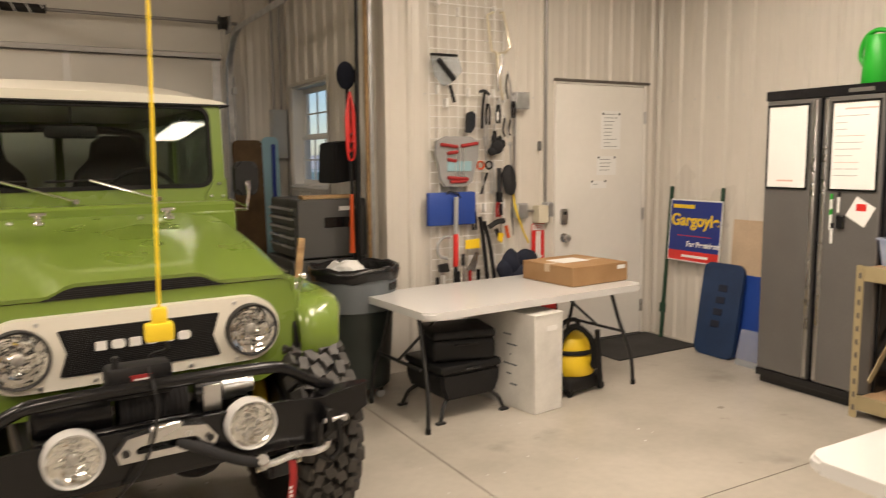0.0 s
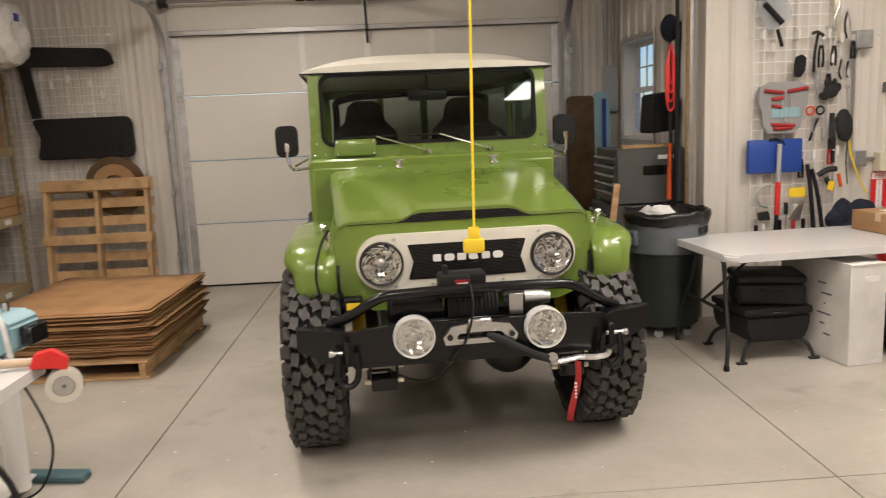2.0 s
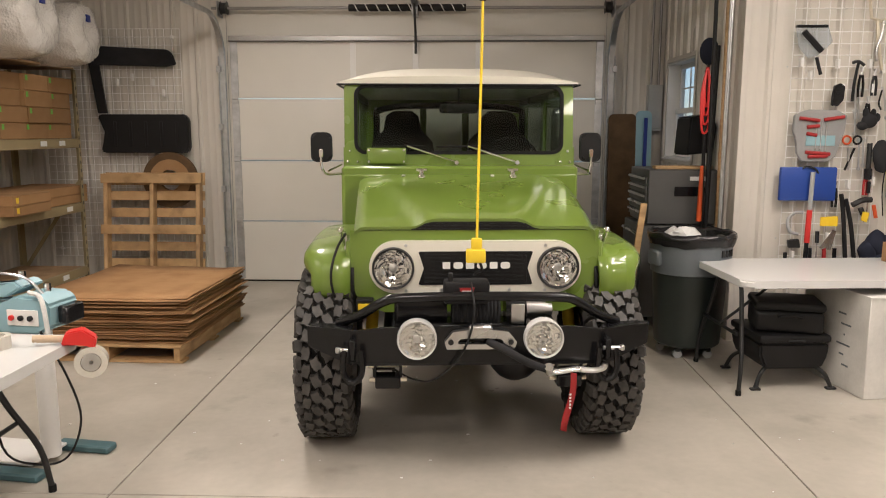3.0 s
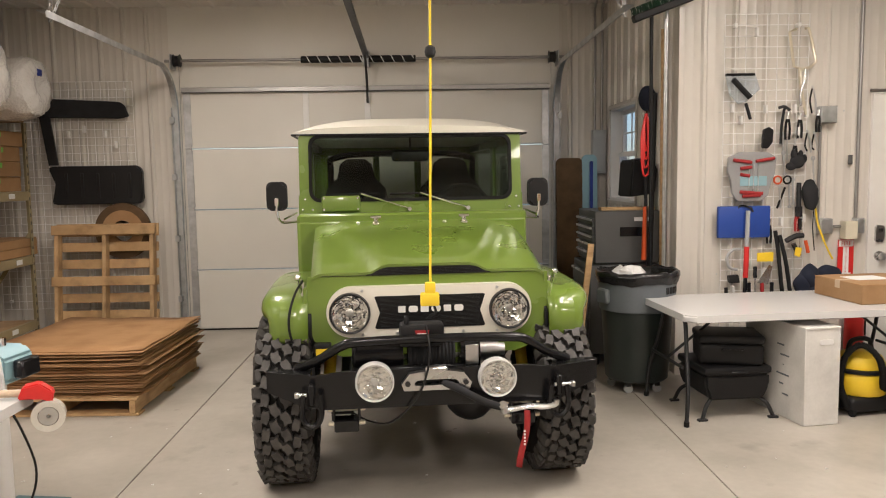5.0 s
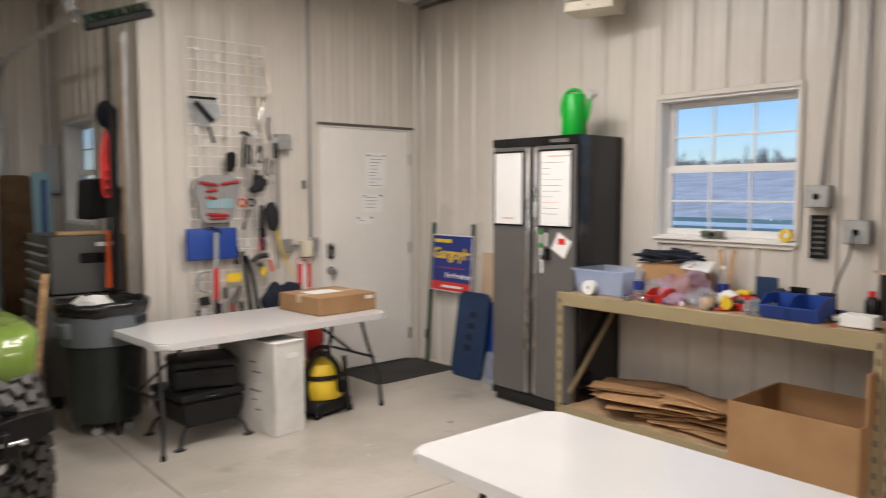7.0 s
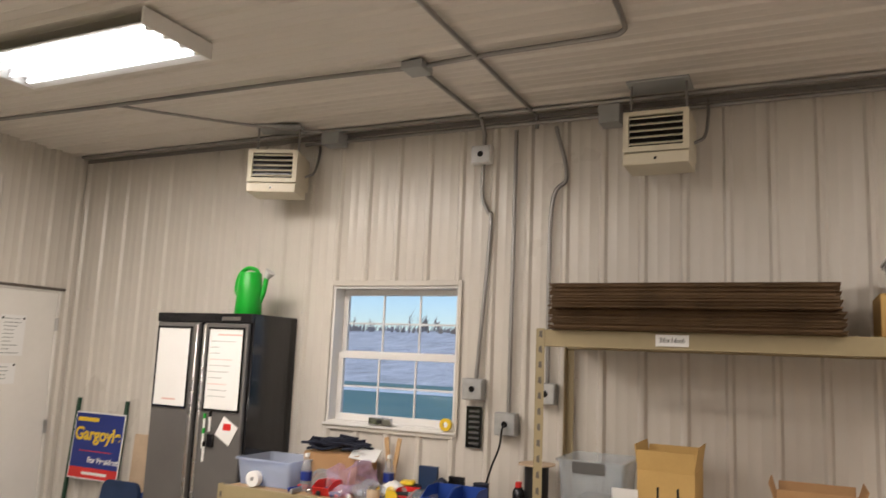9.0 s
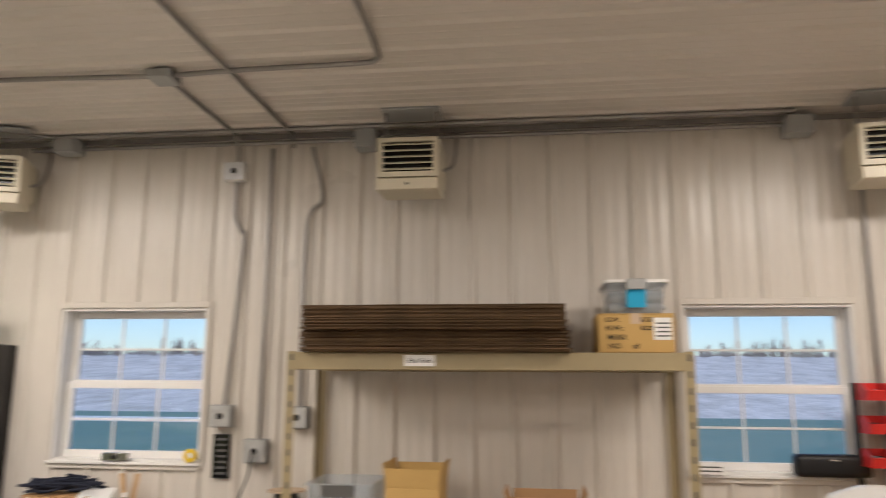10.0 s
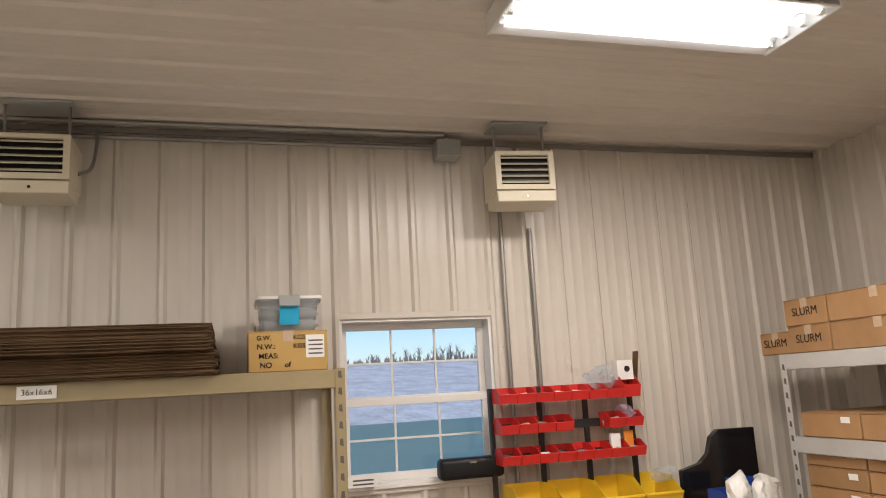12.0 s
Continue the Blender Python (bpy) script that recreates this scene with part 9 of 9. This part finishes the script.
label_on(t, (-0.165, -0.045, 0.03), (-0.158, 0.045, 0.12), "label", M["signcyan"])
t = thing("shelf_label", "white paper label with a handwritten size on the beam", "label", (4.4575, 0.45, 1.79), -90)
box_part("card", (-0.075, -0.004, -0.027), (0.075, -0.0005, 0.027), M["paper"], t, 0)
words("36x16x6", 0.034, M["cabblack"], t, facing(0, -0.0048, 0.0, 0))
RZ = 0.947
t = open_tub("clear_tub", "clear plastic tub with dark parts inside", "tub", (0.40, 0.34, 0.26), (4.68, 0.84, RZ), M["plastic"], rz=0)
box_part("contents", (-0.14, -0.11, 0.006), (0.14, 0.11, 0.07), M["toolgrey"], t, 0.02)
box_part("grey_grip", (-0.206, -0.08, 0.20), (-0.200, 0.08, 0.255), M["toolgrey"], t, 0.003)
t = open_carton(4.52, 0.36, RZ, 4.84, 0.62, RZ + 0.24, "tan open carton with black print on the shelf", mat=M["tanbox"], tilt=0.15)
label_on(t, (-0.1612, 0.0, 0.09), (-0.1604, 0.07, 0.10), "print_bar", M["cabblack"])
label_on(t, (-0.1612, 0.03, 0.10), (-0.1604, 0.04, 0.17), "print_bar", M["cabblack"])
label_on(t, (-0.1612, -0.06, 0.10), (-0.1604, -0.05, 0.17), "print_bar", M["cabblack"])
label_on(t, (-0.1612, -0.06, 0.09), (-0.1604, 0.0, 0.10), "print_bar", M["cabblack"])
open_carton(4.52, -0.30, RZ, 4.80, 0.02, RZ + 0.12, "small open brown carton on the shelf", tilt=0.3)
t, w, d, h = carton(4.50, 0.08, RZ, 4.72, 0.34, RZ + 0.07, "small flat brown carton on the shelf", tape=False)
bm = bmesh.new()
bx(bm, (-0.002, -0.06, 0), (0.002, 0.06, 0.16), 0, pose(4.50, 0.665, RZ, 0, -14, 0))
solo("paper_sheet", bm, M["paper"], "white card leaning on the tub", "paper")
for k in range(2):
    t, w, d, h = carton(4.50, 0.62, 0.132 + 0.355 * k, 4.92, 1.02, 0.132 + 0.355 * k + 0.35, "worn brown carton with faded print on the rack")
    label_on(t, (-w - 0.0015, -d + 0.06, 0.25), (-w - 0.0004, -d + 0.16, 0.31))
    for j in range(5):
        label_on(t, (-w - 0.0012, d - 0.22 + 0.05 * (j % 2), 0.07 + 0.045 * j), (-w - 0.0004, d - 0.07, 0.078 + 0.045 * j), "print_bar", M["cardprint"])
open_carton(4.50, 0.28, 0.132, 4.75, 0.56, 0.42, "brown carton stuffed with white paper", tilt=1.2)
bag(4.63, 0.42, 0.36, 0.09, 0.09, 0.07, M["wrap"], "crumpled white paper in the carton", 3.0)
carton(4.50, -0.72, 0.132, 4.88, 0.10, 0.48, "large brown carton on the bottom shelf", tape=True)
carton(4.52, -0.30, 0.482, 4.80, 0.05, 0.72, "brown carton stacked on the bottom shelf")
t = thing("wire_spool", "wooden spool of wire behind the rack post", "spool", (4.86, 1.22, BZ))
bm = bmesh.new()
for z in (0.0, 0.24):
    cyl(bm, (0, 0, z), (0, 0, z + 0.008), 0.10, n=28)
part("flange", bm, M["tan"], t)
bm = bmesh.new()
cyl(bm, (0, 0, 0.008), (0, 0, 0.24), 0.065, n=24)
part("wire_core", bm, M["darksteel"], t)


# ---- red and yellow parts bins by the second window ----
def bin_rack():
    t = thing("bin_rack", "black steel rail rack hung with red parts bins", "bin rack", (4.94, -2.12, 1.0))
    for y in (-0.425, -0.14, 0.14, 0.425):
        box_part("post", (0.0, y - 0.012, 0.0), (0.03, y + 0.012, 0.70), M["darksteel"], t, 0.002)
    for z in (0.62, 0.46, 0.30):
        box_part("rail", (-0.006, -0.44, z), (-0.001, 0.44, z + 0.045), M["darksteel"], t, 0.001)
    rr = random.Random(9)
    for row, z in enumerate((1.615, 1.455, 1.295)):
        n = 8
        for k in range(n):
            if row == 1 and k in (4, 5):
                continue
            y = -1.75 - 0.106 * k
            stack_bin(4.880, y, z, 0.102, 0.135, 0.084 + (0.03 if row == 0 and k == 7 else 0), M["red"], "red plastic parts bin hung on the rail", group="red parts bins")
            if rr.random() < 0.75:
                bm = bmesh.new()
                ln = rr.uniform(0.03, 0.045)
                bx(bm, (-0.04, -ln, 0), (0.04, ln, 0.045), 0.01, pose(0, 0, 0, rr.uniform(-10, 10), rr.uniform(-10, 10), rr.uniform(0, 90)))
                solo("parts_packet", bm, M[rr.choice(("greybox", "toolgrey", "stickergreen", "tan", "pinkbag", "paper"))], "small packets of parts in a red bin", "parts", "parts in bins", at=(4.885, y, z + 0.004))
    for k in range(4):
        stack_bin(4.84, -1.85 - 0.235 * k, 1.0, 0.225, 0.28, 0.185, M["yellow"], "large yellow plastic parts bin on the bench", group="yellow parts bins")
    bag(4.90, -2.33, 1.665, 0.06, 0.085, 0.08, M["plasticclear"], "clear bag of screws on the red bins", 2.0)
    bag(4.89, -2.48, 1.49, 0.05, 0.05, 0.05, M["pinkbag"], "small clear bag on a red bin", 7.0)
    bag(4.80, -2.62, 1.15, 0.07, 0.06, 0.05, M["plasticclear"], "crumpled bag in a yellow bin", 4.0)
    t = thing("open_box", "small white printed box with its flap up", "box", (4.90, -2.49, 1.71), 0)
    box_part("body", (-0.03, -0.05, 0), (0.03, 0.05, 0.11), M["paper"], t, 0.002)
    bm = bmesh.new()
    bx(bm, (-0.03, -0.002, 0), (0.03, 0.002, 0.20), 0, pose(0, -0.065, -0.04, 8, 0, 0))
    part("flap", bm, M["carddark"], t)
    bm = bmesh.new()
    cyl(bm, (-0.032, -0.01, 0.06), (-0.0302, -0.01, 0.06), 0.018, n=16)
    part("print_dot", bm, M["cabblack"], t)
    t = thing("orange_packet", "orange packet standing in a red bin", "packet", (4.87, -2.47, 1.30), 10)
    box_part("body", (-0.008, -0.03, 0), (0.008, 0.03, 0.13), M["orangepk"], t, 0.003)
    t = thing("white_packet", "white packet standing in a red bin", "packet", (4.87, -2.385, 1.30), 0)
    box_part("body", (-0.012, -0.03, 0), (0.012, 0.03, 0.12), M["paper"], t, 0.003)


M["orangepk"] = surface("orangepk", (0.75, 0.28, 0.03), 0.6)


def packing_bench():
    t = thing("packing_bench", "long workbench under the parts bins", "workbench", (4.72, -2.05, 0))
    box_part("benchtop", (-0.32, -1.0, 0.955), (0.31, 1.15, 0.998), M["particle"], t, 0.004)
    for x in (-0.28, 0.26):
        for y in (-0.95, 1.10):
            box_part("leg", (x - 0.03, y - 0.03, 0), (x + 0.03, y + 0.03, 0.955), M["pineflat"], t, 0.003)


packing_bench()
bin_rack()
t = thing("black_case", "black zipped case lying on the window sill", "case", (4.99, -1.57, 1.233))
bm = bmesh.new()
bx(bm, (-0.055, -0.18, 0), (0.05, 0.18, 0.11), 0.025, None, 3)
part("body", bm, M["blackplastic"], t)
box_part("badge", (-0.058, -0.02, 0.082), (-0.0555, 0.02, 0.09), M["steel"], t, 0)
t = thing("sill_card", "small printed card on the window sill", "card", (4.995, -0.98, 1.232))
box_part("card", (-0.004, -0.08, 0), (0.0, 0.08, 0.055), M["paper"], t, 0)
for k in range(2):
    box_part("text_bar", (-0.0046, -0.06, 0.012 + 0.02 * k), (-0.0041, 0.05, 0.020 + 0.02 * k), M["toolgrey"], t, 0)
open_tub("blue_tray", "shallow blue plastic tray on the bench", "tray", (0.40, 0.30, 0.10), (4.60, -1.25, 1.0), M["blue"], rz=90)
t = thing("tape_tub", "purple-lidded round tub on the bench", "tub", (4.68, -1.62, 1.0))
bm = bmesh.new()
lathe(bm, [(0.04, 0), (0.05, 0.005), (0.052, 0.11), (0.05, 0.115)], 22)
part("body", bm, M["plastic"], t)
bm = bmesh.new()
cyl(bm, (0, 0, 0.116), (0, 0, 0.135), 0.054, n=22)
part("lid", bm, M["purple"], t)
for k in range(2):
    stack_bin(4.55 + 0.02 * k, -2.86 - 0.13 * k, 1.0 + 0.045 * k, 0.14, 0.20, 0.11, M["blue"], "blue plastic parts bin on the bench end", group="blue parts bins")
for k, (x, y) in enumerate(((4.47, -2.86), (4.45, -2.99))):
    bag(x, y, 1.0, 0.05, 0.085, 0.11, M["wrap"], "white plastic packing bag on the bench end", 20.0 + k)
t = thing("printer_stand", "black curved panel standing at the bench end", "panel", (4.86, -3.05, 0.998), -90)
bm = bmesh.new()
prism(bm, [(-0.28, 0.0), (0.22, 0.0), (0.22, 0.40), (-0.02, 0.40), (-0.07, 0.36), (-0.10, 0.27), (-0.16, 0.22), (-0.28, 0.19)], -0.02, 0.02, Matrix.Scale(-1, 4, (1, 0, 0)) @ XZ @ Matrix.Scale(-1, 4, (1, 0, 0)))
part("panel", bm, M["cabblack"], t)


# ---- grey rack with long cartons ----
def lettered_carton(x0, y0, z0, x1, y1, z1, text):
    t, w, d, h = carton(x0, y0, z0, x1, y1, z1, "long brown carton hand-lettered in black marker", tape=True, group="lettered cartons")
    if text:
        words(text, 0.062, M["cabblack"], t, pose(0.0, d + 0.0015, h * 0.5, 90, 0, 180))
    return t


lettered_carton(4.16, -3.95, 1.802, 4.46, -3.28, 1.945, "SLURM")
lettered_carton(4.47, -3.95, 1.802, 4.72, -3.30, 1.925, "SLURM")
lettered_carton(4.16, -3.95, 1.947, 4.47, -3.28, 2.09, "SLURM")
lettered_carton(3.55, -3.95, 1.802, 4.15, -3.28, 1.945, "")
lettered_carton(3.55, -3.95, 1.947, 4.15, -3.28, 2.09, "")
for z0, n, hh in ((1.362, 1, 0.13), (0.902, 4, 0.105)):
    for k in range(n):
        t, w, d, h = carton(4.05, -3.92, z0 + hh * k, 4.45, -3.28, z0 + hh * (k + 1) - 0.003, "long brown carton with a small white label", tape=False, group="cartons on the grey rack")
        label_on(t, (-w + 0.06, d + 0.0005, h - 0.05), (-w + 0.12, d + 0.0015, h - 0.02))
        t, w, d, h = carton(3.60, -3.92, z0 + hh * k, 4.04, -3.28, z0 + hh * (k + 1) - 0.003, "long brown carton with a small white label", tape=False, group="cartons on the grey rack")
bm = bmesh.new()
bx(bm, (2.6, -3.90, 1.362), (3.58, -3.27, 1.375), 0.002)
solo("white_sheet", bm, M["paper"], "white sheet lying on the grey shelf", "sheet")

# white foam roll standing between the tables
t = thing("foam_roll", "tall white foam roll standing on the floor", "foam roll", (2.14, -0.66, 0))
bm = bmesh.new()
lathe(bm, [(0.10, 0.0), (0.115, 0.01), (0.118, 1.40), (0.108, 1.47), (0.08, 1.515), (0.04, 1.53), (0.01, 1.532)], 36)
part("roll", bm, M["white"], t)

# small debris on the concrete
rr = random.Random(44)
bm = bmesh.new()
for k in range(60):
    x, y = rr.uniform(-1.6, 3.6), rr.uniform(1.6, 4.4)
    s = rr.uniform(0.002, 0.007)
    bx(bm, (x - s, y - s * 0.6, 0.0), (x + s, y + s * 0.6, 0.003), 0, None)
tagged(part("floor_debris", bm, M["paper"], smooth=0), "tiny pale scraps scattered on the concrete", "debris", kind="stuff")

# screws along the wall girts
bm = bmesh.new()
for k in range(-17, 22):
    for z in (1.93, 0.75):
        y = 1.55 + 0.2286 * k + 0.05
        if SOUTH < y < NORTH and not (z > 1.2 and (W1[0] - 0.05 < y < W1[1] + 0.05 or W2[0] - 0.05 < y < W2[1] + 0.05)):
            cyl(bm, (EAST - 0.004, y, z), (EAST - 0.0005, y, z), 0.006, n=6)
for k in range(12):
    for z in (1.93, 0.75):
        x = 2.82 + 0.2286 * k + 0.05
        if x < EAST and not (DOOR[0] < x < DOOR[1] and z < 2.1):
            cyl(bm, (x, NORTH - 0.004, z), (x, NORTH - 0.0005, z), 0.006, n=6)
tagged(part("panel_screw", bm, M["galv"], smooth=0), "rows of screws in the wall sheets", "screws", kind="stuff")
